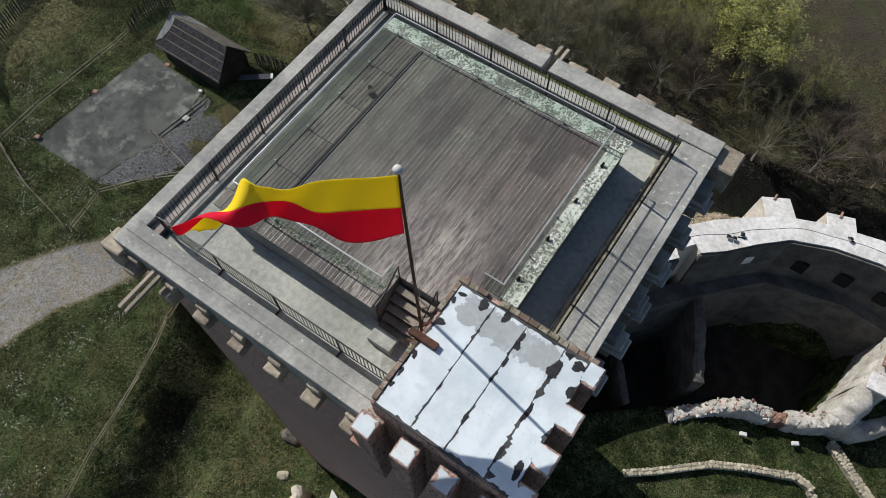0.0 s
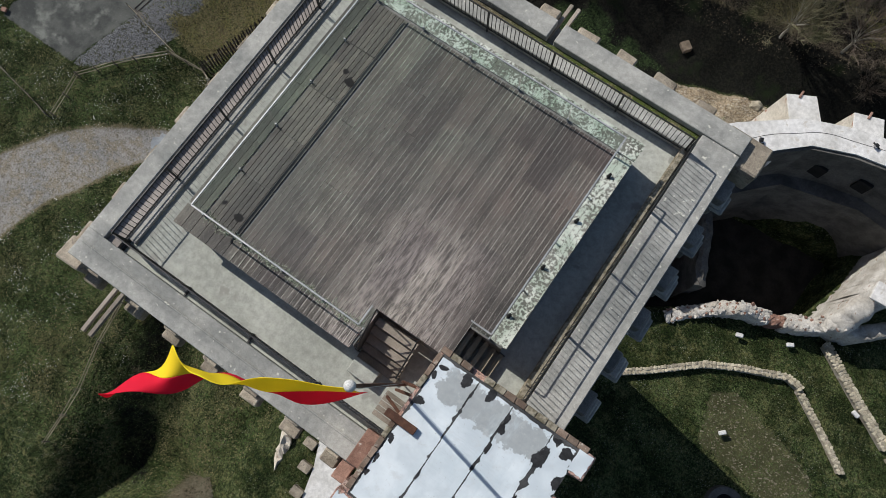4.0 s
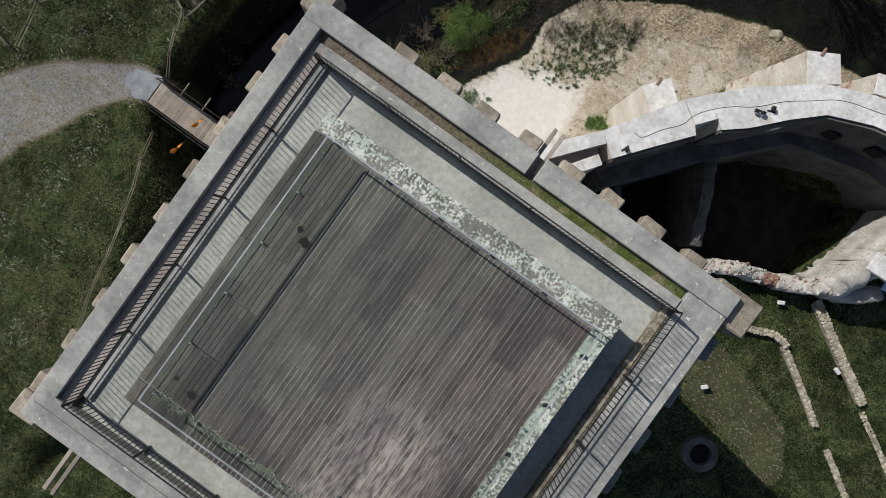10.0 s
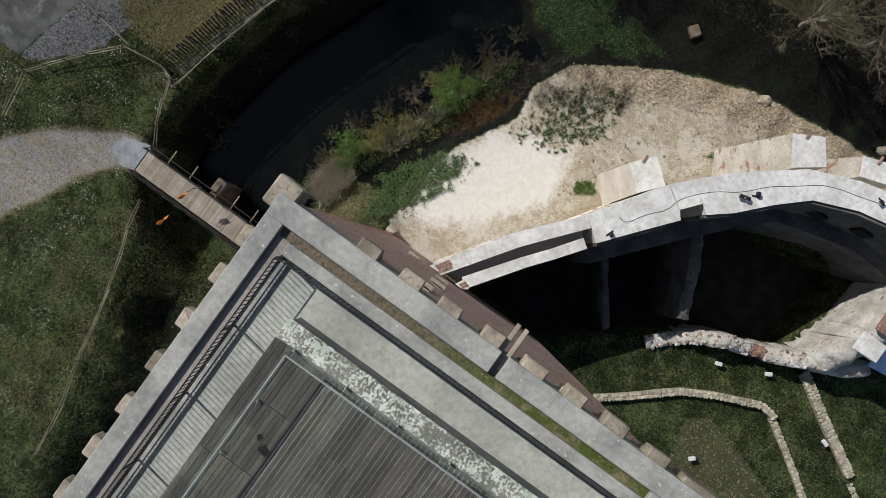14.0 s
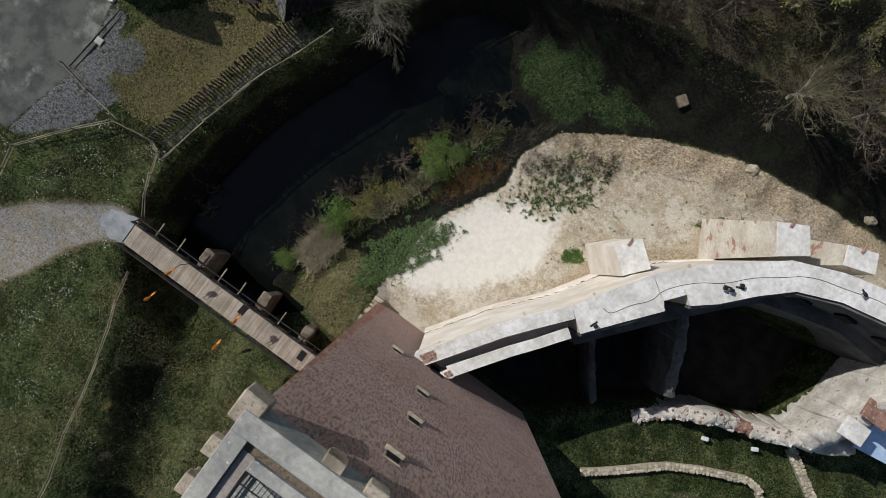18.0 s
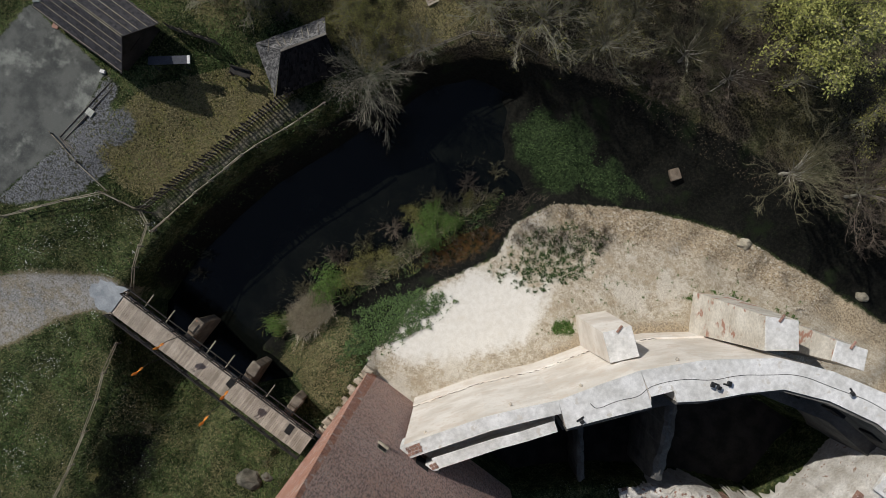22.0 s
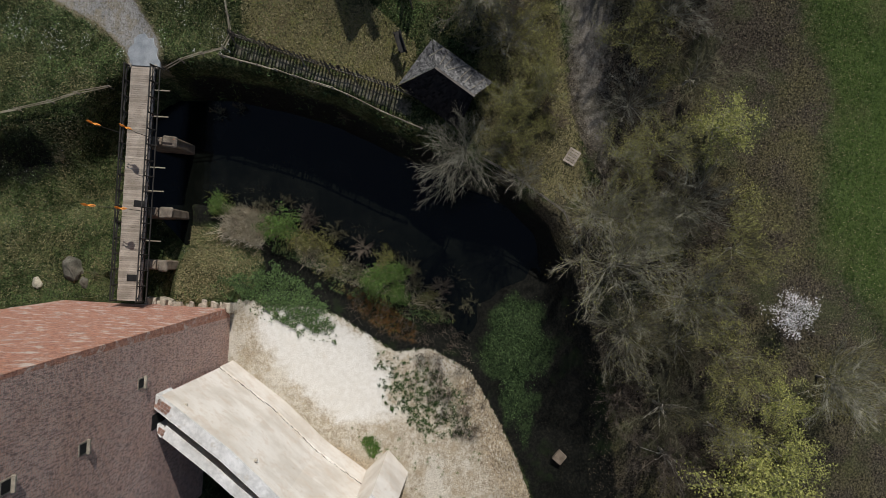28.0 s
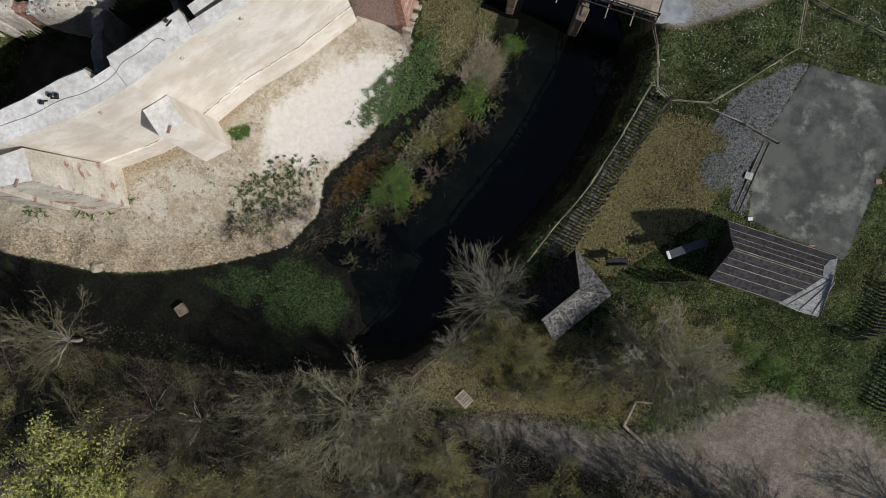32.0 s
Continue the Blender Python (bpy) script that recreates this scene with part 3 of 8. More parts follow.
w = Tree("moat_water")
w.bump(w.noise(2.6, 4), 0.12, 0.03)
murk = w.mix(w.ramp(w.noise(0.4, 5, 0.65), 0.4, 0.7), (0.0025, 0.0031, 0.0025), (0.005, 0.0058, 0.0045))
WATER = w.done(murk, 0.12, 0.0, 0.17)
tagged(part("water", slab([(-31, -6), (-31, 36), (-2, 36), (-4, 24), (-6, 12), (-9, 2), (-14, -6)], WATER_Z - 0.3, WATER_Z), WATER), "still black moat water below the castle", "water", kind="structure")


# ---------------------------------------------------------------- the keep (axis-aligned)
TOP, FLOOR, DECK = 37.0, 36.62, 37.9

m = Tree("old_brickwork")
brick = m.node("ShaderNodeTexBrick", offset=0.5)
flat = m.node("ShaderNodeCombineXYZ")
px, py, pz = m.split()
m.put(flat.inputs[0], m.math('ADD', px, py))
m.put(flat.inputs[1], pz)
m.put(brick.inputs["Vector"], flat.outputs[0])
for key, value in (("Scale", 1.0), ("Mortar Size", 0.014), ("Brick Width", 0.33), ("Row Height", 0.13), ("Bias", -0.1)):
    brick.inputs[key].default_value = value
brick.inputs["Color1"].default_value = (0.78, 0.50, 0.41, 1)
brick.inputs["Color2"].default_value = (0.60, 0.39, 0.34, 1)
brick.inputs["Mortar"].default_value = (0.70, 0.61, 0.55, 1)
c = m.mix(m.ramp(m.noise(0.25, 5, 0.6), 0.4, 0.7, 0, 0.45), brick.outputs[0], (0.60, 0.35, 0.26))
chip = m.noise(5.0, 5, 0.8, co=m.stretch(2.1, 2.1, 0.42))
c = m.mix(m.ramp(chip, 0.49, 0.58, 0, 0.85), c, (0.215, 0.15, 0.14))
c = m.mix(m.ramp(m.noise(9, 3, 0.7, co=m.stretch(1.4, 1.4, 0.6)), 0.60, 0.70, 0, 0.75), c, (0.56, 0.31, 0.19))
c = m.mix(m.ramp(m.noise(11, 4, 0.75, co=m.stretch(1.2, 1.2, 0.6)), 0.58, 0.68, 0, 0.65), c, (0.56, 0.50, 0.45))
streak = m.noise(2.6, 5, 0.85, co=m.stretch(0.9, 0.9, 2.6))
c = m.mix(m.ramp(streak, 0.54, 0.64, 0, 0.7), c, (0.22, 0.16, 0.155))
c = m.mix(m.ramp(streak, 0.46, 0.36, 0, 0.6), c, (0.74, 0.60, 0.54))
# the weather side is redder, washed with pale lime
west = m.ramp(px, -6.80, -6.84)
lime = m.math('MULTIPLY', west, m.ramp(m.noise(1.1, 7, 0.8, co=m.stretch(1, 0.7, 1.1)), 0.51, 0.62, 0, 0.85))
row = m.noise(3.4, 6, 0.85, co=m.stretch(1, 0.75, 1.3))
c = m.mix(m.math('MULTIPLY', west, 0.62), c, m.mix(m.ramp(row, 0.40, 0.60), (0.30, 0.10, 0.055), (0.66, 0.27, 0.15)))
c = m.mix(lime, c, (0.72, 0.64, 0.58))
m.bump(m.math('ADD', m.math('MULTIPLY', brick.outputs["Fac"], -0.5), m.math('ADD', chip, streak)), 1.0, 0.14)
BRICKWORK = m.done(c, 0.93, 0, 0.15)

m = Tree("lichen_boards")
c = m.mix(m.ramp(m.noise(1.0, 4), 0.35, 0.65), (0.115, 0.12, 0.10), (0.22, 0.215, 0.19))
lich = m.ramp(m.math('ADD', m.noise(13.0, 5, 0.7), m.math('MULTIPLY', m.math('SUBTRACT', m.noise(1.3, 3), 0.5), 0.5)), 0.48, 0.53, 0, 0.9)
c = m.mix(lich, c, m.mix(m.ramp(m.noise(2.0, 2), 0.4, 0.6), (0.44, 0.50, 0.42), (0.64, 0.67, 0.60)))
m.bump(m.noise(9, 5, 0.7), 0.5, 0.015)
LICHEN = m.done(c, 0.95, 0, 0.15)

m = Tree("deck_board")
grain = m.noise(3.0, 6, 0.7, co=m.stretch(14, 0.9, 1))
c = m.mix(m.ramp(grain, 0.3, 0.7), (0.026, 0.0245, 0.023), (0.098, 0.092, 0.084))
c = m.mix(m.ramp(m.noise(0.55, 4, 0.6), 0.45, 0.7, 0, 0.6), c, (0.085, 0.072, 0.064))
c = m.mix(m.ramp(m.noise(0.3, 5, 0.65), 0.42, 0.62, 0, 0.75), c, m.mix(1.0, c, (1.06, 0.94, 0.92), 'MULTIPLY'))
c = m.mix(m.ramp(m.noise(0.8, 5, 0.65), 0.50, 0.68, 0, 0.6), c, m.mix(1.0, c, (0.55, 0.56, 0.52), 'MULTIPLY'))
v = m.node("ShaderNodeHueSaturation")
m.put(v.inputs["Color"], c)
m.put(v.inputs["Value"], m.ramp(m.random(), 0, 1, 0.68, 1.35))
x, y, z = m.split()
worn = m.math('MULTIPLY', m.ramp(m.math('ADD', y, m.math('MULTIPLY', m.noise(1.6, 5, 0.7, co=m.stretch(2.2, 0.5, 1)), 4.0)), 2.1, 0.3), m.math('MULTIPLY', m.ramp(x, -0.4, 1.0), m.ramp(x, 3.6, 2.7)))
worn = m.math('MULTIPLY', worn, m.ramp(m.noise(3.0, 6, 0.8, co=m.stretch(4, 0.7, 1)), 0.42, 0.58))
c = m.mix(m.math('MULTIPLY', worn, 0.72), v.outputs[0], (0.37, 0.35, 0.325))
c = m.mix(m.ramp(m.noise(11, 4, 0.7), 0.62, 0.72, 0, 0.6), c, (0.30, 0.31, 0.26))
c = m.mix(m.ramp(m.noise(28, 3, 0.75), 0.57, 0.66, 0, 0.65), c, (0.38, 0.38, 0.35))
c = m.mix(m.ramp(m.noise(26, 3, 0.7, co=m.stretch(1, 0.5, 1)), 0.42, 0.34, 0, 0.7), c, (0.03, 0.028, 0.026))
# worn pale arrises along the joints
at = m.math('FRACT', m.math('DIVIDE', m.math('ADD', x, 2.9), 0.1448))
lines = m.math('MULTIPLY', m.ramp(at, 0.86, 0.91), m.ramp(x, -2.92, -2.88))
rim = m.math('MULTIPLY', lines, m.ramp(m.noise(2.6, 7, 0.88, co=m.stretch(1.6, 0.8, 1)), 0.42, 0.58, 0.14, 1.0))
c = m.mix(rim, c, (0.50, 0.495, 0.46))
# laid in panels of six boards that have weathered apart
panel = m.node("ShaderNodeCombineXYZ")
bay = m.math('FLOOR', m.math('DIVIDE', m.math('ADD', x, 2.9), 0.8688))
m.put(panel.inputs[0], m.math('MULTIPLY', bay, 3.7))
m.put(panel.inputs[1], m.math('MULTIPLY', m.math('FLOOR', m.math('ADD', m.math('MULTIPLY', y, 0.48), m.math('MULTIPLY', bay, 0.37))), 5.3))
tone = m.noise(0.73, 2, 0.5, co=panel.outputs[0])
c = m.mix(1.0, c, m.mix(m.ramp(tone, 0.36, 0.64), (0.74, 0.72, 0.73), (1.22, 1.22, 1.16)), 'MULTIPLY')
tint = m.ramp(m.math('ADD', m.math('SUBTRACT', x, m.math('MULTIPLY', y, 0.6)), m.math('MULTIPLY', m.noise(0.6, 4), 3.0)), -2.5, 4.0)
c = m.mix(1.0, c, m.mix(tint, (0.90, 1.02, 0.93), (1.04, 0.98, 0.98)), 'MULTIPLY')
m.bump(grain, 0.5, 0.006)
BOARD = m.done(c, 0.62, 0, 0.4)

m = Tree("white_roof_coating")
x, y, z = m.split()
c = m.mix(m.ramp(m.noise(1.2, 4), 0.3, 0.7), (0.47, 0.525, 0.56), (0.63, 0.685, 0.715))
torn = m.math('MULTIPLY', m.math('SUBTRACT', m.noise(5, 5, 0.7), 0.5), 0.7)
grey = m.math('MULTIPLY', m.ramp(m.math('ADD', y, torn), -4.48, -4.42), m.ramp(m.math('ADD', y, torn), -3.70, -3.76))
grey = m.math('MULTIPLY', grey, m.math('MULTIPLY', m.ramp(m.math('ADD', x, torn), 3.72, 3.78), m.ramp(m.math('ADD', x, torn), 6.38, 6.32)))
c = m.mix(m.math('MULTIPLY', grey, 0.9), c, m.mix(m.noise(7, 5, 0.7), (0.22, 0.24, 0.245), (0.36, 0.38, 0.38)))
c = m.mix(m.ramp(m.noise(4, 6, 0.75), 0.52, 0.70, 0, 0.45), c, (0.46, 0.48, 0.48))
c = m.mix(m.ramp(m.noise(0.9, 5, 0.7, co=m.stretch(1.6, 0.5, 1)), 0.48, 0.66, 0, 0.6), c, (0.47, 0.54, 0.58))
c = m.mix(m.ramp(m.noise(14, 3, 0.7), 0.66, 0.72, 0, 0.6), c, (0.30, 0.30, 0.30))
m.bump(m.math('ADD', m.noise(1.1, 3, 0.5), m.math('MULTIPLY', m.noise(4.0, 4, 0.6, co=m.stretch(0.5, 1.6, 1)), 0.35)), 0.5, 0.07)
ROOFWHITE = m.done(c, 0.55, 0, 0.3)
TAR = rough_surface("black_bitumen", (0.018, 0.019, 0.021), (0.045, 0.046, 0.05), 3, 20, 0.5, 0.01, rough=0.8)
BITUMEN = rough_surface("grey_bitumen", (0.045, 0.047, 0.05), (0.10, 0.10, 0.10), 1.2, 9, 0.6, 0.015, rough=0.8)

m = Tree("safety_glass")
clear, gloss, both = m.node("ShaderNodeBsdfTransparent"), m.node("ShaderNodeBsdfGlossy"), m.node("ShaderNodeMixShader")
clear.inputs[0].default_value = (0.90, 0.95, 0.93, 1)
gloss.inputs["Roughness"].default_value = 0.04
both.inputs[0].default_value = 0.07
m.put(both.inputs[1], clear.outputs[0])
m.put(both.inputs[2], gloss.outputs[0])
m.put(m.t.nodes["Material Output"].inputs[0], both.outputs[0])
GLASS = m.mat

keep = thing("keep", (0, 0, 0), label="tall square dark red brick keep with corbelled parapet and terrace", category="tower", kind="structure")


def keep_part(name, bm, material, parent=None, label="", smooth=False):
    return part(name, bm, material, parent or keep, label, smooth)


def shaft_mesh():
    """The shaft's four walls, with small windows let into the north and west faces."""
    bm = bmesh.new()
    vs = add_box(bm, -6.85, 6.85, -6.85, 6.65, -6.5, 36.0)
    for v in vs:
        if v.co.z < 0 and v.co.x < 0:
            v.co.x -= 0.85
    return bm


shaft = keep_part("shaft", shaft_mesh(), BRICKWORK, label="weathered dark red brick shaft")


def mass_of_foot():
    """Rough footing stones along the west wall's foot."""
    bm, rr = bmesh.new(), random.Random(8)
    for i in range(40):
        y = -6.6 + i * 0.34
        add_box(bm, -7.95 - rr.uniform(0, 0.35), -7.3, y - rr.uniform(0, 0.08), y + rr.uniform(0.28, 0.42), -6.5, -3.1 + rr.uniform(-0.7, 0.3), bevel=0.05, jitter=0.08, rnd=rr)
    return bm


keep_part("battered_foot", mass_of_foot(), CORBEL, label="rough brown stone footing")


def window(x, z, wall_y, big=False):
    """A small opening: dark hole, pale reveal stones and sill."""
    w, h = (0.34, 0.62) if not big else (0.42, 0.75)
    fr = keep_part("window", boxed(x - w, x + w, wall_y - 0.02, wall_y + 0.03, z - h / 2 - 0.1, z + h / 2 + 0.1, bevel=0.01), CORBEL, label="small slit window with pale stone surround")
    keep_part("opening", boxed(x - w + 0.07, x + w - 0.07, wall_y + 0.02, wall_y + 0.045, z - h / 2, z + h / 2), BLACK, fr)
    keep_part("sill", boxed(x - w - 0.06, x + w + 0.06, wall_y, wall_y + 0.2, z - h / 2 - 0.2, z - h / 2 - 0.06, bevel=0.02), CORBEL, fr)


for x, z in ((-4.2, 12.6), (-1.95, 19.2), (-2.05, 25.6), (-2.5, 32.0)):
    window(x, z, 6.65)

door = keep_part("doorway", boxed(-1.75, -0.75, 6.6, 6.69, 8.6, 10.6), BLACK, label="dark doorway to the wall walk")
keep_part("roof_slab", boxed(-6.4, 6.2, -6.3, 6.2, 36.0, FLOOR), CONCRETE, label="grey concrete terrace floor")
for box in ((-7.0, 0.36, 6.10, 6.78), (0.62, 7.0, 6.10, 6.78), (-7.0, 5.0, -7.12, -6.22), (-7.0, -6.42, -6.22, 6.10)):
    keep_part("parapet", boxed(*box, 35.7, TOP, bevel=0.02), COPING, label="weathered grey concrete coping")
keep_part("parapet", boxed(0.36, 0.62, 6.10, 6.76, 35.7, FLOOR + 0.02), DARK_SIDE, label="dark drain slot through the coping")
keep_part("parapet", boxed(5.78, 7.0, -3.4, 6.10, 35.7, TOP - 0.06, bevel=0.02), COPING, label="weathered grey concrete coping")
keep_part("coping_ridge", boxed(-6.9, 3.3, -6.66, -6.60, TOP - 0.02, TOP + 0.05, bevel=0.015), COPING)
keep_part("kerb", boxed(-6.02, 5.74, 5.42, 5.80, FLOOR, TOP - 0.03, bevel=0.02), COPING)
keep_part("kerb", boxed(-6.02, -5.72, -5.86, 5.42, FLOOR, FLOOR + 0.12, bevel=0.02), COPING)
m = Tree("mossy_kerb")
c = m.mix(m.ramp(m.noise(6, 5, 0.7), 0.4, 0.6), (0.13, 0.115, 0.08), (0.30, 0.27, 0.21))
m.bump(m.noise(7, 5, 0.7), 0.9, 0.04)
MOSSY = m.done(c, 0.95, 0, 0.1)
keep_part("kerb", boxed(5.48, 5.76, -3.3, 5.42, FLOOR, TOP - 0.08, bevel=0.03), MOSSY, label="mossy rough stone kerb")
m = Tree("gutter_moss")
x, y, z = m.split()
c = m.mix(m.ramp(x, -3.5, 2.0), (0.16, 0.13, 0.10), m.mix(m.ramp(m.noise(1.4, 4), 0.45, 0.6), (0.075, 0.105, 0.025), (0.19, 0.17, 0.095)))
c = m.mix(m.ramp(m.noise(9, 5, 0.75), 0.50, 0.60, 0, 0.7), c, (0.05, 0.047, 0.026))
c = m.mix(m.ramp(m.noise(12, 4, 0.75), 0.58, 0.66, 0, 0.8), c, (0.34, 0.30, 0.22))
m.bump(m.noise(8, 5, 0.7), 1.0, 0.06)
keep_part("gutter", boxed(-6.42, 5.75, 5.80, 6.10, 36.0, FLOOR + 0.14), m.done(c, 0.95, 0, 0.1), label="mossy stone gutter")
keep_part("channel", boxed(-6.40, -6.02, -6.22, 5.80, 36.0, FLOOR + 0.2), rough_surface("pinkish_screed", (0.30, 0.27, 0.25), (0.42, 0.38, 0.35), 0.8, 10, 0.4, 0.01))

# the big quoin at the north-west corner, corbels all round, timber spouts
keep_part("quoin", boxed(-7.34, -6.5, 6.3, 7.2, 35.9, TOP - 0.07, bevel=0.05, jitter=0.03), CORBEL, label="large lichen-spotted corner stone")
keep_part("quoin", boxed(6.35, 7.75, 5.9, 6.98, 35.7, TOP - 0.25, bevel=0.05, jitter=0.03), CORBEL, label="large pale corner stone")
keep_part("quoin", boxed(-7.45, -6.6, -7.45, -6.7, 35.4, TOP - 0.35, bevel=0.05, jitter=0.03), CORBEL)


def corbel(x, y, way, size=1.0):
    """A stepped corbel under the coping; way: the side that it leans out to."""
    dx, dy = way
    rnd = random.Random(round(x * 31 + y * 17))
    top = None
    steps = ((0.72, 0.34, 36.0, 36.5), (0.50, 0.30, 35.55, 35.99), (0.28, 0.28, 35.1, 35.54))
    if dy > 0:
        steps = ((0.72, 0.34, 36.3, 36.86), (0.50, 0.30, 35.75, 36.29), (0.28, 0.28, 35.1, 35.74))
    if dx < 0:
        steps = ((0.48, 0.30, 36.0, 36.5), (0.36, 0.28, 35.55, 35.99), (0.2, 0.26, 35.1, 35.54))
    if dy < 0:                                       # the south side: one pale block under a thin course
        steps = ((0.26, 0.26, 36.15, 36.5), (0.52, 0.27, 35.7, 36.14))
    elif dx > 0:                             # the weathered sides: the upper courses have broken back
        steps = ((0.42, 0.34, 36.05, 36.5), (0.55, 0.34, 35.86, 36.0), (0.70, 0.35, 35.5, 35.64), (0.40, 0.33, 35.0, 35.48))
    for k, (out, wide, z0, z1) in enumerate(steps):
        out, wide = out * size * rnd.uniform(0.92, 1.08), wide * rnd.uniform(0.9, 1.1)
        if dx:
            box = (min(x, x + dx * out), max(x, x + dx * out), y - wide, y + wide)
        else:
            box = (x - wide, x + wide, min(y, y + dy * out), max(y, y + dy * out))
        # east blocks take DARK_SIDE: the shade of that side is put into their colour
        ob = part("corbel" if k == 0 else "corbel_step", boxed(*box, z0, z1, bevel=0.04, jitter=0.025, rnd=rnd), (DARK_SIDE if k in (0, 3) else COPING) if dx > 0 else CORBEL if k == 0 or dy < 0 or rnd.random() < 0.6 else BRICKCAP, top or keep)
        top = top or ob


for i in range(7):
    corbel(-6.9, 2.35 - i * 1.46, (-1, 0))
corbel(-6.9, 3.9, (-1, 0))
corbel(-6.9, 5.2, (-1, 0))
for x in (-4.15, -2.75, -1.45, -0.05, 1.35, 2.68, 4.03, 5.43):
    corbel(x, 6.6, (0, 1), 0.72)
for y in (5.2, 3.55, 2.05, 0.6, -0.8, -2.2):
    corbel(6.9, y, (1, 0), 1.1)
for x in (-6.35, -4.8, -3.4, -1.95, -0.52, 0.9, 2.3):
    corbel(x, -7.0, (0, -1), 1.1)


def spout(x, y, way):
    for off in (-0.13, 0.13):
        keep_part("timber_spout", boxed(x + off - 0.06, x + off + 0.06, *(sorted((y, y + way))), 36.55, 36.68, bevel=0.01), PLANK, label="projecting timber rail")


spout(0.48, 6.3, 1.35)
spout(-5.22, -6.6, -2.0)


def railing(a, b, z, posts, label):
    """A steel balustrade from a to b: posts, two rails and thin uprights."""
    a, b = Vector((*a, 0)), Vector((*b, 0))
    run = (b - a).length
    turn = math.degrees(math.atan2(b.y - a.y, b.x - a.x))
    rail = thing("railing", (a.x, a.y, z), turn, label=label, category="railing", group="terrace railings")
    part("top_rail", boxed(0, run, -0.02, 0.02, 1.0, 1.025, bevel=0.005), STEEL, rail)
    part("bottom_rail", boxed(0, run, -0.012, 0.012, 0.10, 0.125), STEEL, rail)
    up = boxed(-0.009, 0.009, -0.009, 0.009, 0.125, 1.0)
    first = part("baluster", up, STEEL, rail)
    n = int(run / 0.135)
    for i in range(1, n):
        ob = new("baluster", first.data)
        ob.parent, ob.location = rail, (i * run / n, 0, 0)
    first.location = (0.02, 0, 0)
    stem = part("post", boxed(-0.03, 0.03, -0.02, 0.02, -0.06, 1.0, bevel=0.005), STEEL, rail)
    foot = part("foot_bracket", boxed(-0.025, 0.025, -0.32, 0.03, -0.06, 0.0), STEEL, stem)
    for i in range(1, posts + 1):
        ob = new("post", stem.data)
        ob.parent, ob.location = rail, (run * i / posts, 0, 0)
        br = new("foot_bracket", foot.data)
        br.parent = ob
    return rail


railing((-5.93, 5.34), (-5.93, -5.92), FLOOR + 0.12, 5, "dark steel balustrade with thin uprights along the west walk")
railing((5.60, 5.40), (-5.90, 5.40), FLOOR + 0.12, 5, "dark steel balustrade with thin uprights on the north kerb")
railing((-5.93, -5.95), (3.2, -5.95), FLOOR + 0.06, 4, "dark steel balustrade with thin uprights along the south walk")
railing((5.66, -3.2), (5.66, 5.40), FLOOR + 0.30, 4, "dark steel balustrade with thin uprights on the mossy kerb")

# ---- the raised timber deck on the terrace
deck = thing("raised_deck", (0, 0, FLOOR), label="raised weathered timber deck with lichen-grown edge boards", category="deck")
base = [(-4.62, -4.62), (1.28, -4.62), (1.28, -3.5), (3.42, -3.5), (3.42, -2.5), (4.46, -2.5), (4.46, 4.3), (-4.62, 4.3)]
part("deck_base", slab(base, 0, DECK - FLOOR - 0.06), DARK_SIDE, deck, "dark concrete plinth")
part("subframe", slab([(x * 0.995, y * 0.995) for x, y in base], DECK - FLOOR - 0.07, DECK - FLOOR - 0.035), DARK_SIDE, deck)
rnd = random.Random(4)
Z0, Z1 = DECK - FLOOR - 0.045, DECK - FLOOR


def plank(name, x0, x1, y0, y1, material, z=0.0):
    part(name, boxed(x0, x1, y0, y1, Z0 + z, Z1 + z, bevel=0.003), material, deck)


W = 0.1448
n = int((4.0 + 2.90) / W)
for i in range(n + 1):
    x0 = -2.90 + i * W
    low = -4.05 if x0 < 1.2 else (-3.5 if x0 < 3.36 else -2.45)
    cuts = [low, 3.72]
    joints = {0: (0.2,), 1: (2.1, -1.5), 2: (0.95,), 3: (-2.2, 1.6)}[(i // 6) % 4]
    for j in joints:
        if low + 0.6 < j < 3.2:
            cuts.insert(1, j)
    cuts = sorted(cuts)
    for a, b in zip(cuts, cuts[1:]):
        plank("deck_board", x0 + 0.003, x0 + W - 0.003, a + 0.003, b - 0.003, BOARD, rnd.uniform(-0.003, 0.002))
for i in range(8):                                   # the hatch strip beyond the groove
    x0 = -4.08 + i * 0.139
    for a, b in ((-4.05, -2.55), (-2.55, -1.02), (-1.02, 0.52), (0.52, 2.24), (2.24, 3.72)):
        plank("hatch_board", x0 + 0.004, x0 + 0.133, a + 0.008, b - 0.008, BOARD, rnd.uniform(-0.003, 0.002))
for i in range(33):                                  # edge boards, across
    x0 = -4.70 + i * 0.2815
    plank("edge_board", x0 + 0.004, x0 + 0.277, 3.80, 4.38, LICHEN)
    if x0 < 1.1:
        plank("edge_board", x0 + 0.004, x0 + 0.277, -4.72, -4.10, BOARD)
for x0, y0 in ((-4.70, -4.05), (4.06, -2.45)):
    for k in range(3):
        wide = 0.19 if x0 < 0 else 0.165
        for a, b in ((y0, 0.4), (0.4, 3.76)):
            plank("edge_board", x0 + k * wide + 0.004, x0 + (k + 1) * wide - 0.004, a + 0.004, b - 0.004, BOARD if x0 < 0 else LICHEN)
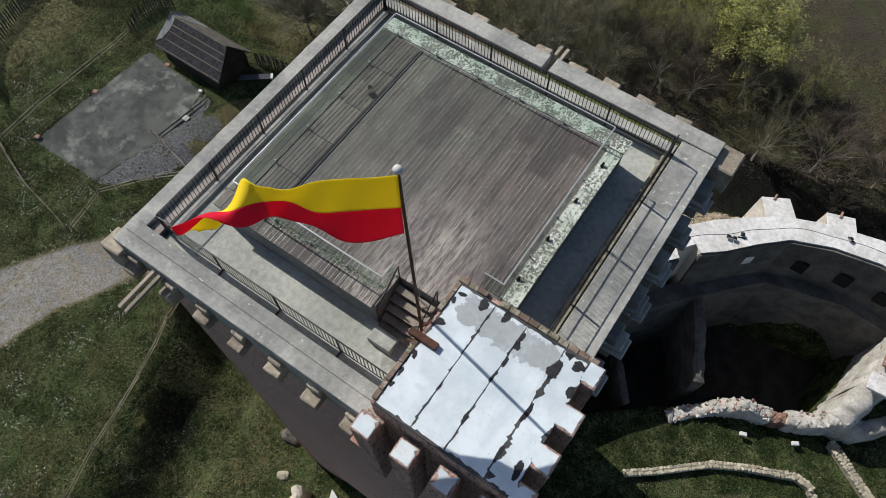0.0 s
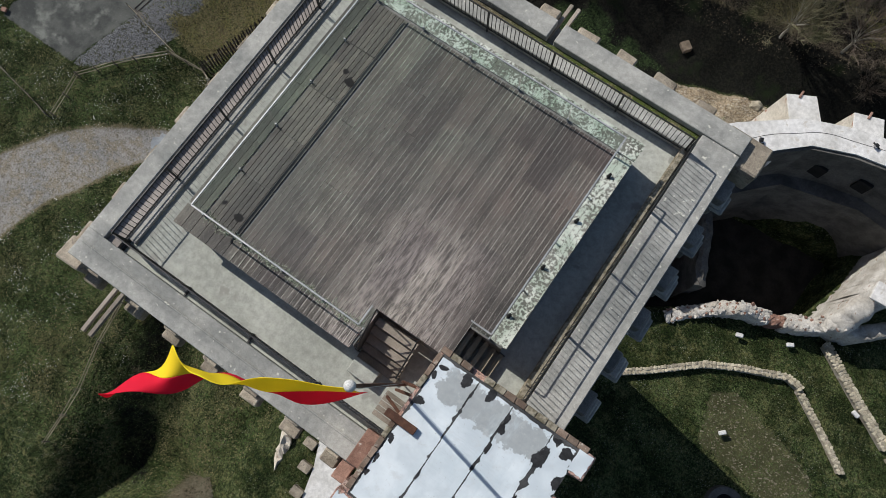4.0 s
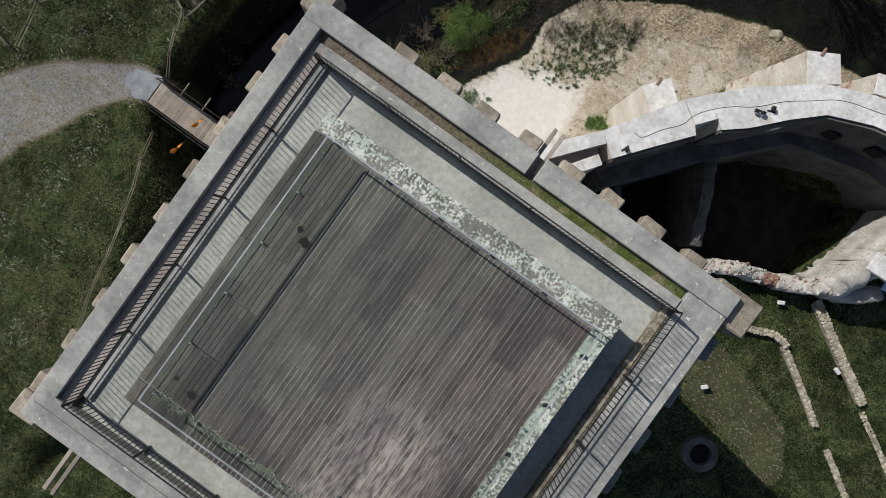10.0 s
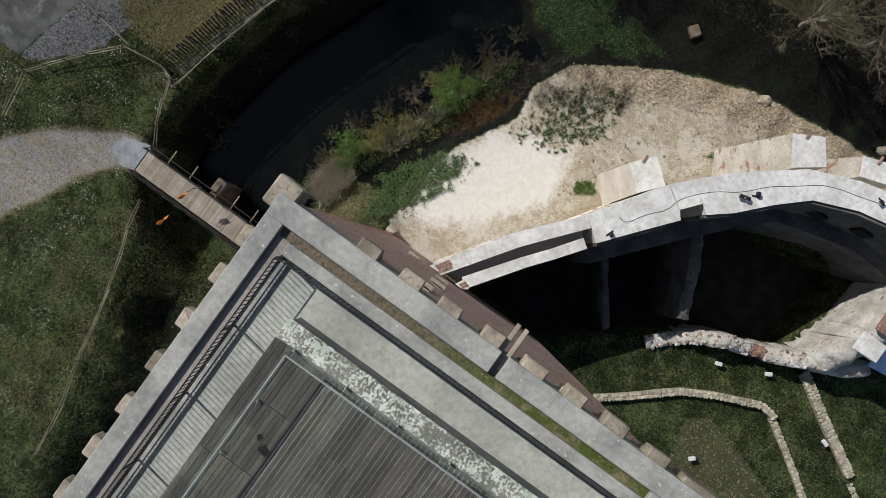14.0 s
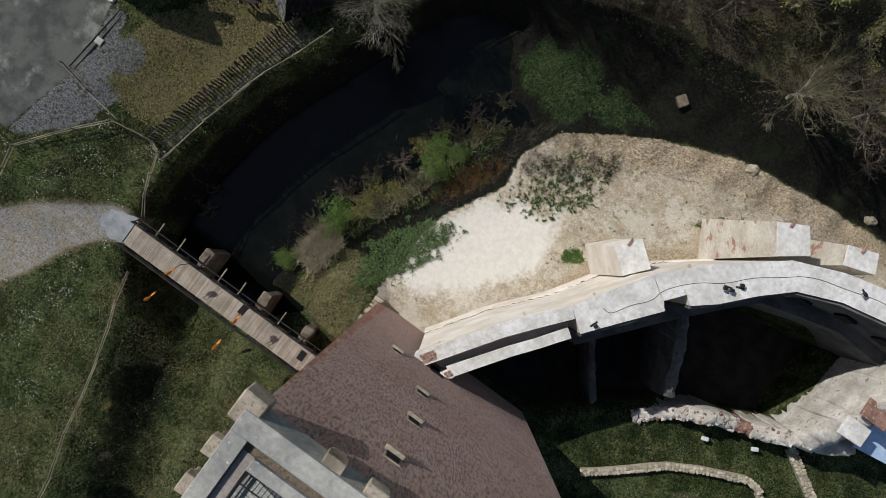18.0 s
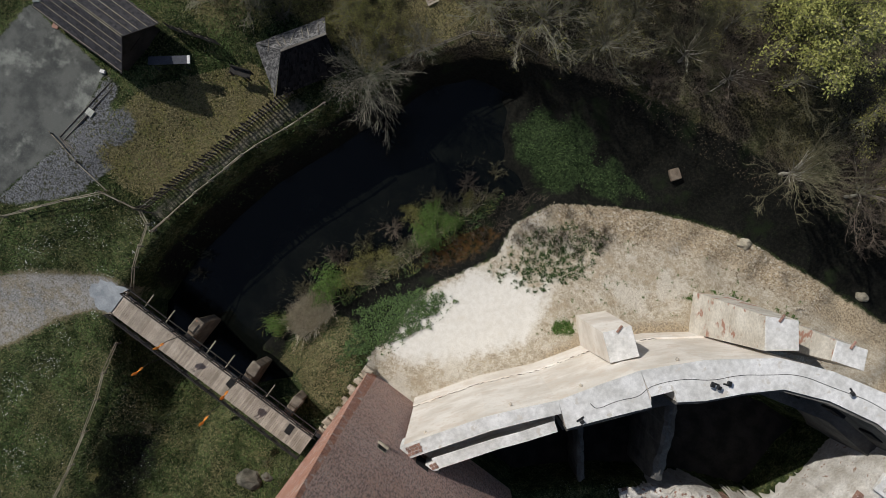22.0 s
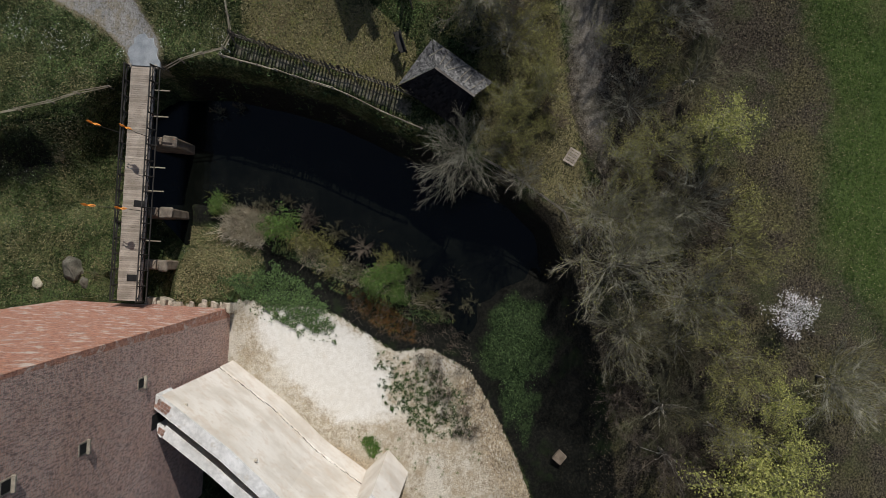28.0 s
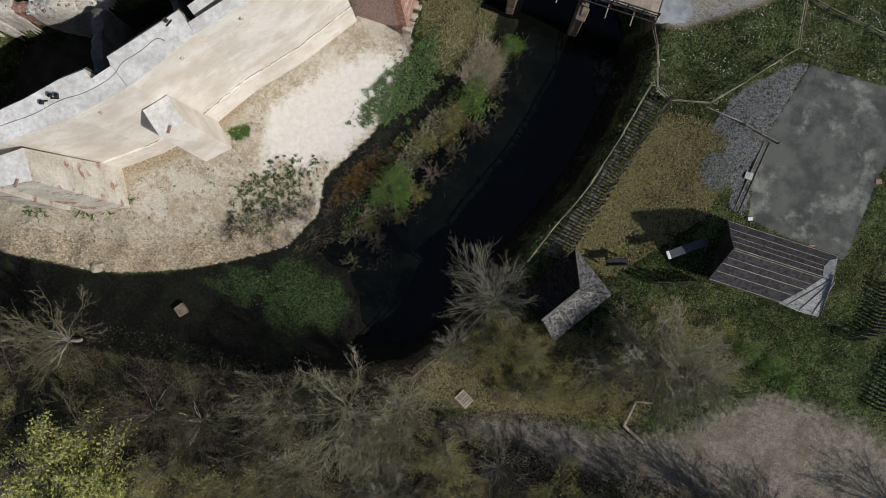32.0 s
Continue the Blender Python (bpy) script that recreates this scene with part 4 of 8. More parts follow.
for x, y, r in ((-3.23, 1.24, 0.14), (-3.5, 1.45, 0.09), (-3.31, -3.64, 0.13), (-3.88, -3.52, 0.07)):
    rag = [(x + r * math.cos(a) * rnd.uniform(0.6, 1.3), y + r * math.sin(a) * rnd.uniform(0.6, 1.3)) for a in [k * math.pi / 5 for k in range(10)]]
    part("tar_stain", slab(rag, Z1 + 0.001, Z1 + 0.006), BLACK, deck, "black tar patch")


def glass_run(a, b, panes, label):
    """Panes of glass with a bright steel handrail and clamps."""
    a, b = Vector((*a, 0)), Vector((*b, 0))
    run = (b - a).length
    gr = thing("glass_balustrade", (a.x, a.y, DECK), math.degrees(math.atan2(b.y - a.y, b.x - a.x)), label=label, category="balustrade", group="glass balustrades")
    part("handrail", boxed(0, run, -0.022, 0.022, 0.98, 1.015, bevel=0.006), BRIGHTSTEEL, gr, "bright steel handrail")
    step = run / panes
    for i in range(panes):
        pane = part("pane", boxed(i * step + 0.02, (i + 1) * step - 0.02, -0.006, 0.006, 0.05, 0.97), GLASS, gr)
        pane.visible_shadow = False
        part("clamp", boxed(i * step - 0.02, i * step + 0.02, -0.03, 0.03, 0.0, 0.16, bevel=0.005), BRIGHTSTEEL, gr)


for x, y in ((4.22, 3.02), (4.14, -0.12), (4.18, 1.45), (4.12, -1.7)):
    lamp = thing("deck_lamp", (x, y, DECK), 35, label="small black lamp on the lichen-grown edge boards", category="lamp", group="deck lamps")
    part("base", boxed(-0.05, 0.05, -0.05, 0.05, 0, 0.03, bevel=0.008), STEEL, lamp)
    part("head", bar((0, 0, 0.03), (0.05, 0.04, 0.13), 0.05, 8, 0.038), BLACK, lamp)
glass_run((-4.10, -4.12), (-4.10, 3.78), 5, "clear glass balustrade with bright steel handrail, west side")
glass_run((-4.10, 3.78), (4.04, 3.78), 5, "clear glass balustrade with bright steel handrail, north side")
glass_run((4.04, 3.78), (4.04, -2.46), 4, "clear glass balustrade with bright steel handrail beside the stair")
glass_run((1.24, -4.12), (-4.10, -4.12), 4, "clear glass balustrade with bright steel handrail, south side")
glass_run((1.24, -3.55), (1.24, -4.12), 1, "short glass balustrade return beside the timber steps")
glass_run((4.04, -2.46), (3.44, -2.46), 1, "short glass balustrade return above the steel stair")

stair = thing("steel_stair", (3.44, -2.5, FLOOR), label="small steel stair with grey timber treads", category="stair")
for i in range(5):
    part("tread", boxed(0.06 + i * 0.24, 0.20 + i * 0.24, -0.86, 0.0, 1.02 - i * 0.2, 1.06 - i * 0.2, bevel=0.006), RAILWOOD, stair)
for y in (-0.88, 0.0):
    part("stringer", slab([(0, y), (1.2, y), (1.2, y + 0.03), (0, y + 0.03)], lambda x, y: 0.75 if x < 0.5 else 0.0, lambda x, y: 1.1 if x < 0.5 else 0.2), STEEL, stair)
part("handrail", bar((0.02, -0.87, 1.9), (1.2, -0.87, 1.05), 0.022), BRIGHTSTEEL, stair)
part("post", bar((0.02, -0.87, 0.8), (0.02, -0.87, 1.9), 0.022), BRIGHTSTEEL, stair)

steps = thing("timber_steps", (1.34, -3.55, FLOOR), label="brown timber steps down from the deck", category="stair")
STEPWOOD = rough_surface("brown_timber", (0.21, 0.18, 0.145), (0.34, 0.30, 0.25), 1.2, 14, 0.5, 0.01, vary=0.2)
for i in range(5):
    part("tread", boxed(0.0, 1.28, -0.28 - i * 0.24, -0.06 - i * 0.24, 0.95 - i * 0.21, 1.0 - i * 0.21, bevel=0.006), STEPWOOD, steps)
    part("riser", boxed(0.0, 1.28, -0.09 - i * 0.24, -0.06 - i * 0.24, 0.74 - i * 0.21, 0.95 - i * 0.21), STEPWOOD, steps)
for x in (0.0, 1.30):
    part("handrail", bar((x, 0.0, 2.05), (x, -1.1, 1.1), 0.02), STEEL, steps)
    part("post", bar((x, 0.0, 1.0), (x, 0.0, 2.05), 0.02), STEEL, steps)
    part("post", bar((x, -1.1, 0.0), (x, -1.1, 1.1), 0.02), STEEL, steps)
tagged(part("concrete_block", boxed(1.35, 2.15, -5.25, -4.78, FLOOR, FLOOR + 0.32, bevel=0.02), CONCRETE), "low pale concrete block beside the timber steps", "block")

# ---- the stair turret with its flaking white roof
RIMBRICK = rough_surface("weathered_rim_brick", (0.19, 0.135, 0.10), (0.33, 0.25, 0.195), 3.0, 12, 0.6, 0.02, vary=0.3, speck=((0.42, 0.38, 0.32), 7, 0.6))
turret = thing("stair_turret", (0, 0, FLOOR - 1.0), label="brick stair turret with flaking white-coated flat roof and battlements", category="turret", kind="structure")
TZ = 40.35 - (FLOOR - 1.0)


def tpart(name, bm, mat, label="", parent=None):
    return part(name, bm, mat, parent or turret, label)


tpart("body", boxed(3.36, 7.05, -7.2, -3.46, -1.0, TZ - 0.1), BRICKWORK, "dark red brick walls")
for x0, x1, y0, y1 in ((3.34, 4.15, -3.60, -3.45), (4.5, 7.2, -3.60, -3.45), (3.32, 3.45, -7.1, -5.3), (3.32, 3.45, -4.5, -3.62)):
    k = 0
    if x1 - x0 > y1 - y0:
        n = max(1, round((x1 - x0) / 0.26))
        cells = [(x0 + (x1 - x0) * i / n, x0 + (x1 - x0) * (i + 1) / n - 0.012, y0, y1) for i in range(n)]
    else:
        n = max(1, round((y1 - y0) / 0.26))
        cells = [(x0, x1, y0 + (y1 - y0) * i / n, y0 + (y1 - y0) * (i + 1) / n - 0.012) for i in range(n)]
    for cx0, cx1, cy0, cy1 in cells:
        tpart("brick", boxed(cx0, cx1, cy0, cy1, TZ - 0.12, TZ + rnd.uniform(-0.02, 0.05), bevel=0.012, jitter=0.008, rnd=rnd), RIMBRICK if rnd.random() < 0.8 else MOSSY)
tpart("roof", boxed(3.44, 7.05, -7.2, -3.60, TZ - 0.12, TZ - 0.02), BITUMEN, "dark bitumen roof under the coating")


def ragged(x0, x1, y0, y1, z, amount, seed, step=0.07):
    """A sheet with torn edges, lying flat."""
    r = random.Random(seed)
    pts, tear = [], {}
    for side, (a, b, c, d) in enumerate(((x0, y0, x1, y0), (x1, y0, x1, y1), (x1, y1, x0, y1), (x0, y1, x0, y0))):
        n = max(2, int(math.hypot(c - a, d - b) / step))
        off = 0.0
        for i in range(n):
            off = max(0, off * 0.8 + r.uniform(-0.6, 0.6) * amount)
            if r.random() < 0.06:
                off = amount * r.uniform(1.5, 4)
            t = i / n
            px, py = a + (c - a) * t, b + (d - b) * t
            nx, ny = ((0, 1), (-1, 0), (0, -1), (1, 0))[side]
            pts.append((px + nx * off + r.uniform(-.004, .004), py + ny * off + r.uniform(-.004, .004)))
    return slab(pts, z, z + 0.012)


for i, (x0, x1) in enumerate(((3.47, 4.435), (4.45, 5.325), (5.345, 6.36), (6.375, 7.04))):
    tpart("roof_sheet", ragged(x0, x1, -7.15, -3.66, TZ - 0.022, (0.016, 0.012, 0.016, 0.05)[i], 20 + i, 0.035), ROOFWHITE, "white coated roofing strip with flaked edges")
r = random.Random(31)
for x, y, rx, ry in ((4.19, -3.80, 0.13, 0.15), (4.81, -3.79, 0.11, 0.13), (5.38, -3.98, 0.05, 0.14), (5.40, -4.22, 0.08, 0.13), (5.37, -4.72, 0.05, 0.12), (5.33, -5.2, 0.05, 0.1), (6.42, -4.2, 0.15, 0.22), (6.82, -3.86, 0.16, 0.12), (6.55, -3.72, 0.1, 0.06), (3.53, -5.72, 0.07, 0.1), (3.52, -6.25, 0.05, 0.1), (3.52, -6.6, 0.05, 0.08), (3.56, -4.75, 0.12, 0.10), (3.52, -4.1, 0.06, 0.09), (3.62, -3.86, 0.1, 0.06), (4.46, -6.0, 0.03, 0.12), (5.33, -6.3, 0.04, 0.2), (6.4, -5.4, 0.06, 0.25), (6.36, -6.5, 0.05, 0.2), (6.95, -4.5, 0.09, 0.15), (6.9, -6.6, 0.1, 0.2), (4.44, -4.0, 0.03, 0.1)):
    wob = [(r.uniform(0.4, 1.0) * w_, n_, r.uniform(0, 6.3)) for n_, w_ in ((1, 0.2), (2, 0.22), (3, 0.16), (7, 0.08), (12, 0.06))]
    edge = []
    for k in range(40):
        a = k * math.pi / 20
        g = 1 + sum(w_ * math.sin(n_ * a + f_) for w_, n_, f_ in wob) + r.uniform(-0.12, 0.12)
        edge.append((x + rx * math.cos(a) * g, y + ry * math.sin(a) * g))
    tpart("flaked_patch", slab(edge, TZ - 0.012, TZ - 0.006), TAR, "dark bare bitumen where the coating flaked off")
for i, y in enumerate((-3.84, -5.02, -6.08, -7.05)):
    mer = tpart("merlon", boxed(7.02, 7.52 if i else 7.4, y - 0.3, y + 0.3, -1.2, TZ - 0.02, bevel=0.02), BRICKWORK, "brick merlon with white-coated top")
    tpart("cap", ragged(7.0, 7.47 if i else 7.36, y - 0.26, y + 0.26, TZ - 0.015, 0.03, 40 + i), ROOFWHITE, "", mer)
for i, x in enumerate((3.42, 4.55, 5.65, 6.75)):
    mer = tpart("merlon", boxed(x - 0.28, x + 0.28, -7.85, -7.32, -1.4, TZ - 0.75, bevel=0.02), BRICKWORK, "brick merlon with white-coated top")
    tpart("cap", ragged(x - 0.24, x + 0.24, -7.81, -7.36, TZ - 0.745, 0.03, 60 + i), ROOFWHITE, "", mer)
    tpart("arch", boxed(x - 0.25, x + 0.25, -7.4, -7.15, -1.6, TZ - 1.1), BRICKWORK)
tpart("brick_step", boxed(2.75, 3.34, -7.1, -6.1, 0.9, 1.5, bevel=0.02), BRICKCAP, "brick sill")
tpart("brick_step", boxed(2.6, 3.0, -7.75, -7.15, 0.3, 0.75, bevel=0.02), BRICKCAP)
for k in range(5):
    tpart("sill_board", boxed(2.6, 3.3, -5.75 + k * 0.15, -5.62 + k * 0.15, 1.5, 1.54, bevel=0.005), STEPWOOD, "orange-brown board")

# ---- flagpole and flag
P0, P1 = Vector((2.92, -4.62, FLOOR + 0.6)), Vector((3.02, -5.06, 46.7))
pole = thing("flagpole", P0, label="slim rusty steel flagpole with a pale ball finial", category="flagpole")
part("pole", bar((0, 0, 0), P1 - P0, 0.045, 10, 0.03), RUST, pole, smooth=False)
bm = bmesh.new()
bmesh.ops.create_uvsphere(bm, u_segments=14, v_segments=9, radius=0.085, matrix=Matrix.Translation(P1 - P0 + Vector((0, 0, 0.07))))
part("finial", bm, WHITE, pole, "pale ball", True)
for a, b in (((-0.1, -0.5, 1.6), (0.95, -0.75, 3.0)), ((-0.05, -0.25, 1.2), (0.6, -0.1, 3.05)), ((0.0, 0.0, 1.6), (0.55, 0.1, 2.9))):
    part("bracket", bar(a, b, 0.04, 4), RUST, pole)
part("bracket", boxed(0.2, 0.98, -0.80, -0.62, 3.12, 3.26, bevel=0.01), RUST, pole, "rusty channel beam")
part("halyard", bar((0.06, 0.02, 1.2), P1 - P0 + Vector((0.06, 0, -0.1)), 0.006, 4), WHITE, pole)

fab = []
for name, col in (("yellow_cloth", (0.98, 0.80, 0.04)), ("red_cloth", (0.85, 0.022, 0.065))):
    t = Tree(name)
    t.bump(t.noise(60, 2), 0.15, 0.002)
    t.bsdf.inputs["Transmission Weight"].default_value = 0.0
    thin = t.node("ShaderNodeBsdfTranslucent")
    thin.inputs[0].default_value = (*col, 1)
    both = t.node("ShaderNodeMixShader")
    both.inputs[0].default_value = 0.45
    t.put(both.inputs[1], t.bsdf.outputs[0])
    t.put(both.inputs[2], thin.outputs[0])
    t.put(t.t.nodes["Material Output"].inputs[0], both.outputs[0])
    fab.append(t.done(t.mix(t.ramp(t.noise(3, 3), 0.3, 0.7, 0, 0.25), col, tuple(v * 0.8 for v in col)), 0.75, 0, 0.2))
flag = thing("flag", P1, label="long yellow over red cloth flag streaming in the wind", category="flag")
NU, NV = 70, 14


def cloth(u, v):
    """u along the fly, v down the hoist; the fly end twists over, so that the lower half comes out on top."""
    d, nrm = Vector((-0.84, -0.54, 0)), Vector((0.54, -0.84, 0))
    k = min(1.0, max(0.0, (u - 0.58) / 0.34))
    turn = 0.16 * math.sin(7 * u) + 2.8 * k * k * (3 - 2 * k)
    high = 1.95 * (1 - 0.78 * u ** 1.1)
    wave = 0.05 + 0.16 * u
    mid = d * (4.15 * u * (1 - 0.05 * u)) + nrm * (wave * math.sin(6.4 * u + 0.6)) + Vector((0, 0, -1.02 - 0.75 * u ** 1.6 - 0.08 * math.sin(7.5 * u)))
    across = (Vector((0, 0, -1)) * math.cos(turn) + nrm * math.sin(turn)) * (v - 0.5) * high
    ripple = nrm * (0.075 * math.sin(17 * u + 4.2 * v) * (0.25 + u) + 0.035 * math.sin(31 * u - 7 * v) * u)
    tail = d * (0.25 * k * (v - 0.3)) + Vector((0, 0, -0.2 * k * k * (1 - v)))
    return mid + across + ripple + tail


for name, (v0, v1), mat in (("yellow_half", (0, 0.5), fab[0]), ("red_half", (0.5, 1.0), fab[1])):
    bm = bmesh.new()
    grid = [[bm.verts.new(cloth(i / NU, v0 + (v1 - v0) * j / NV) + Vector((0, 0, 0))) for j in range(NV + 1)] for i in range(NU + 1)]
    for i in range(NU):
        for j in range(NV):
            bm.faces.new((grid[i][j], grid[i][j + 1], grid[i + 1][j + 1], grid[i + 1][j]))
    ob = part(name, bm, mat, flag, smooth=True)
    ob.modifiers.new("cloth", 'SOLIDIFY').thickness = 0.006


# ---------------------------------------------------------------- curtain wall, ruin and courtyard
def mass(line, wide, heights, base, seed, step=0.4, jitter=0.06, lean=0.0):
    """A rough heap of masonry along a line: rings of seven points, shaken a little."""
    r = random.Random(seed)
    pts = along([(*p, 0) for p in line], step)
    bm, rings, total = bmesh.new(), [], len(pts) - 1
    for i, (p, d) in enumerate(pts):
        side = Vector((-d.y, d.x, 0))
        t = i / total * (len(heights) - 1)
        k = min(int(t), len(heights) - 2)
        h = heights[k] + (heights[k + 1] - heights[k]) * (t - k)
        ring = []
        for s, z in ((-1.06, 0), (-1.02, 0.45), (-0.98, 0.8), (-0.85, 1.0), (-0.3, 1.03), (0.3, 1.03), (0.85, 1.0), (0.98, 0.8), (1.02, 0.45), (1.06, 0)):
            q = p + side * (s * wide / 2) + side * lean * z
            q = q + d * r.uniform(-0.45, 0.45) * step
            ring.append(bm.verts.new((q.x + r.uniform(-jitter, jitter), q.y + r.uniform(-jitter, jitter), base + (h - base) * z + (r.uniform(-jitter, jitter) * 1.5 if z else 0))))
        rings.append(ring)
    for a, b in zip(rings, rings[1:]):
        for k in range(9):
            bm.faces.new((a[k], a[k + 1], b[k + 1], b[k]))
    bm.faces.new(rings[0])
    bm.faces.new(rings[-1][::-1])
    bmesh.ops.recalc_face_normals(bm, faces=bm.faces)
    return bm


curtain = thing("curtain_wall", (5, 17, -6), label="curving cream-plastered castle curtain wall with pale coping", category="wall", kind="structure")
ORIGIN = Matrix.Translation((-5, -17, 6))


def wall_part(name, bm, mat, parent=None, label=""):
    bm.transform(ORIGIN)
    return part(name, bm, mat, parent or curtain, label)


out1 = [(-3.0, 7.0), (0.2, 11.7), (1.8, 13.6), (3.3, 15.3)]
in1 = [(-2.2, 6.65), (0.9, 11.15), (2.4, 13.0), (3.9, 14.8)]
gap1 = [(-0.95, 7.3), (1.55, 10.75), (2.7, 12.2), (4.0, 14.05)]
str1 = [(-0.35, 6.9), (2.1, 10.4), (3.2, 11.8), (4.55, 13.65)]
out2 = [(3.3, 15.3), (6.2, 19.8), (9.3, 23.0), (13.1, 26.0), (16.3, 27.3), (20.0, 28.2), (26.0, 27.8)]
in2 = [(4.75, 14.2), (8.3, 18.6), (7.9, 19.1), (8.9, 20.35), (9.4, 19.8), (10.8, 20.95), (12.6, 22.9), (14.4, 24.55), (17.2, 25.7), (20.5, 26.35), (25.6, 26.0)]
wall_part("wall_body", slab(ribbon(out1, str1), -7, 8.6), PLASTER, label="cream plastered wall face")
wall_part("parapet", slab(ribbon(out1, in1), 8.6, 10.3), PLASTER, label="cream plastered parapet")
wall_part("parapet", slab(ribbon(gap1, str1), 8.6, 9.75), PLASTER)
wall_part("wall_body", slab(ribbon(out2, in2), -7, 10.3), PLASTER, label="cream plastered wall face")


def coping_strip(outer, inner, z, lip=0.04):
    """Coping laid stone by stone between two lines."""
    n = len(outer) - 1
    for i in range(n):
        a, b, c, d = (Vector(p) for p in (outer[i], outer[i + 1], inner[i + 1], inner[i]))
        pieces = 1
        for k in range(pieces):
            t0, t1 = k / pieces, (k + 1) / pieces - 0.001
            q = [a.lerp(b, t0), a.lerp(b, t1), d.lerp(c, t1), d.lerp(c, t0)]
            q[0], q[3] = q[0] + (q[0] - q[3]).normalized() * lip, q[3] + (q[3] - q[0]).normalized() * lip
            q[1], q[2] = q[1] + (q[1] - q[2]).normalized() * lip, q[2] + (q[2] - q[1]).normalized() * lip
            wall_part("coping_stone", slab([tuple(v) for v in q], z, z + 0.11), WHITECOPE)


coping_strip(out1, in1, 10.302)
coping_strip(gap1, str1, 9.752)
coping_strip([(3.3, 15.3), (4.9, 17.8), (6.4, 20.0)], [(4.75, 14.2), (6.5, 16.4), (8.3, 18.6)], 10.302)
coping_strip([(6.4, 20.0), (7.6, 21.25)], [(7.86, 19.1), (8.86, 20.33)], 10.306)
coping_strip([(7.6, 21.25), (9.3, 23.0), (11.2, 24.5), (13.1, 26.0), (16.3, 27.3), (20.0, 28.2), (26.0, 27.8)], [(9.4, 19.8), (10.8, 20.95), (12.6, 22.9), (14.4, 24.55), (17.2, 25.7), (20.5, 26.35), (25.6, 26.0)], 10.302)
wall_part("brick_pier", slab([(-3.1, 6.72), (-2.3, 7.9), (-1.75, 7.45), (-2.4, 6.72)], 8.0, 10.43, 0.015), WHITECOPE, label="red brick pier in pale mortar")
wall_part("brick_pier", slab([(-1.05, 6.72), (-0.70, 7.35), (-0.12, 6.98), (-0.45, 6.72)], 8.0, 9.88, 0.015), WHITECOPE, label="short red brick pier in pale mortar")
d1, d2 = Vector((0.54, 0.84)), Vector((0.84, -0.54))
for o, rows, cols, zt in ((Vector((-2.83, 6.98)), 4, 3, 10.43), (Vector((-0.86, 6.88)), 2, 2, 9.88)):
    for i in range(rows):
        for j in range(cols):
            c0 = o + d1 * (i * 0.25 + (0.06 if j % 2 else 0)) + d2 * (j * 0.21)
            q = [c0, c0 + d1 * 0.225, c0 + d1 * 0.225 + d2 * 0.185, c0 + d2 * 0.185]
            wall_part("brick", slab([tuple(v) for v in q], zt, zt + 0.03, 0.008), BRICKCAP)
face = out1 + out2[1:]


def shifted(line, by):
    """The line moved sideways to its left by so much."""
    pts = [Vector(p) for p in line]
    out = []
    for i, p in enumerate(pts):
        d = (pts[min(i + 1, len(pts) - 1)] - pts[max(i - 1, 0)]).normalized()
        out.append((p.x - d.y * by, p.y + d.x * by))
    return out


wall_part("plinth", slab(ribbon(shifted(face, 0.14), shifted(face, -0.1)), -7, -1.2, 0.06), PLASTER, label="rough plastered plinth")
bm, rr = bmesh.new(), random.Random(61)
for p, d in along([(*p, 0) for p in shifted(face[:6], 0.05)], 0.22):
    if rr.random() < 0.8:
        q = p + Vector((d.y, -d.x, 0)) * rr.uniform(-0.06, 0.06)
        add_bar(bm, q + Vector((0, 0, -1.16)), q + d * rr.uniform(0.1, 0.3) + Vector((0, 0, -1.16)), rr.uniform(0.01, 0.032), 5)
wall_part("crack", bm, TIMBER, label="dark crack along the plinth top")
for x, y in ((-2.2, 8.2), (1.2, 13.1), (4.2, 16.9), (8.3, 22.1)):
    wall_part("drain_stone", boxed(x - 0.1, x + 0.08, y - 0.08, y + 0.12, 8.9, 9.1, bevel=0.02), RUBBLE)


BRICKSHOW = rough_surface("plaster_over_red_brick", (0.56, 0.51, 0.43), (0.74, 0.70, 0.62), 0.6, 4, 0.8, 0.05, speck=((0.34, 0.19, 0.14), 0.9, 0.56), grain=0.25)


def buttress(foot, cap, z_cap, name="buttress", mat=PLASTER):
    """A pier that slopes up from its foot to a flat pale cap; both go round the same way."""
    bm = bmesh.new()
    lo = [bm.verts.new((x, y, -7)) for x, y in foot]
    md = [bm.verts.new((x, y, -3.6)) for x, y in foot]
    hi = [bm.verts.new((x, y, z_cap)) for x, y in cap]
    for a, b in ((lo, md), (md, hi)):
        for i in range(4):
            j = (i + 1) % 4
            bm.faces.new((a[i], a[j], b[j], b[i]))
    bm.faces.new(hi)
    bmesh.ops.recalc_face_normals(bm, faces=bm.faces)
    ob = wall_part(name, bm, mat, label="sloping plastered buttress")
    wall_part("cap", slab(cap, z_cap, z_cap + 0.1, 0.02), WHITECOPE, ob)


buttress([(3.7, 20.9), (5.5, 22.7), (7.6, 21.1), (5.6, 19.1)], [(4.0, 20.7), (5.3, 22.3), (7.05, 20.9), (5.7, 19.3)], 6.0)
buttress([(10.6, 28.5), (13.0, 29.9), (14.6, 27.2), (12.3, 25.5)], [(11.3, 27.9), (13.2, 28.95), (14.4, 27.35), (12.6, 26.0)], 8.9, mat=BRICKSHOW)
buttress([(15.4, 30.4), (18.0, 31.0), (18.9, 28.6), (16.3, 27.8)], [(16.0, 29.4), (18.0, 30.1), (18.6, 28.8), (16.5, 28.1)], 8.9, mat=BRICKSHOW)
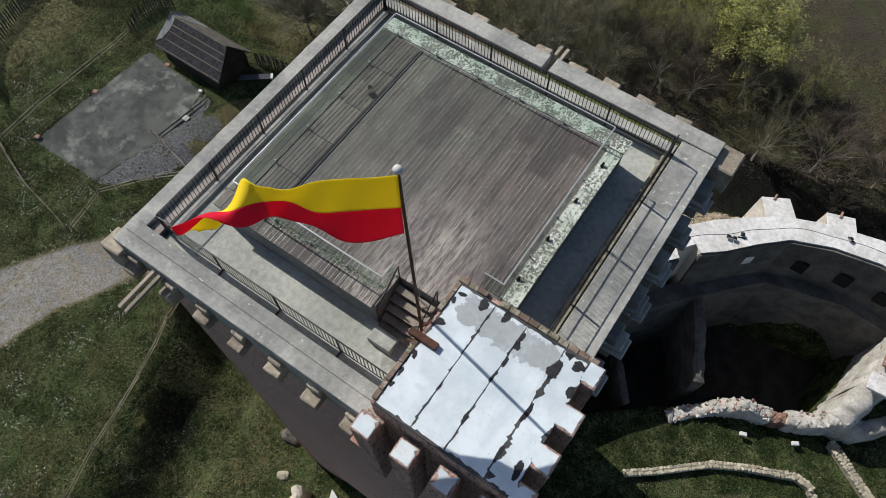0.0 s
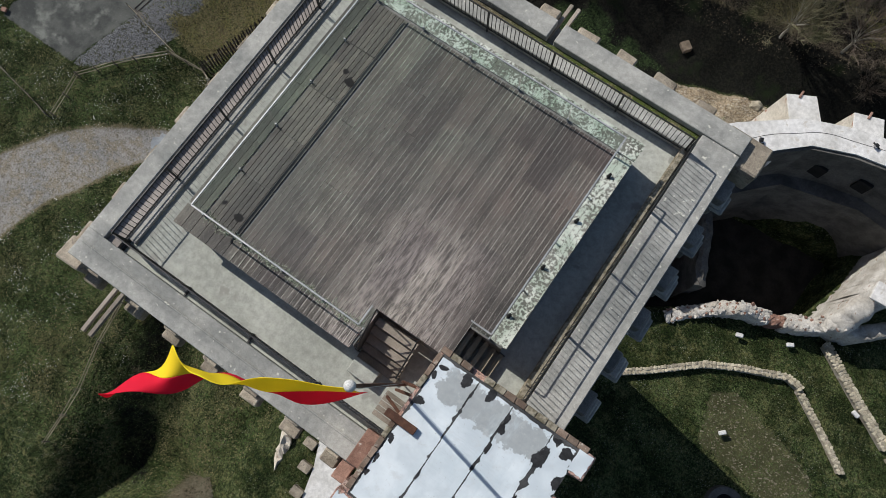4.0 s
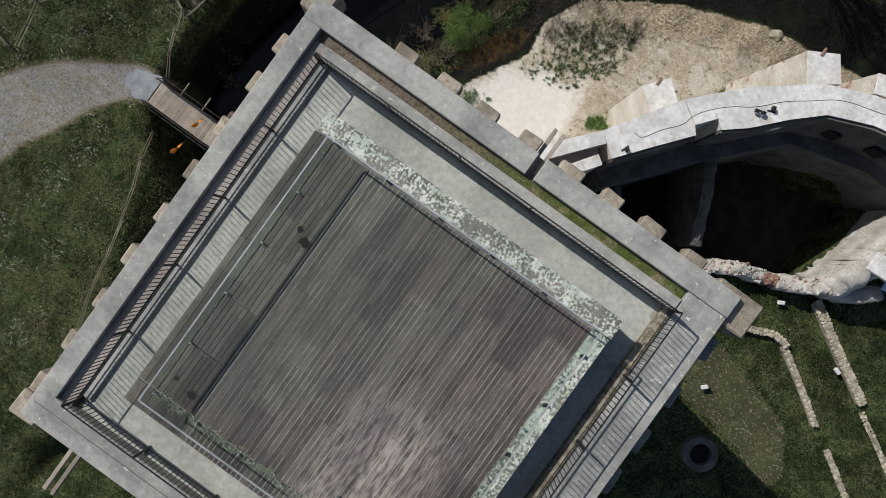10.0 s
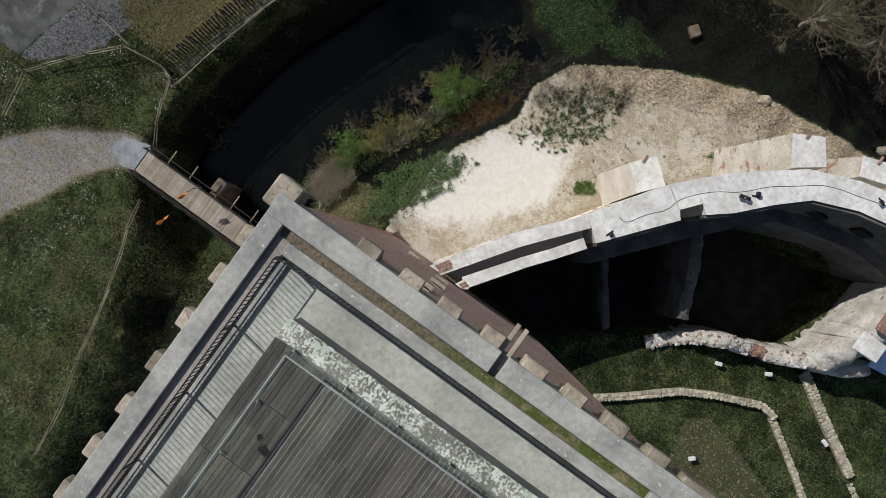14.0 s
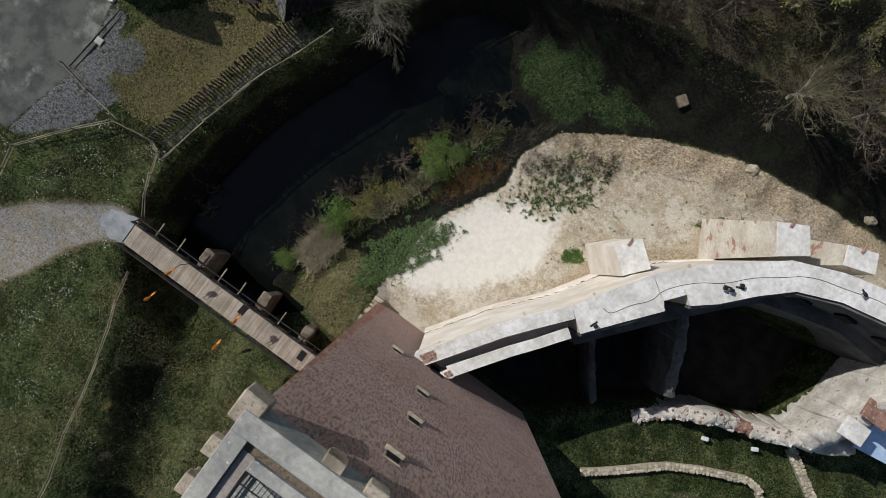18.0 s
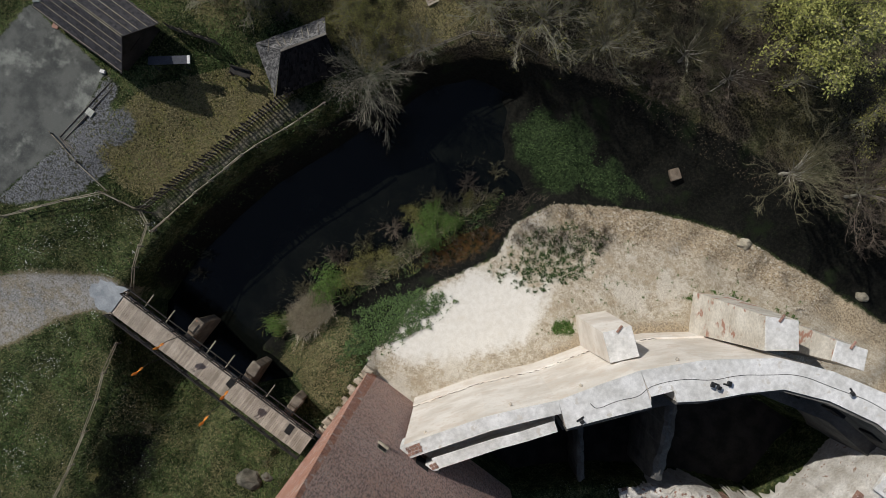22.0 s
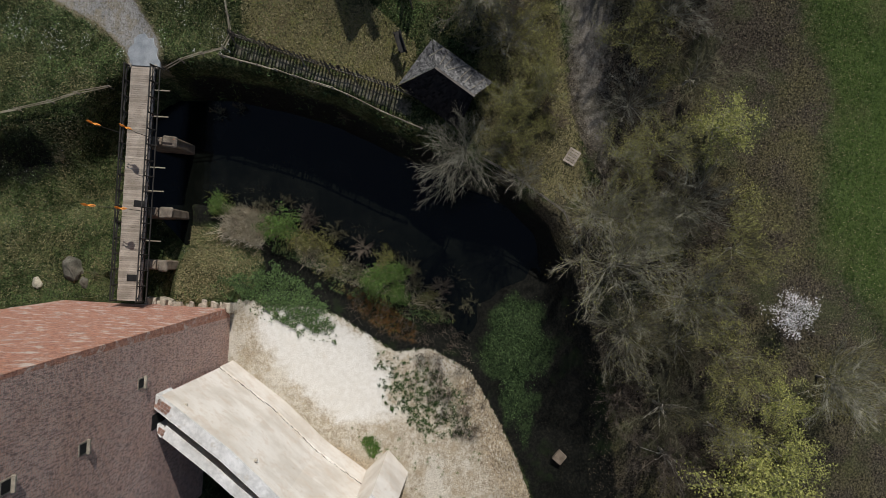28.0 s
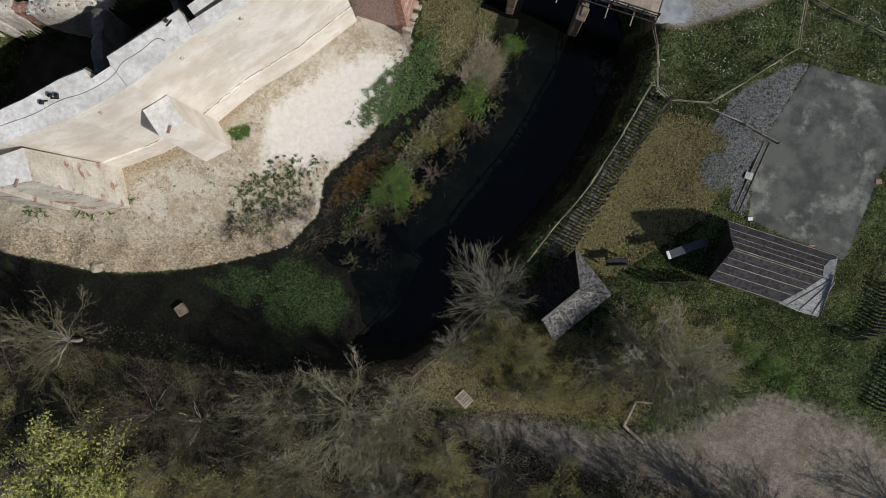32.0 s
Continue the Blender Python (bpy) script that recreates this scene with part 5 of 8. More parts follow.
for x, y, z in ((4.75, 21.6, 6.1), (12.2, 28.4, 9.0), (17.0, 29.75, 9.0)):
    tagged(part("spout_tile", boxed(x - 0.08, x + 0.08, y - 0.3, y + 0.3, z, z + 0.12, bevel=0.02), BRICKCAP), "small clay spout on a buttress cap", "spout", group="clay spouts")


def floodlight(x, y, z, turn, n=2):
    fl = thing("floodlight", (x, y, z), turn, label="dark floodlight on a bracket on the pale wall coping", category="floodlight", group="wall floodlights")
    part("base_plate", boxed(-0.28, 0.28, -0.06, 0.06, 0, 0.03), STEEL, fl)
    for k in range(n):
        o = -0.22 + 0.44 * k if n > 1 else 0
        head = part("lamp_head", boxed(o - 0.14, o + 0.14, -0.28, -0.02, 0.14, 0.34, bevel=0.03), STEEL, fl)
        part("lens", boxed(o - 0.11, o + 0.11, -0.30, -0.282, 0.16, 0.32), BRIGHTSTEEL, head)
        part("stem", bar((o, -0.05, 0.02), (o, -0.12, 0.2), 0.02), STEEL, fl)


floodlight(10.7, 22.2, 10.41, 15)
floodlight(11.35, 22.6, 10.41, 200, 1)
floodlight(5.1, 15.2, 10.41, 70, 1)
floodlight(18.0, 27.0, 10.41, -20, 1)
floodlight(21.5, 27.0, 10.41, 40, 1)
cable = thing("cable", (5, 15, 10.42), label="thin dark cable lying along the wall coping", category="cable")
pts = smooth_line([(5.0, 16.4, 0), (5.6, 16.3, 0), (6.3, 17.6, 0), (7.3, 18.6, 0), (7.4, 19.6, 0), (8.9, 21.3, 0), (10.4, 22.2, 0), (11.6, 23.6, 0), (13.0, 24.6, 0), (14.6, 25.9, 0), (17.0, 26.5, 0), (19.5, 27.3, 0), (23, 27.3, 0)], 3)
bm = bmesh.new()
for a, b in zip(pts, pts[1:]):
    add_bar(bm, Vector(a) - Vector((5, 15, 0)), Vector(b) - Vector((5, 15, 0)), 0.018, 4)
part("wire", bm, STEEL, cable)

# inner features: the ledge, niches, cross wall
# INNER: wall stone with the ward's shade put into its colour
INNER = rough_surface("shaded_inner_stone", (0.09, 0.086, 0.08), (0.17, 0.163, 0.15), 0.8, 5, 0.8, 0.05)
# thin linings added so that the inward faces carry this shade colour
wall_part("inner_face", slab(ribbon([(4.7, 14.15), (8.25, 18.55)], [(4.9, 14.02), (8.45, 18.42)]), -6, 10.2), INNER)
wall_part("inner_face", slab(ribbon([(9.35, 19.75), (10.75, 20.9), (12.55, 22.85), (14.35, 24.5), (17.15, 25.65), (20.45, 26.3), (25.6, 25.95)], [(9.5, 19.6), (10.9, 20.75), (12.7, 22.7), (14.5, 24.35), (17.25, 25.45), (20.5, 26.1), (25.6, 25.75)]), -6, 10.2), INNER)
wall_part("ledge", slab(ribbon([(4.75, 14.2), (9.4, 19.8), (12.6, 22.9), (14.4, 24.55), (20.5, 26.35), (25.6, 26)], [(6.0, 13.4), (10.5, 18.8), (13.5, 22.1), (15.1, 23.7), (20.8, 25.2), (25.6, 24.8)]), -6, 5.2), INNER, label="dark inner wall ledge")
wall_part("merlon_stone", slab([(12.2, 22.7), (12.7, 23.2), (13.0, 22.9), (12.5, 22.4)], 7.6, 8.6, 0.03), WHITECOPE)
for x, y in ((16.3, 25.2), (19.5, 25.95), (22.5, 26.15)):
    wall_part("niche", boxed(x - 0.5, x + 0.5, y - 0.32, y - 0.1, 6.6, 8.0), BLACK)
# near-black floor colour: the ward's deep shade is painted in
WARD_SHADE = rough_surface("ward_floor_shade", (0.02, 0.018, 0.016), (0.045, 0.041, 0.035), 0.8, 6, 0.8, 0.05)
tagged(part("ward_floor", slab(WARD, WARD_Z - 0.3, WARD_Z), WARD_SHADE), "sunken inner ward floor with its deep shade put into the colour", "floor", kind="structure")
cross = thing("cross_wall", (12.8, 17, 0), label="low rubble cross wall in the shaded inner ward", category="wall", kind="structure")
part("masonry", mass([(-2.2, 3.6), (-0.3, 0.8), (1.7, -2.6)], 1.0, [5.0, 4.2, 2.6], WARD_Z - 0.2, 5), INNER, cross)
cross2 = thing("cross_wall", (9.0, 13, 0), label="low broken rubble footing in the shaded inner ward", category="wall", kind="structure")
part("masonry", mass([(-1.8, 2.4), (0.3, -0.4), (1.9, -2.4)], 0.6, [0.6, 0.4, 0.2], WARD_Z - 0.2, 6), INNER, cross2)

ruin = thing("ruined_wall", (20, 15.5, 0), label="ruined pale rubble wall with broken uneven top", category="wall", kind="structure")
RUINSTONE = rough_surface("lime_washed_rubble", (0.50, 0.465, 0.41), (0.76, 0.735, 0.69), 0.9, 4.5, 1.0, 0.10, speck=((0.27, 0.19, 0.14), 1.8, 0.60), grain=0.4)
LOW = WARD_Z - 0.2
part("masonry", mass([(-6.0, -4.0), (-3.3, -1.4), (-1.2, -0.3), (0.4, 0.1)], 1.15, [0.4, 0.7, 2.4, 1.5], LOW, 7, 0.18, 0.09), RUINSTONE, ruin, smooth=True)
part("brick_patch", mass([(0.3, 0.05), (1.4, 0.5)], 1.0, [1.5, 1.6], LOW, 8, 0.16, 0.08), BRICKCAP, ruin, "red brick patch")
part("masonry", mass([(1.4, 0.5), (3.2, 1.3), (4.6, 2.3)], 1.3, [1.9, 2.3, 3.4], LOW, 9, 0.18, 0.1), RUINSTONE, ruin, smooth=True)
part("masonry", mass([(4.4, 1.8), (4.9, 4.4), (5.3, 7.4), (5.6, 11.2)], 1.9, [3.2, 6.0, 7.6, 9.5], LOW, 10, 0.22, 0.1), RUINSTONE, ruin, smooth=True)
for k, (x, y) in enumerate(((5.0, 4.4), (5.2, 6.2), (5.4, 8.2))):
    part("coping_block", boxed(x - 0.95, x + 0.95, y - 0.7, y + 0.7, 6.2 + k * 0.7, 6.55 + k * 0.7, bevel=0.04, jitter=0.05), WHITECOPE if k != 1 else BRICKCAP, ruin, "squared pale coping block" if k != 1 else "red brick coping")
part("vault_stub", mass([(4.8, 2.3), (6.3, 2.6), (7.5, 3.8)], 1.2, [3.4, 2.8, 3.6], 0.2, 12, 0.2, 0.1), RUINSTONE, ruin, smooth=True)
rr = random.Random(15)
RUINBITS = []
for k in range(4):
    bm = boxed(-0.13, 0.13, -0.1, 0.1, -0.1, 0.1, bevel=0.03, jitter=0.035, rnd=rr)
    me = bpy.data.meshes.new("stone")
    bm.to_mesh(me)
    bm.free()
    me.materials.append(RUINSTONE if k else BRICKCAP)
    RUINBITS.append(me)
for line, wide, heights in (([(-6.0, -4.0), (-3.3, -1.4), (-1.2, -0.3), (0.4, 0.1)], 1.1, [0.4, 0.7, 2.4, 1.5]), ([(1.4, 0.5), (3.2, 1.3), (4.6, 2.3)], 1.2, [1.9, 2.3, 3.4])):
    pts = along([(*p, 0) for p in line], 0.2)
    for i, (p, d) in enumerate(pts):                 # loose stones on the broken top
        t_ = i / (len(pts) - 1) * (len(heights) - 1)
        k = min(int(t_), len(heights) - 2)
        top = heights[k] + (heights[k + 1] - heights[k]) * (t_ - k)
        for _ in range(3):
            ob = new("stone", RUINBITS[rr.randrange(4)])
            ob.parent = ruin
            q = p + Vector((-d.y, d.x, 0)) * rr.uniform(-0.46, 0.46) * wide
            ob.matrix_local = Matrix.LocRotScale((q.x, q.y, top * 1.0 + rr.uniform(0.0, 0.14)), Euler((rr.uniform(-.5, .5), rr.uniform(-.5, .5), rr.uniform(0, 6.3))), Vector((rr.uniform(0.6, 1.4), rr.uniform(0.6, 1.4), rr.uniform(0.6, 1.1))))
t = Tree("blue_sheet")
c = t.mix(t.ramp(t.noise(1.5, 3), 0.3, 0.7), (0.30, 0.42, 0.60), (0.45, 0.56, 0.70))
t.bump(t.noise(4, 3), 0.3, 0.02)
BLUE = t.done(c, 0.5, 0, 0.3)
shed = thing("sheet_roof", (28.6, 21.5, 0), label="pale blue sheet roof behind the ruined wall", category="roof")
part("sheet", slab([(-1.9, -2.3), (2.8, -1.6), (2.8, 3.4), (-1.6, 3.4)], lambda x, y: 4.2 - 0.1 * x, lambda x, y: 4.3 - 0.1 * x), BLUE, shed)
for x, y in ((-1.4, -1.8), (2.4, -1.2), (2.4, 3.0), (-1.3, 3.0)):
    part("post", bar((x, y, 0), (x, y, 4.2), 0.07), TIMBER, shed)

# south side: the pale wall that runs from the keep's foot
south = thing("south_wall", (-3, -10, -4), label="pale plastered wall with stepped merlon stubs at the keep's foot", category="wall", kind="structure")
line_o = [(-1.35, 2.1), (-0.3, -0.5), (1.1, -3.6), (2.2, -7.5), (2.0, -12)]
line_i = [(3.0, 0.6), (3.1, -1.4), (3.9, -4.2), (4.6, -7.8), (4.4, -12)]
part("wall_body", slab(ribbon(line_o, line_i), -4, 4.6), PLASTER, south)
part("coping", slab(ribbon(line_o, line_i), 4.6, 4.7), WHITECOPE, south)
for x, y in ((-0.95, 0.6), (-0.3, -1.0), (0.2, -2.4), (0.9, -4.0), (1.5, -5.8)):
    part("merlon", boxed(x - 0.8, x + 0.15, y - 0.35, y + 0.35, -3, 4.9, bevel=0.03, jitter=0.02), CORBEL if y < 0.5 else BRICKCAP, south)
outer = thing("south_forewall", (-6, -12, -4), label="broken rubble forewall beside the lawn", category="wall", kind="structure")
part("masonry", mass([(-0.6, 2.8), (0.3, 0.6), (1.4, -2.4), (2.0, -6.5)], 1.0, [4.2, 4.6, 3.8, 3.2], -2, 14, 0.35, 0.12), RUBBLE, outer)


def stone_wall(name, line, wide, high, seed, label):
    """A low dry wall: stones of their own on a rubble core."""
    z0 = YARD_Z
    p0 = line[0]
    w = thing(name, (p0[0], p0[1], z0 - 0.1), label=label, category="wall", group="courtyard footings", kind="structure")
    rel = [(x - p0[0], y - p0[1]) for x, y in line]
    part("core", mass(rel, wide * 0.86, [high - 0.1] * 2, -0.2, seed, 0.4, 0.02), RUBBLE, w)
    r = random.Random(seed)
    for p, d in along([(*q, 0) for q in rel], 0.27):
        side = Vector((-d.y, d.x, 0))
        cols = max(2, round(wide / 0.26))
        for k in range(cols):
            ob = new("stone", STONES[r.randrange(len(STONES))])
            q = p + side * ((k + 0.5) / cols - 0.5) * wide + d * r.uniform(-0.04, 0.04)
            ob.parent = w
            ob.matrix_local = Matrix.LocRotScale((q.x, q.y, high - 0.1 + r.uniform(-0.03, 0.04)), Euler((r.uniform(-.15, .15), r.uniform(-.15, .15), r.uniform(0, 6.3))), Vector([r.uniform(0.85, 1.25)] * 3))
    return w


STONES = []
for k in range(6):
    bm = boxed(-0.13, 0.13, -0.1, 0.1, -0.1, 0.08, bevel=0.035, jitter=0.03, rnd=random.Random(k))
    me = bpy.data.meshes.new("stone")
    bm.to_mesh(me)
    bm.free()
    me.materials.append(FIELDSTONE)
    STONES.append(me)
stone_wall("stone_footing", [(13.2, 5.6), (15.0, 7.0), (18.3, 9.9), (20.6, 11.2), (24.1, 12.75), (25.3, 12.55)], 0.6, 0.75, 30, "low field-stone footing across the courtyard lawn")
stone_wall("stone_footing", [(25.3, 12.4), (28.2, 10.6), (30.8, 8.8)], 0.55, 0.55, 31, "narrow grey field-stone footing in the grass")
stone_wall("stone_footing", [(25.3, 16.7), (29.0, 14.4), (32.7, 12.3)], 0.75, 0.7, 32, "straight field-stone footing leading from the ruin")
stone_wall("stone_footing", [(32.9, 7.7), (35.2, 6.2), (37.5, 4.7)], 0.5, 0.25, 33, "sunken field-stone footing in the grass")
stone_wall("stone_footing", [(33.4, 11.7), (36.5, 9.9), (40, 7.6)], 0.5, 0.2, 34, "sunken field-stone footing in the grass")
for i, (x, y, a) in enumerate(((19.4, 13.4, 20), (23.0, 15.0, 30), (29.6, 13.2, -20), (22.0, 6.2, 45))):
    b = thing("lawn_light", (x, y, YARD_Z), a, label="small white lawn floodlight on a stake", category="light", group="lawn lights")
    part("stake", bar((0, 0, 0), (0, 0, 0.5), 0.04), STEEL, b)
    part("housing", boxed(-0.28, 0.28, -0.16, 0.16, 0.45, 0.72, bevel=0.05), WHITE, b)
    part("lens", boxed(0.281, 0.3, -0.13, 0.13, 0.48, 0.69), STEEL, b)
well = thing("stone_well", (24.75, 1.75, YARD_Z), label="round stone well ring in the shaded courtyard", category="well")
bm = bmesh.new()
rings = []
for r_, z_ in ((1.42, -0.2), (1.36, 0.75), (0.84, 0.75), (0.8, -2.5)):
    rings.append([bm.verts.new((r_ * math.cos(k * math.pi / 14), r_ * math.sin(k * math.pi / 14), z_)) for k in range(28)])
for a, b in zip(rings, rings[1:]):
    for k in range(28):
        bm.faces.new((a[k], a[(k + 1) % 28], b[(k + 1) % 28], b[k]))
# ring in INNER as well, so its shade sits in the colour
part("ring", bm, INNER, well)
part("shaft", slab([(0.84 * math.cos(k * math.pi / 14), 0.84 * math.sin(k * math.pi / 14)) for k in range(28)], -0.1, 0.25), BLACK, well)

# ---------------------------------------------------------------- footbridge
BX0, BX1, BY0, BY1, BZ = -26.9, -8.1, -1.18, 0.78, -0.02
bridge = thing("footbridge", (BX0, (BY0 + BY1) / 2, BZ), label="long bleached timber footbridge with braced railings over the moat", category="bridge")
LONG, HALF = BX1 - BX0, (BY1 - BY0) / 2
for y in (-HALF + 0.12, 0, HALF - 0.12):
    part("beam", boxed(0, LONG, y - 0.1, y + 0.1, -0.38, -0.06), DARKWOOD, bridge)
first = None
N = 112
for i in range(N):
    x = (i + 0.5) * LONG / N
    if first is None:
        first = part("plank", boxed(-0.078, 0.078, -HALF, HALF, -0.055, 0.0, bevel=0.006), PLANK, bridge)
        ob = first
    else:
        ob = new("plank", first.data)
        ob.parent = bridge
    r = random.Random(i)
    ob.location = (x, r.uniform(-0.02, 0.02), r.uniform(-0.006, 0.004))
    ob.rotation_euler = (0, 0, r.uniform(-0.006, 0.006))
for s in (-1, 1):
    y = s * (HALF + 0.06)
    for z, w_ in ((1.02, 0.05), (0.55, 0.035)):
        part("handrail", boxed(0, LONG, y - w_, y + w_, z - 0.04, z + 0.04, bevel=0.01), DARKWOOD, bridge)
    part("outer_rail", boxed(0, LONG, y + s * 0.28, y + s * 0.36, -0.1, 0.0), DARKWOOD, bridge)
    n = 15
    for i in range(n + 1):
        x = LONG * i / n
        part("post", boxed(x - 0.05, x + 0.05, y - 0.05, y + 0.05, -0.35, 1.1, bevel=0.01), DARKWOOD, bridge)
        part("strut", bar((x, y, 0.9), (x, y + s * 0.36, -0.08), 0.035, 5), DARKWOOD, bridge)
        if i < n:
            part("brace", bar((x, y, 0.05), (x + LONG / n, y, 1.0), 0.03, 4), DARKWOOD, bridge)
    part("beam_end", boxed(-0.2, 0.1, y - 0.12, y + 0.12, -0.3, 0.16, bevel=0.02), PLANK, bridge)
for x in (-25.1, -23.0, -18.9, -17.0, -13.0):
    part("outrigger", boxed(x - BX0 - 0.05, x - BX0 + 0.05, HALF, HALF + 1.25, -0.16, -0.06, bevel=0.01), RAILWOOD, bridge, "projecting pale beam end")
PIERCAP = rough_surface("weathered_pier_cap", (0.15, 0.125, 0.10), (0.28, 0.24, 0.19), 1.5, 6, 0.9, 0.05, speck=((0.40, 0.2, 0.13), 2, 0.62))
PIERSTONE = rough_surface("dark_pier_stone", (0.13, 0.10, 0.075), (0.26, 0.21, 0.16), 1.5, 6, 0.9, 0.05, speck=((0.34, 0.18, 0.12), 2, 0.62))
for i, x in enumerate((-21.3, -15.4, -11.0)):
    pier = thing("bridge_pier", (x, 0.3, -7), label="brick and stone bridge pier with a weathered cap", category="pier", group="bridge piers", kind="structure")
    part("body", boxed(-0.42, 0.42, -1.6, 1.75 - i * 0.2, -0.5, 4.9 - 0.3 * i, bevel=0.1, jitter=0.1), PIERSTONE, pier)
    part("cap", boxed(-0.46, 0.46, 0.6, 1.8 - i * 0.2, 4.85 - 0.3 * i, 5.15 - 0.3 * i, bevel=0.1, jitter=0.14), PIERCAP, pier, "rough stone cap")
for x, y, a in ((-15.9, 0.25, 0), (-9.95, 0.05, 8)):
    mt = part("door_mat", boxed(-0.42, 0.42, -0.27, 0.27, 0.004, 0.03, bevel=0.008), BLACK)
    mt.matrix_world = pose(x, y - 0.1, BZ, 0, 0, a + 84)
    tagged(mt, "dark rubber mat on the bridge planks", "mat", group="bridge mats")
ORANGE = rough_surface("orange_cloth", (0.75, 0.24, 0.03), (0.90, 0.36, 0.06), 3, 14, 0.2, 0.005, rough=0.8, speck=((0.35, 0.10, 0.02), 5, 0.62), grain=0.1)
for i, (x, y, dx, dy) in enumerate(((-21.2, 0.95, -0.55, -1.5), (-21.4, -1.4, -0.5, -1.7), (-15.3, 0.95, -0.1, -1.5), (-15.4, -1.4, -0.1, -1.7))):
    bn = thing("banner", (x, y, BZ), label="small orange banner on a dark pole beside the bridge", category="banner", group="bridge banners")
    part("pole", bar((0, 0, 0), (0.0, -0.15, 3.0), 0.035, 6, 0.025), DARKWOOD, bn)
    part("arm", bar((0, -0.15, 2.9), (dx * 0.5, dy * 0.5, 3.0), 0.02, 5), DARKWOOD, bn)
    for half, mat in ((0, ORANGE), (1, ORANGE)):
        bm = bmesh.new()
        g = []
        for k in range(7):
            u = k / 6
            base_p = Vector((dx * (0.35 + 0.65 * u), dy * (0.35 + 0.65 * u), 2.95 - 0.12 * u + 0.05 * math.sin(9 * u + i)))
            g.append([bm.verts.new(base_p + Vector((0.10 * math.sin(6 * u + v * 3), 0.03, -(half * 0.22 + v * 0.22)))) for v in (0, 1)])
        for a, b in zip(g, g[1:]):
            bm.faces.new((a[0], a[1], b[1], b[0]))
        ob = part("cloth", bm, mat, bn, smooth=True)
        ob.modifiers.new("cloth", 'SOLIDIFY').thickness = 0.006
tagged(part("bridge_slab", slab([(-29.5, -0.7), (-29.6, -0.2), (-29.2, 0.1), (-29.25, 0.5), (-28.7, 0.62), (-28.4, 0.9), (-27.9, 0.85), (-27.4, 1.1), (-26.95, 1.15), (-26.95, -1.3), (-27.5, -1.32), (-27.9, -1.55), (-28.4, -1.4), (-28.7, -1.05), (-29.1, -1.1)], -0.3, 0.035, 0.03), rough_surface("blue_gravel", (0.24, 0.265, 0.285), (0.36, 0.385, 0.40), 1.2, 26, 0.6, 0.02)), "bluish compacted gravel at the bridge head", "pavement", kind="structure")


# ---------------------------------------------------------------- garden: huts, fences, kerbs
def shingle_roof(parent, corners, rows, cols, material, seed, name="shingle", lap=1.35, joined=False):
    """Shingles laid over a four-cornered slope: corners are eave-left, eave-right, ridge-right, ridge-left."""
    a, b, c, d = (Vector(p) for p in corners)
    nrm = (b - a).cross(d - a).normalized()
    if nrm.z < 0:
        nrm = -nrm
    r = random.Random(seed)
    bm = bmesh.new()
    for j in range(rows):
        off = r.uniform(0, 0.5)
        for i in range(cols + 1):
            u0, u1 = (i - off) / cols, (i + 1 - off) / cols
            u0, u1 = max(0, u0) + 0.001, min(1, u1) - 0.001
            if u1 - u0 < 0.004:
                continue
            v0, v1 = j / rows - r.uniform(0, 0.25) / rows, min(1.0, (j + lap) / rows)

            def at(u, v, lift):
                return a.lerp(b, u).lerp(d.lerp(c, u), v) + nrm * lift
            l0, l1 = 0.05 + r.uniform(0, 0.02), 0.012
            q = [at(u0, v0, l0), at(u1, v0, l0), at(u1, v1, l1), at(u0, v1, l1)]
            lo = [at(u0, v0, l0 - 0.03), at(u1, v0, l0 - 0.03)]
            vs = [bm.verts.new(p) for p in q + lo]
            bm.faces.new(vs[:4])
            bm.faces.new((vs[4], vs[5], vs[1], vs[0]))
    return part(name, bm, material, parent)


t = Tree("dark_shingle")
c = t.mix(t.island(), (0.022, 0.021, 0.024), (0.062, 0.06, 0.066))
c = t.mix(t.ramp(t.noise(9, 5, 0.7), 0.5, 0.7, 0, 0.4), c, (0.11, 0.11, 0.11))
t.bump(t.noise(14, 4), 0.4, 0.01)
SHINGLE = t.done(c, 0.85, 0, 0.25)
t = Tree("silver_shingle")
c = t.mix(t.island(), (0.13, 0.13, 0.135), (0.30, 0.295, 0.29))
c = t.mix(t.ramp(t.noise(7, 5, 0.7), 0.5, 0.65, 0, 0.8), c, (0.05, 0.05, 0.05))
t.bump(t.noise(14, 4), 0.5, 0.015)
SILVER = t.done(c, 0.85, 0, 0.25)

GZ = 1.2
hut = thing("shingled_hut", (-40.3, 17.3, GZ), label="long dark shingled timber hut with pale roof battens and patched end", category="hut")
E0, RZ = 1.9, 4.9
for y0, y1 in ((-2.05, -1.9), (1.9, 2.05)):
    part("wall", boxed(-3.6, 3.6, y0, y1, -0.3, E0 + 0.2), DARKWOOD, hut)
part("wall", slab([(3.5, -1.9), (3.62, -1.9), (3.62, 1.9), (3.5, 1.9)], -0.3, lambda x, y: 2.0), DARKWOOD, hut)
part("gable", slab([(3.5, -1.9), (3.62, -1.9), (3.62, 0), (3.62, 1.9), (3.5, 1.9), (3.5, 0)], 1.98, lambda x, y: 4.6 if abs(y) < 0.1 else 2.0), DARKWOOD, hut)
part("wall", boxed(-3.62, -3.5, -1.9, 1.9, -0.3, 2.0), DARKWOOD, hut)
eN, eS, rd0, rd1 = 2.35, -2.3, -3.0, 4.3
part("roof_deck", slab([(-4.3, -2.25), (4.2, -2.25), (4.2, 0), (-2.9, 0)], lambda x, y: E0 - 0.1 if y < -1 else RZ - 0.12, lambda x, y: E0 if y < -1 else RZ), DARKWOOD, hut)
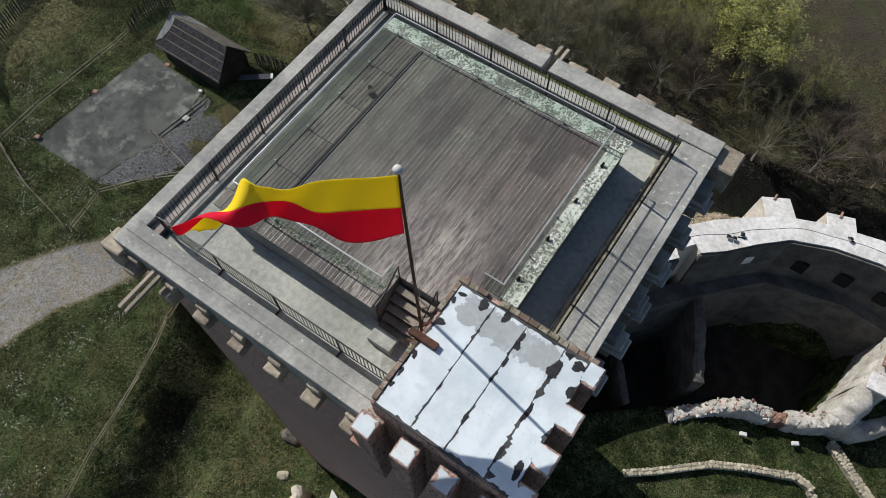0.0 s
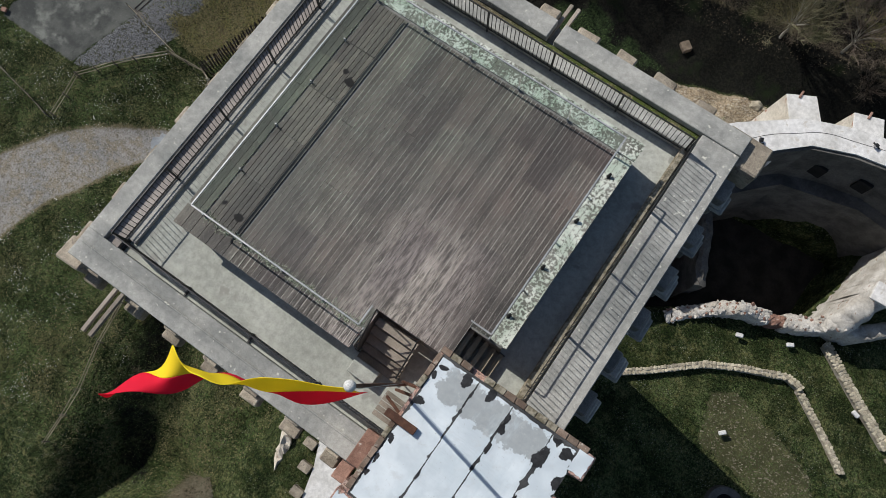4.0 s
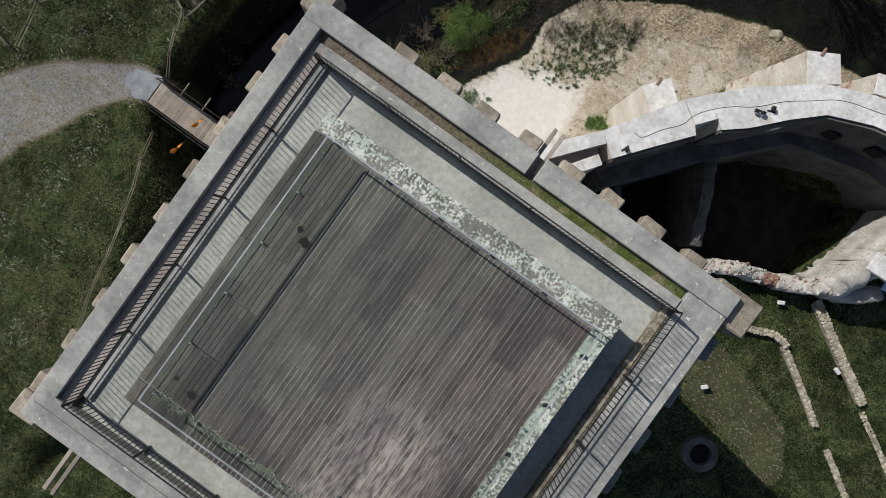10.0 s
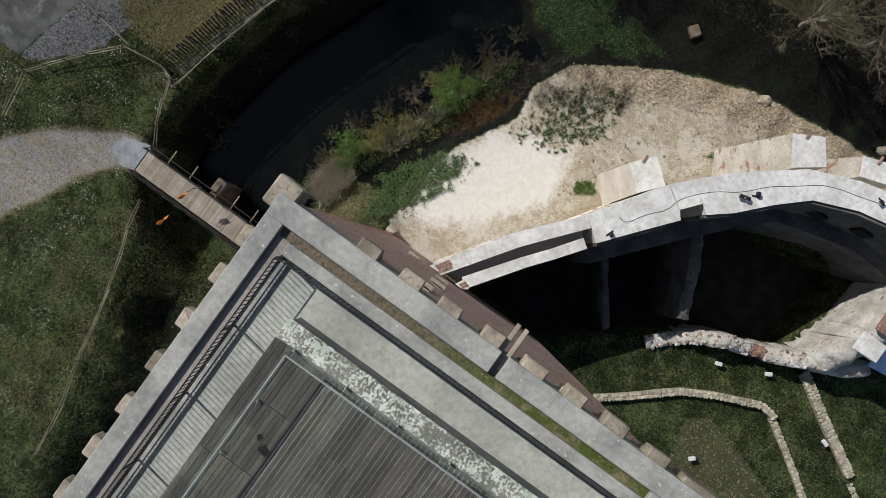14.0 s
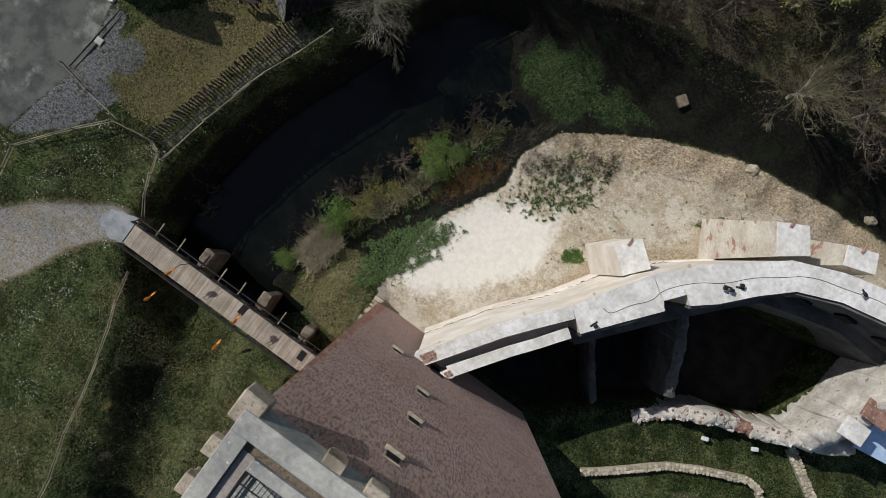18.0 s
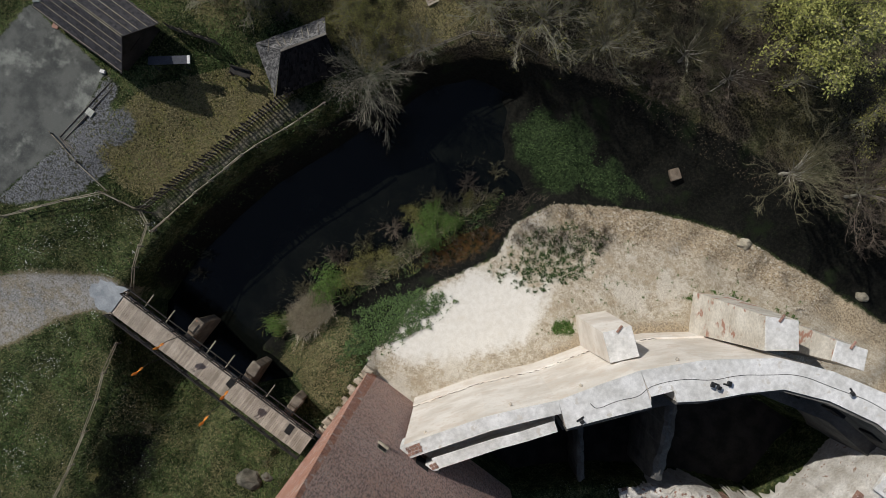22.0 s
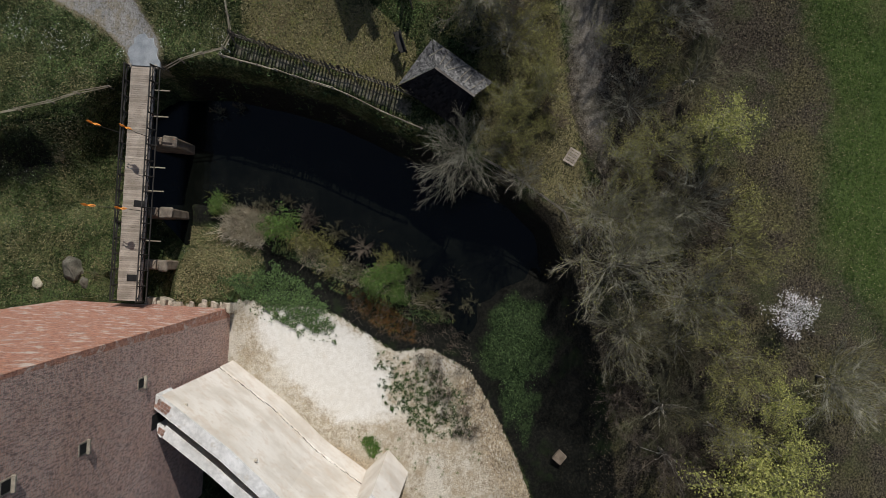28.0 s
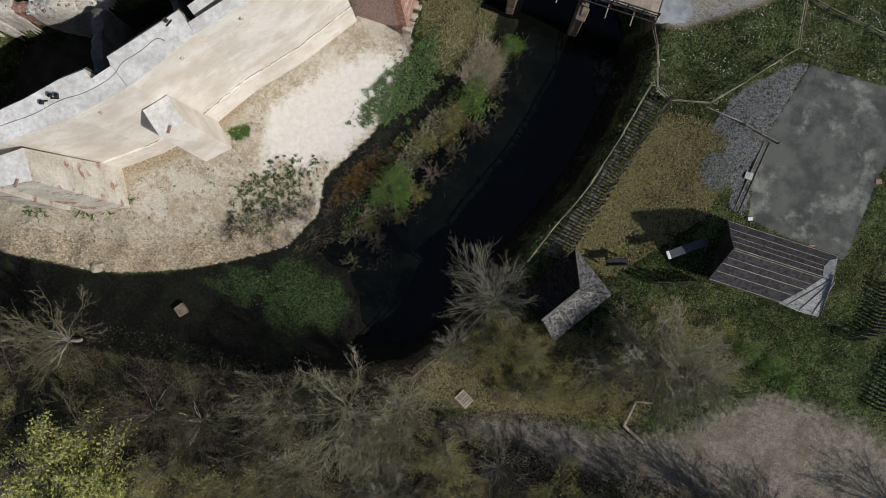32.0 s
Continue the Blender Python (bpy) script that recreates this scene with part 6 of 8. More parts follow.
part("roof_deck", slab([(-2.9, 0), (4.2, 0), (4.2, 2.3), (-4.3, 2.3)], lambda x, y: E0 - 0.1 if y > 1 else RZ - 0.12, lambda x, y: E0 if y > 1 else RZ), DARKWOOD, hut)
shingle_roof(hut, ((-4.3, eS, E0), (4.25, eS, E0), (4.3, 0, RZ), (-3.0, 0, RZ)), 17, 40, SHINGLE, 1, "roof_shingles")
shingle_roof(hut, ((4.25, eN, E0), (-4.3, eN, E0), (-3.0, 0, RZ), (4.3, 0, RZ)), 17, 40, SHINGLE, 2, "roof_shingles")
shingle_roof(hut, ((-4.35, eN, E0), (-4.35, eS, E0), (-2.9, -0.35, RZ - 0.3), (-2.9, 0.35, RZ - 0.3)), 12, 22, SILVER, 3, "hip_shingles")
for s, ee in ((-1, eS), (1, eN)):
    for v in (0.02, 0.3, 0.55, 0.74, 0.97):
        y, z = ee * (1 - v), E0 + (RZ - E0) * v + 0.09
        part("batten", bar((-4.2 + 1.2 * v, y, z), (4.2, y, z), 0.032, 5), RAILWOOD, hut, "pale roof batten")
SHEET = rough_surface("crumpled_grey_sheet", (0.30, 0.305, 0.31), (0.50, 0.50, 0.50), 1.5, 4, 0.9, 0.06, speck=((0.10, 0.10, 0.10), 2.5, 0.6))
slope = lambda x, y: RZ + 0.10 - (RZ - E0) * abs(y) / 2.35
patch = part("patch_sheet", slab([(-3.05, 0.02), (-2.3, 0.02), (-2.0, 1.0), (-1.3, 2.42), (-3.0, 2.55), (-4.45, 2.5), (-3.7, 1.2)], lambda x, y: slope(x, y) - 0.03, slope), SHEET, hut, "crumpled grey sheet patching the roof end")
part("patch_sheet", slab([(-3.05, -0.02), (-3.6, -1.0), (-4.2, -2.0), (-3.5, -1.7), (-2.7, -0.9), (-2.3, -0.02)], lambda x, y: slope(x, y) - 0.03, slope), SHEET, hut, "crumpled grey sheet patching the roof end")
for x0, x1 in ((-2.8, -1.9), (-3.0, -2.9), (-3.2, -3.9)):
    part("fold", bar((x0, 0.1, slope(x0, 0.1) + 0.03), (x1, 2.4, slope(x1, 2.4) + 0.03), 0.05, 5), SHEET, patch)
part("patch_sheet", slab([(-4.5, -1.6), (-3.05, -0.3), (-2.85, 0.1), (-3.1, 0.5), (-4.5, 2.4)], lambda x, y: E0 + 0.14 + (x + 4.5) * 1.9, lambda x, y: E0 + 0.19 + (x + 4.5) * 1.9), SHEET, hut, "crumpled grey sheet patching the roof end")
part("door", boxed(3.62, 3.68, -0.6, 0.6, -0.2, 1.8), DARKWOOD, hut)
tr = thing("plank_trough", (-34.1, 17.8, GZ + 1.4), 38, label="dark plank trough with a pale board end on trestles", category="trough")
part("bed", boxed(-1.5, 1.5, -0.32, 0.32, 0, 0.07, bevel=0.01), rough_surface("slate_board", (0.05, 0.055, 0.07), (0.08, 0.085, 0.10), 1, 9, 0.3, 0.01), tr)
part("end_board", boxed(1.5, 1.72, -0.32, 0.32, -0.03, 0.1, bevel=0.01), WHITE, tr, "pale end board")
for x in (-1.2, 1.2):
    for y in (-0.25, 0.25):
        part("leg", bar((x, y, 0), (x, y * 1.4, -1.5), 0.04, 5), DARKWOOD, tr)

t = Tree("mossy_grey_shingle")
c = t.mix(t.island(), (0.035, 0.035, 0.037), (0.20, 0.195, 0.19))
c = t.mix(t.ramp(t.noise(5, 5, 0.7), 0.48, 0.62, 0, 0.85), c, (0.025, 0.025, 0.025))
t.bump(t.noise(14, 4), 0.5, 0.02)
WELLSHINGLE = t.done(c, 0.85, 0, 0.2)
# for the slope turned from the sun: its shade is in the shingle colour
t = Tree("shade_side_shingle")
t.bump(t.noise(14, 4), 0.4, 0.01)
SHADE_SHINGLE = t.done(t.mix(t.island(), (0.006, 0.006, 0.007), (0.022, 0.021, 0.022)), 0.9, 0, 0.08)
hut2 = thing("well_hut", (-26.5, 24.15, -0.2), -33, label="small weathered grey shingled hut at the moat edge", category="hut")
hut2.scale = (1.02, 1.2, 1.0)
H0, H1 = 1.7, 4.3
for x in (-1.7, 1.7):
    part("wall", boxed(x - 0.07, x + 0.07, -1.6, 1.6, -1.5, H0 + 0.1), DARKWOOD, hut2)
for y in (-1.6, 1.6):
    part("wall", boxed(-1.62, 1.62, y - 0.07, y + 0.07, -1.5, H0), DARKWOOD, hut2)
part("gable", slab([(-1.7, 1.54), (0, 1.54), (1.7, 1.54), (1.7, 1.66), (0, 1.66), (-1.7, 1.66)], H0 - 0.02, lambda x, yy: H1 - 0.15 if abs(x) < 0.1 else H0), DARKWOOD, hut2)
HIP = -0.75
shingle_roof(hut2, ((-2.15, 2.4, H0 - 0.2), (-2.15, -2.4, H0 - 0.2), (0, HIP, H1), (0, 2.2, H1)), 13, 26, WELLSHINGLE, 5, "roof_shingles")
shingle_roof(hut2, ((2.15, -2.4, H0 - 0.2), (2.15, 2.4, H0 - 0.2), (0, 2.2, H1), (0, HIP, H1)), 13, 26, SHADE_SHINGLE, 6, "roof_shingles")
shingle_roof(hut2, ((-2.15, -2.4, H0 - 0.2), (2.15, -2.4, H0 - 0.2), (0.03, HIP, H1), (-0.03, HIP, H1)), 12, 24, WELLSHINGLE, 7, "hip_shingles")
for k in (-1, 1):
    part("roof_deck", slab([(0, HIP), (k * 2.1, -2.3), (k * 2.1, 2.3), (0, 2.1)], lambda x, y: (H1 if abs(x) < 1 else H0 - 0.2) - 0.1, lambda x, y: (H1 if abs(x) < 1 else H0 - 0.2) - 0.0), DARKWOOD, hut2)
part("ridge_board", boxed(-0.08, 0.08, HIP, 2.25, H1, H1 + 0.1), TIMBER, hut2)
rb = random.Random(9)
for k in range(7):                                   # loose pale battens on the slopes
    y0 = -1.5 + k * 0.55
    part("batten", bar((-2.0, y0 + rb.uniform(-.2, .2), H0 + 0.08), (-0.5, y0 + rb.uniform(-.3, .3), H1 - 0.5), 0.022, 4), RAILWOOD, hut2, "pale split batten")

st = thing("stocks", (-29.6, 20.4, 0.75), 20, label="dark wooden bench frame with posts on the grass", category="bench")
for x in (-0.7, 0.7):
    for y in (-0.25, 0.25):
        part("leg", boxed(x - 0.06, x + 0.06, y - 0.06, y + 0.06, -0.3, 0.9), DARKWOOD, st)
part("seat", boxed(-0.85, 0.85, -0.3, 0.3, 0.5, 0.58, bevel=0.01), DARKWOOD, st)
part("backrest", boxed(-0.85, 0.85, 0.22, 0.3, 0.7, 0.95, bevel=0.01), DARKWOOD, st)


def palisade(line, name, step, high, label, lean=0.0, seed=1, group="", cat="fence", width=0.14):
    """A fence of pointed split slats on two rails, with back struts."""
    z0 = height_at(*line[0])
    f = thing(name, (*line[0], z0), label=label, category=cat, group=group)
    r = random.Random(seed)
    for k in range(3):
        bm = bmesh.new()
        add_box(bm, -width * 0.5, width * 0.5, -0.02, 0.02, -0.3, high + 0.06 * k, jitter=0.006, rnd=r)
        tip = bm.verts.new((0, 0, high + 0.16 + 0.06 * k))
        bm.verts.ensure_lookup_table()
        for q in ((4, 5), (5, 7), (7, 6), (6, 4)):
            bm.faces.new((bm.verts[q[0]], bm.verts[q[1]], tip))
        me = bpy.data.meshes.new("slat")
        bm.to_mesh(me)
        bm.free()
        me.materials.append(SLATWOOD)
        SLATS.append(me)
    base_set = SLATS[-3:]
    pts = along([(*p, 0) for p in line], step)
    for i, (p, d) in enumerate(pts):
        ob = new("slat", base_set[r.randrange(3)])
        ob.parent = f
        z = height_at(p.x, p.y) - z0
        ob.matrix_local = Matrix.LocRotScale((p.x - line[0][0], p.y - line[0][1], z), Euler((lean + r.uniform(-.06, .06), r.uniform(-.06, .06), math.atan2(d.y, d.x) + r.uniform(-.2, .2))), None)
    for a, b in zip(line, line[1:]):
        za, zb = height_at(*a) - z0, height_at(*b) - z0
        o = line[0]
        for h in (0.35 * high, 0.78 * high):
            part("rail", bar((a[0] - o[0] + .05, a[1] - o[1], za + h), (b[0] - o[0] + .05, b[1] - o[1], zb + h), 0.04, 5), TIMBER, f)
        n = max(1, int(math.dist(a, b) / 1.8))
        for i in range(n):
            t_ = i / n
            x, y, z = a[0] + (b[0] - a[0]) * t_ - o[0], a[1] + (b[1] - a[1]) * t_ - o[1], za + (zb - za) * t_
            part("strut", bar((x + 0.1, y, z + high * 0.85), (x + 0.85, y + 0.3, z - 0.3), 0.05, 5), TIMBER, f)
    return f


SLATS = []
SLATWOOD = rough_surface("dark_split_wood", (0.045, 0.04, 0.034), (0.10, 0.09, 0.075), 1.0, 14, 0.5, 0.01, vary=0.3)
palisade([(-29.7, 7.0), (-28.9, 9.8), (-28.1, 12.7), (-27.0, 16.9), (-26.4, 19.3), (-25.7, 21.6)], "palisade_fence", 0.265, 1.75, "dark split-slat palisade fence along the garden bank", seed=2, width=0.13)
palisade([(-36.0, 19.9), (-34.0, 20.6), (-32.4, 21.2)], "palisade_fence", 0.3, 1.5, "short dark palisade beside the long hut", seed=3)
palisade([(-49.5, 15.8), (-50.1, 17.4), (-49.8, 19.4), (-48.2, 20.6)], "palisade_fence", 0.3, 1.5, "short curved dark palisade behind the long hut", seed=4, width=0.14)
palisade([(-54.2, 2.4), (-57.6, 4.6), (-60.0, 7.1), (-61.0, 10.1), (-61.8, 13.3), (-62.4, 18.0)], "palisade_fence", 0.34, 1.7, "dark curving palisade fence at the far meadow", seed=5, width=0.14)
palisade([(-58.7, 15.4), (-55.0, 17.6), (-52.6, 20.0), (-52.4, 25.0)], "palisade_fence", 0.34, 1.6, "dark palisade fence beyond the garden", seed=6, width=0.14)


def rail_fence(line, label, posts=2.0, high=0.95, seed=1, rails=(0.9, 0.5), mat=None):
    z0 = height_at(*line[0])
    f = thing("rail_fence", (*line[0], z0), label=label, category="fence", group="rustic rail fences")
    r = random.Random(seed)
    mat = mat or RAILWOOD
    o = line[0]
    pts = along([(*p, 0) for p in line], posts)
    ends = []
    for p, d in pts:
        z = height_at(p.x, p.y) - z0
        q = Vector((p.x - o[0], p.y - o[1], z))
        ends.append(q)
        part("post", bar(q + Vector((0, 0, -0.4)), q + Vector((r.uniform(-.05, .05), r.uniform(-.05, .05), high + 0.1)), 0.06, 6, 0.05), TIMBER, f)
    for a, b in zip(ends, ends[1:]):
        for h in rails:
            s = (b - a).normalized() * 0.15
            part("rail", bar(a - s + Vector((r.uniform(-.05, .05), r.uniform(-.05, .05), high * h)), b + s + Vector((r.uniform(-.05, .05), r.uniform(-.05, .05), high * h + r.uniform(-.05, .05))), 0.045, 5, 0.035), mat, f)
    return f


rail_fence([(-37.4, -3.6), (-37.8, 0.3), (-34.6, 4.2), (-32.7, 6.4), (-29.7, 6.9), (-28.6, 6.4), (-27.5, 3.0), (-27.0, 1.3)], "rustic pole fence round the garden to the bridge head", seed=7)
rail_fence([(-50.1, -1.0), (-48.1, -1.8), (-44.3, -2.9), (-40.8, -3.4), (-37.8, -3.9)], "rustic pole fence between path and garden lawn", seed=8)
rail_fence([(-49.9, -0.6), (-49.8, 3.5), (-49.6, 9.4), (-49.5, 15.6)], "rustic pole fence behind the paved pad", seed=9)
rail_fence([(-38.6, 7.8), (-35.6, 7.2), (-32.7, 6.7)], "low pole edging beside the gravel", seed=10, high=0.4, rails=(0.9,))
rail_fence([(-28.0, 6.2), (-27.1, 10.6), (-25.9, 15.2), (-23.9, 20.2), (-23.1, 22.4)], "pale pole barrier on the moat edge", seed=11, high=0.7, posts=1.5, rails=(0.95, 0.8))
rail_fence([(-25.2, -3.0), (-23.6, -7.2), (-22.1, -12.5), (-21.5, -15.9), (-20.4, -19.6), (-19.8, -24)], "grey pole fence on the lower lawn", seed=12, posts=2.6)
rail_fence([(-21.0, 27.5), (-19.7, 30.4), (-17.3, 34.2), (-14.6, 35.8), (-12.0, 36.0)], "dark pole fence at the wooded moat end", seed=13, mat=TIMBER)
kerb = thing("path_kerb", (-37.9, 10.8, GZ), label="grey timber kerb lines beside the gravel walk", category="kerb")
for off in (0.0, 0.42):
    for a, b in (((0.55 + off, 3.2), (-0.1 + off, -2.9)), ((-0.1 + off, -2.9), (2.2, -3.6 + off))):
        part("edge_board", bar((*a, 0.06), (*b, 0.06), 0.07, 4), TIMBER, kerb)
part("drain_cover", boxed(0.35, 0.95, -0.2, 0.35, 0.02, 0.12, bevel=0.01), CONCRETE, kerb, "square concrete drain cover")
wb = part("white_box", boxed(-0.2, 0.2, -0.14, 0.14, 0, 0.3, bevel=0.02), WHITE)
wb.matrix_world = pose(-38.3, 14.05, GZ, 0, 0, 20)
tagged(wb, "small white service box at the paved pad", "box")
for x, y in ((-46.9, 8.2), (-47.4, 1.3), (-43.5, 14.7)):
    b = part("pad_block", boxed(-0.25, 0.25, -0.2, 0.2, 0, 0.18, bevel=0.02), BRICKCAP)
    b.matrix_world = pose(x, y, GZ - 0.05, 0, 0, 15)
    tagged(b, "reddish stone block at the pad's edge", "block", group="pad blocks")

# ---------------------------------------------------------------- north bank odds and ends
pl = thing("pallet", (-21.8, 34.7, height_at(-21.8, 34.7) + 0.02), 62, label="weathered wooden pallet lying on the ground", category="pallet")
for i in range(6):
    part("slat", boxed(-0.5, 0.5, -0.62 + i * 0.22, -0.46 + i * 0.22, 0.11, 0.14, bevel=0.004), PLANK, pl)
for x in (-0.42, 0, 0.42):
    part("bearer", boxed(x - 0.05, x + 0.05, -0.62, 0.64, 0, 0.11), PLANK, pl)
bn = thing("log_seat", (-35.2, 32.0, height_at(-35.2, 32.0)), label="pale squared logs set in an angle as seats", category="bench")
part("log", bar((0.5, -1.6, 0.25), (0.8, 0.5, 0.25), 0.13, 8), RAILWOOD, bn)
part("log", bar((0.8, 0.5, 0.25), (-1.1, 1.4, 0.25), 0.13, 8), RAILWOOD, bn)
part("log", bar((0.5, -1.6, 0.25), (-0.8, -1.9, 0.2), 0.1, 8), RAILWOOD, bn)
DARKSTONE = rough_surface("mossy_boulder", (0.07, 0.066, 0.05), (0.16, 0.148, 0.115), 1.5, 6, 0.8, 0.04)
PALESTONE = rough_surface("pale_gravel_stone", (0.46, 0.40, 0.31), (0.70, 0.64, 0.53), 2.5, 9, 0.5, 0.02, grain=0.2)
block = part("stone_block", boxed(-0.5, 0.5, -0.42, 0.42, -0.2, 0.32, bevel=0.04, jitter=0.03), PIERSTONE)
block.matrix_world = pose(3.2, 35.4, height_at(3.2, 35.4), 0, 0, -35)
tagged(block, "squared weathered stone block in the grass", "stone")
for name, x, y, s, lab in (("boulder", 11.5, 34.3, 0.6, "pale boulder on the gravel edge"), ("boulder", 22, 36.5, 0.5, "pale boulder on the gravel edge"), ("boulder", -10.3, -6.2, 1.0, "large mossy boulder on the grass at the keep's foot"), ("boulder", -9.2, -5.2, 0.45, "mossy boulder beside a larger one"), ("boulder", -8.9, -9.2, 0.5, "pale stone on the grass at the keep's foot")):
    bm = bmesh.new()
    bmesh.ops.create_icosphere(bm, subdivisions=3, radius=s)
    for v in bm.verts:
        k = 1 + 0.35 * noise.noise(v.co * (1.3 / s) + Vector((x, y, 0))) + 0.12 * noise.noise(v.co * (4.5 / s))
        v.co = Vector((v.co.x * k * 1.1, v.co.y * k * 0.8, max(v.co.z * k * 0.75, -0.3)))
    b = part(name, bm, FIELDSTONE if lab.startswith("pale") else DARKSTONE)
    b.matrix_world = pose(x, y, height_at(x, y), 0, 0, 25)
    tagged(b, lab, "stone")


# ---------------------------------------------------------------- trees, bushes, reeds and ground cover
class Sticks:
    """Collects thin tapering sticks into one mesh."""

    def __init__(self):
        self.v, self.f = [], []

    def add(self, a, b, ra, rb, sides=3):
        d = (b - a)
        if d.length < 1e-5:
            return
        d.normalize()
        u = d.cross(Vector((0.3, 0.2, 0.93))).normalized()
        w = d.cross(u)
        n = len(self.v)
        for c, r in ((a, ra), (b, rb)):
            for k in range(sides):
                t = 2 * math.pi * k / sides
                p = c + u * (math.cos(t) * r) + w * (math.sin(t) * r)
                self.v.append(p[:])
        for k in range(sides):
            j = (k + 1) % sides
            self.f.append((n + k, n + j, n + sides + j, n + sides + k))

    def mesh(self, name, mat):
        me = bpy.data.meshes.new(name)
        me.from_pydata(self.v, [], self.f)
        me.materials.append(mat)
        return me


class Leaves:
    """Collects small folded leaves into one mesh."""

    def __init__(self):
        self.v, self.f = [], []

    def add(self, p, size, r, flat=0.6):
        nrm = Vector((r.gauss(0, flat), r.gauss(0, flat), 1)).normalized()
        u = nrm.orthogonal().normalized()
        u.rotate(Matrix.Rotation(r.uniform(0, 6.28), 3, nrm))
        w = nrm.cross(u)
        n = len(self.v)
        for a, b, c in ((-1, 0, 0), (0, 0.45, 0.12), (1, 0, 0), (0, -0.45, 0.12)):
            self.v.append((p + u * (a * size) + w * (b * size) + nrm * (c * size))[:])
        self.f += [(n, n + 1, n + 2), (n, n + 2, n + 3)]

    def mesh(self, name, mat):
        me = bpy.data.meshes.new(name)
        me.from_pydata(self.v, [], self.f)
        me.materials.append(mat)
        return me


def leaf_material(name, a, b, spec=0.2):
    t = Tree(name)
    c = t.mix(t.island(), a, b)
    t.bsdf.inputs["Subsurface Weight"].default_value = 0.0
    return t.done(c, 0.7, 0, spec)


LEAF_LIME = leaf_material("young_leaf", (0.125, 0.14, 0.032), (0.38, 0.375, 0.115))
LEAF_GREEN = leaf_material("green_leaf", (0.035, 0.075, 0.015), (0.10, 0.16, 0.035))
LEAF_DARK = leaf_material("ivy_leaf", (0.014, 0.034, 0.011), (0.085, 0.13, 0.045))
LEAF_OLIVE = leaf_material("olive_bud", (0.125, 0.127, 0.034), (0.25, 0.232, 0.075))
LEAF_MOSS = leaf_material("pale_moss", (0.10, 0.115, 0.07), (0.42, 0.46, 0.36))
LEAF_IVY = leaf_material("glossy_ivy_leaf", (0.010, 0.028, 0.008), (0.11, 0.18, 0.05), 0.4)
BLOSSOM = leaf_material("white_blossom", (0.55, 0.53, 0.52), (0.75, 0.73, 0.72))
DRYLEAF = leaf_material("dry_reed", (0.30, 0.265, 0.19), (0.60, 0.545, 0.43))
t = Tree("grass_blade")
c = t.mix(t.island(), (0.032, 0.060, 0.015), (0.135, 0.195, 0.062))
c = t.mix(t.ramp(t.noise(0.5, 4, 0.6), 0.40, 0.60, 0.75, 0), c, t.mix(1.0, c, (0.30, 0.36, 0.26), 'MULTIPLY'))
c = t.mix(t.ramp(t.noise(0.23, 4, 0.6), 0.46, 0.60, 0, 0.7), c, t.mix(t.island(), (0.05, 0.05, 0.018), (0.18, 0.168, 0.075)))
GRASS = t.done(c, 0.7, 0, 0.2)


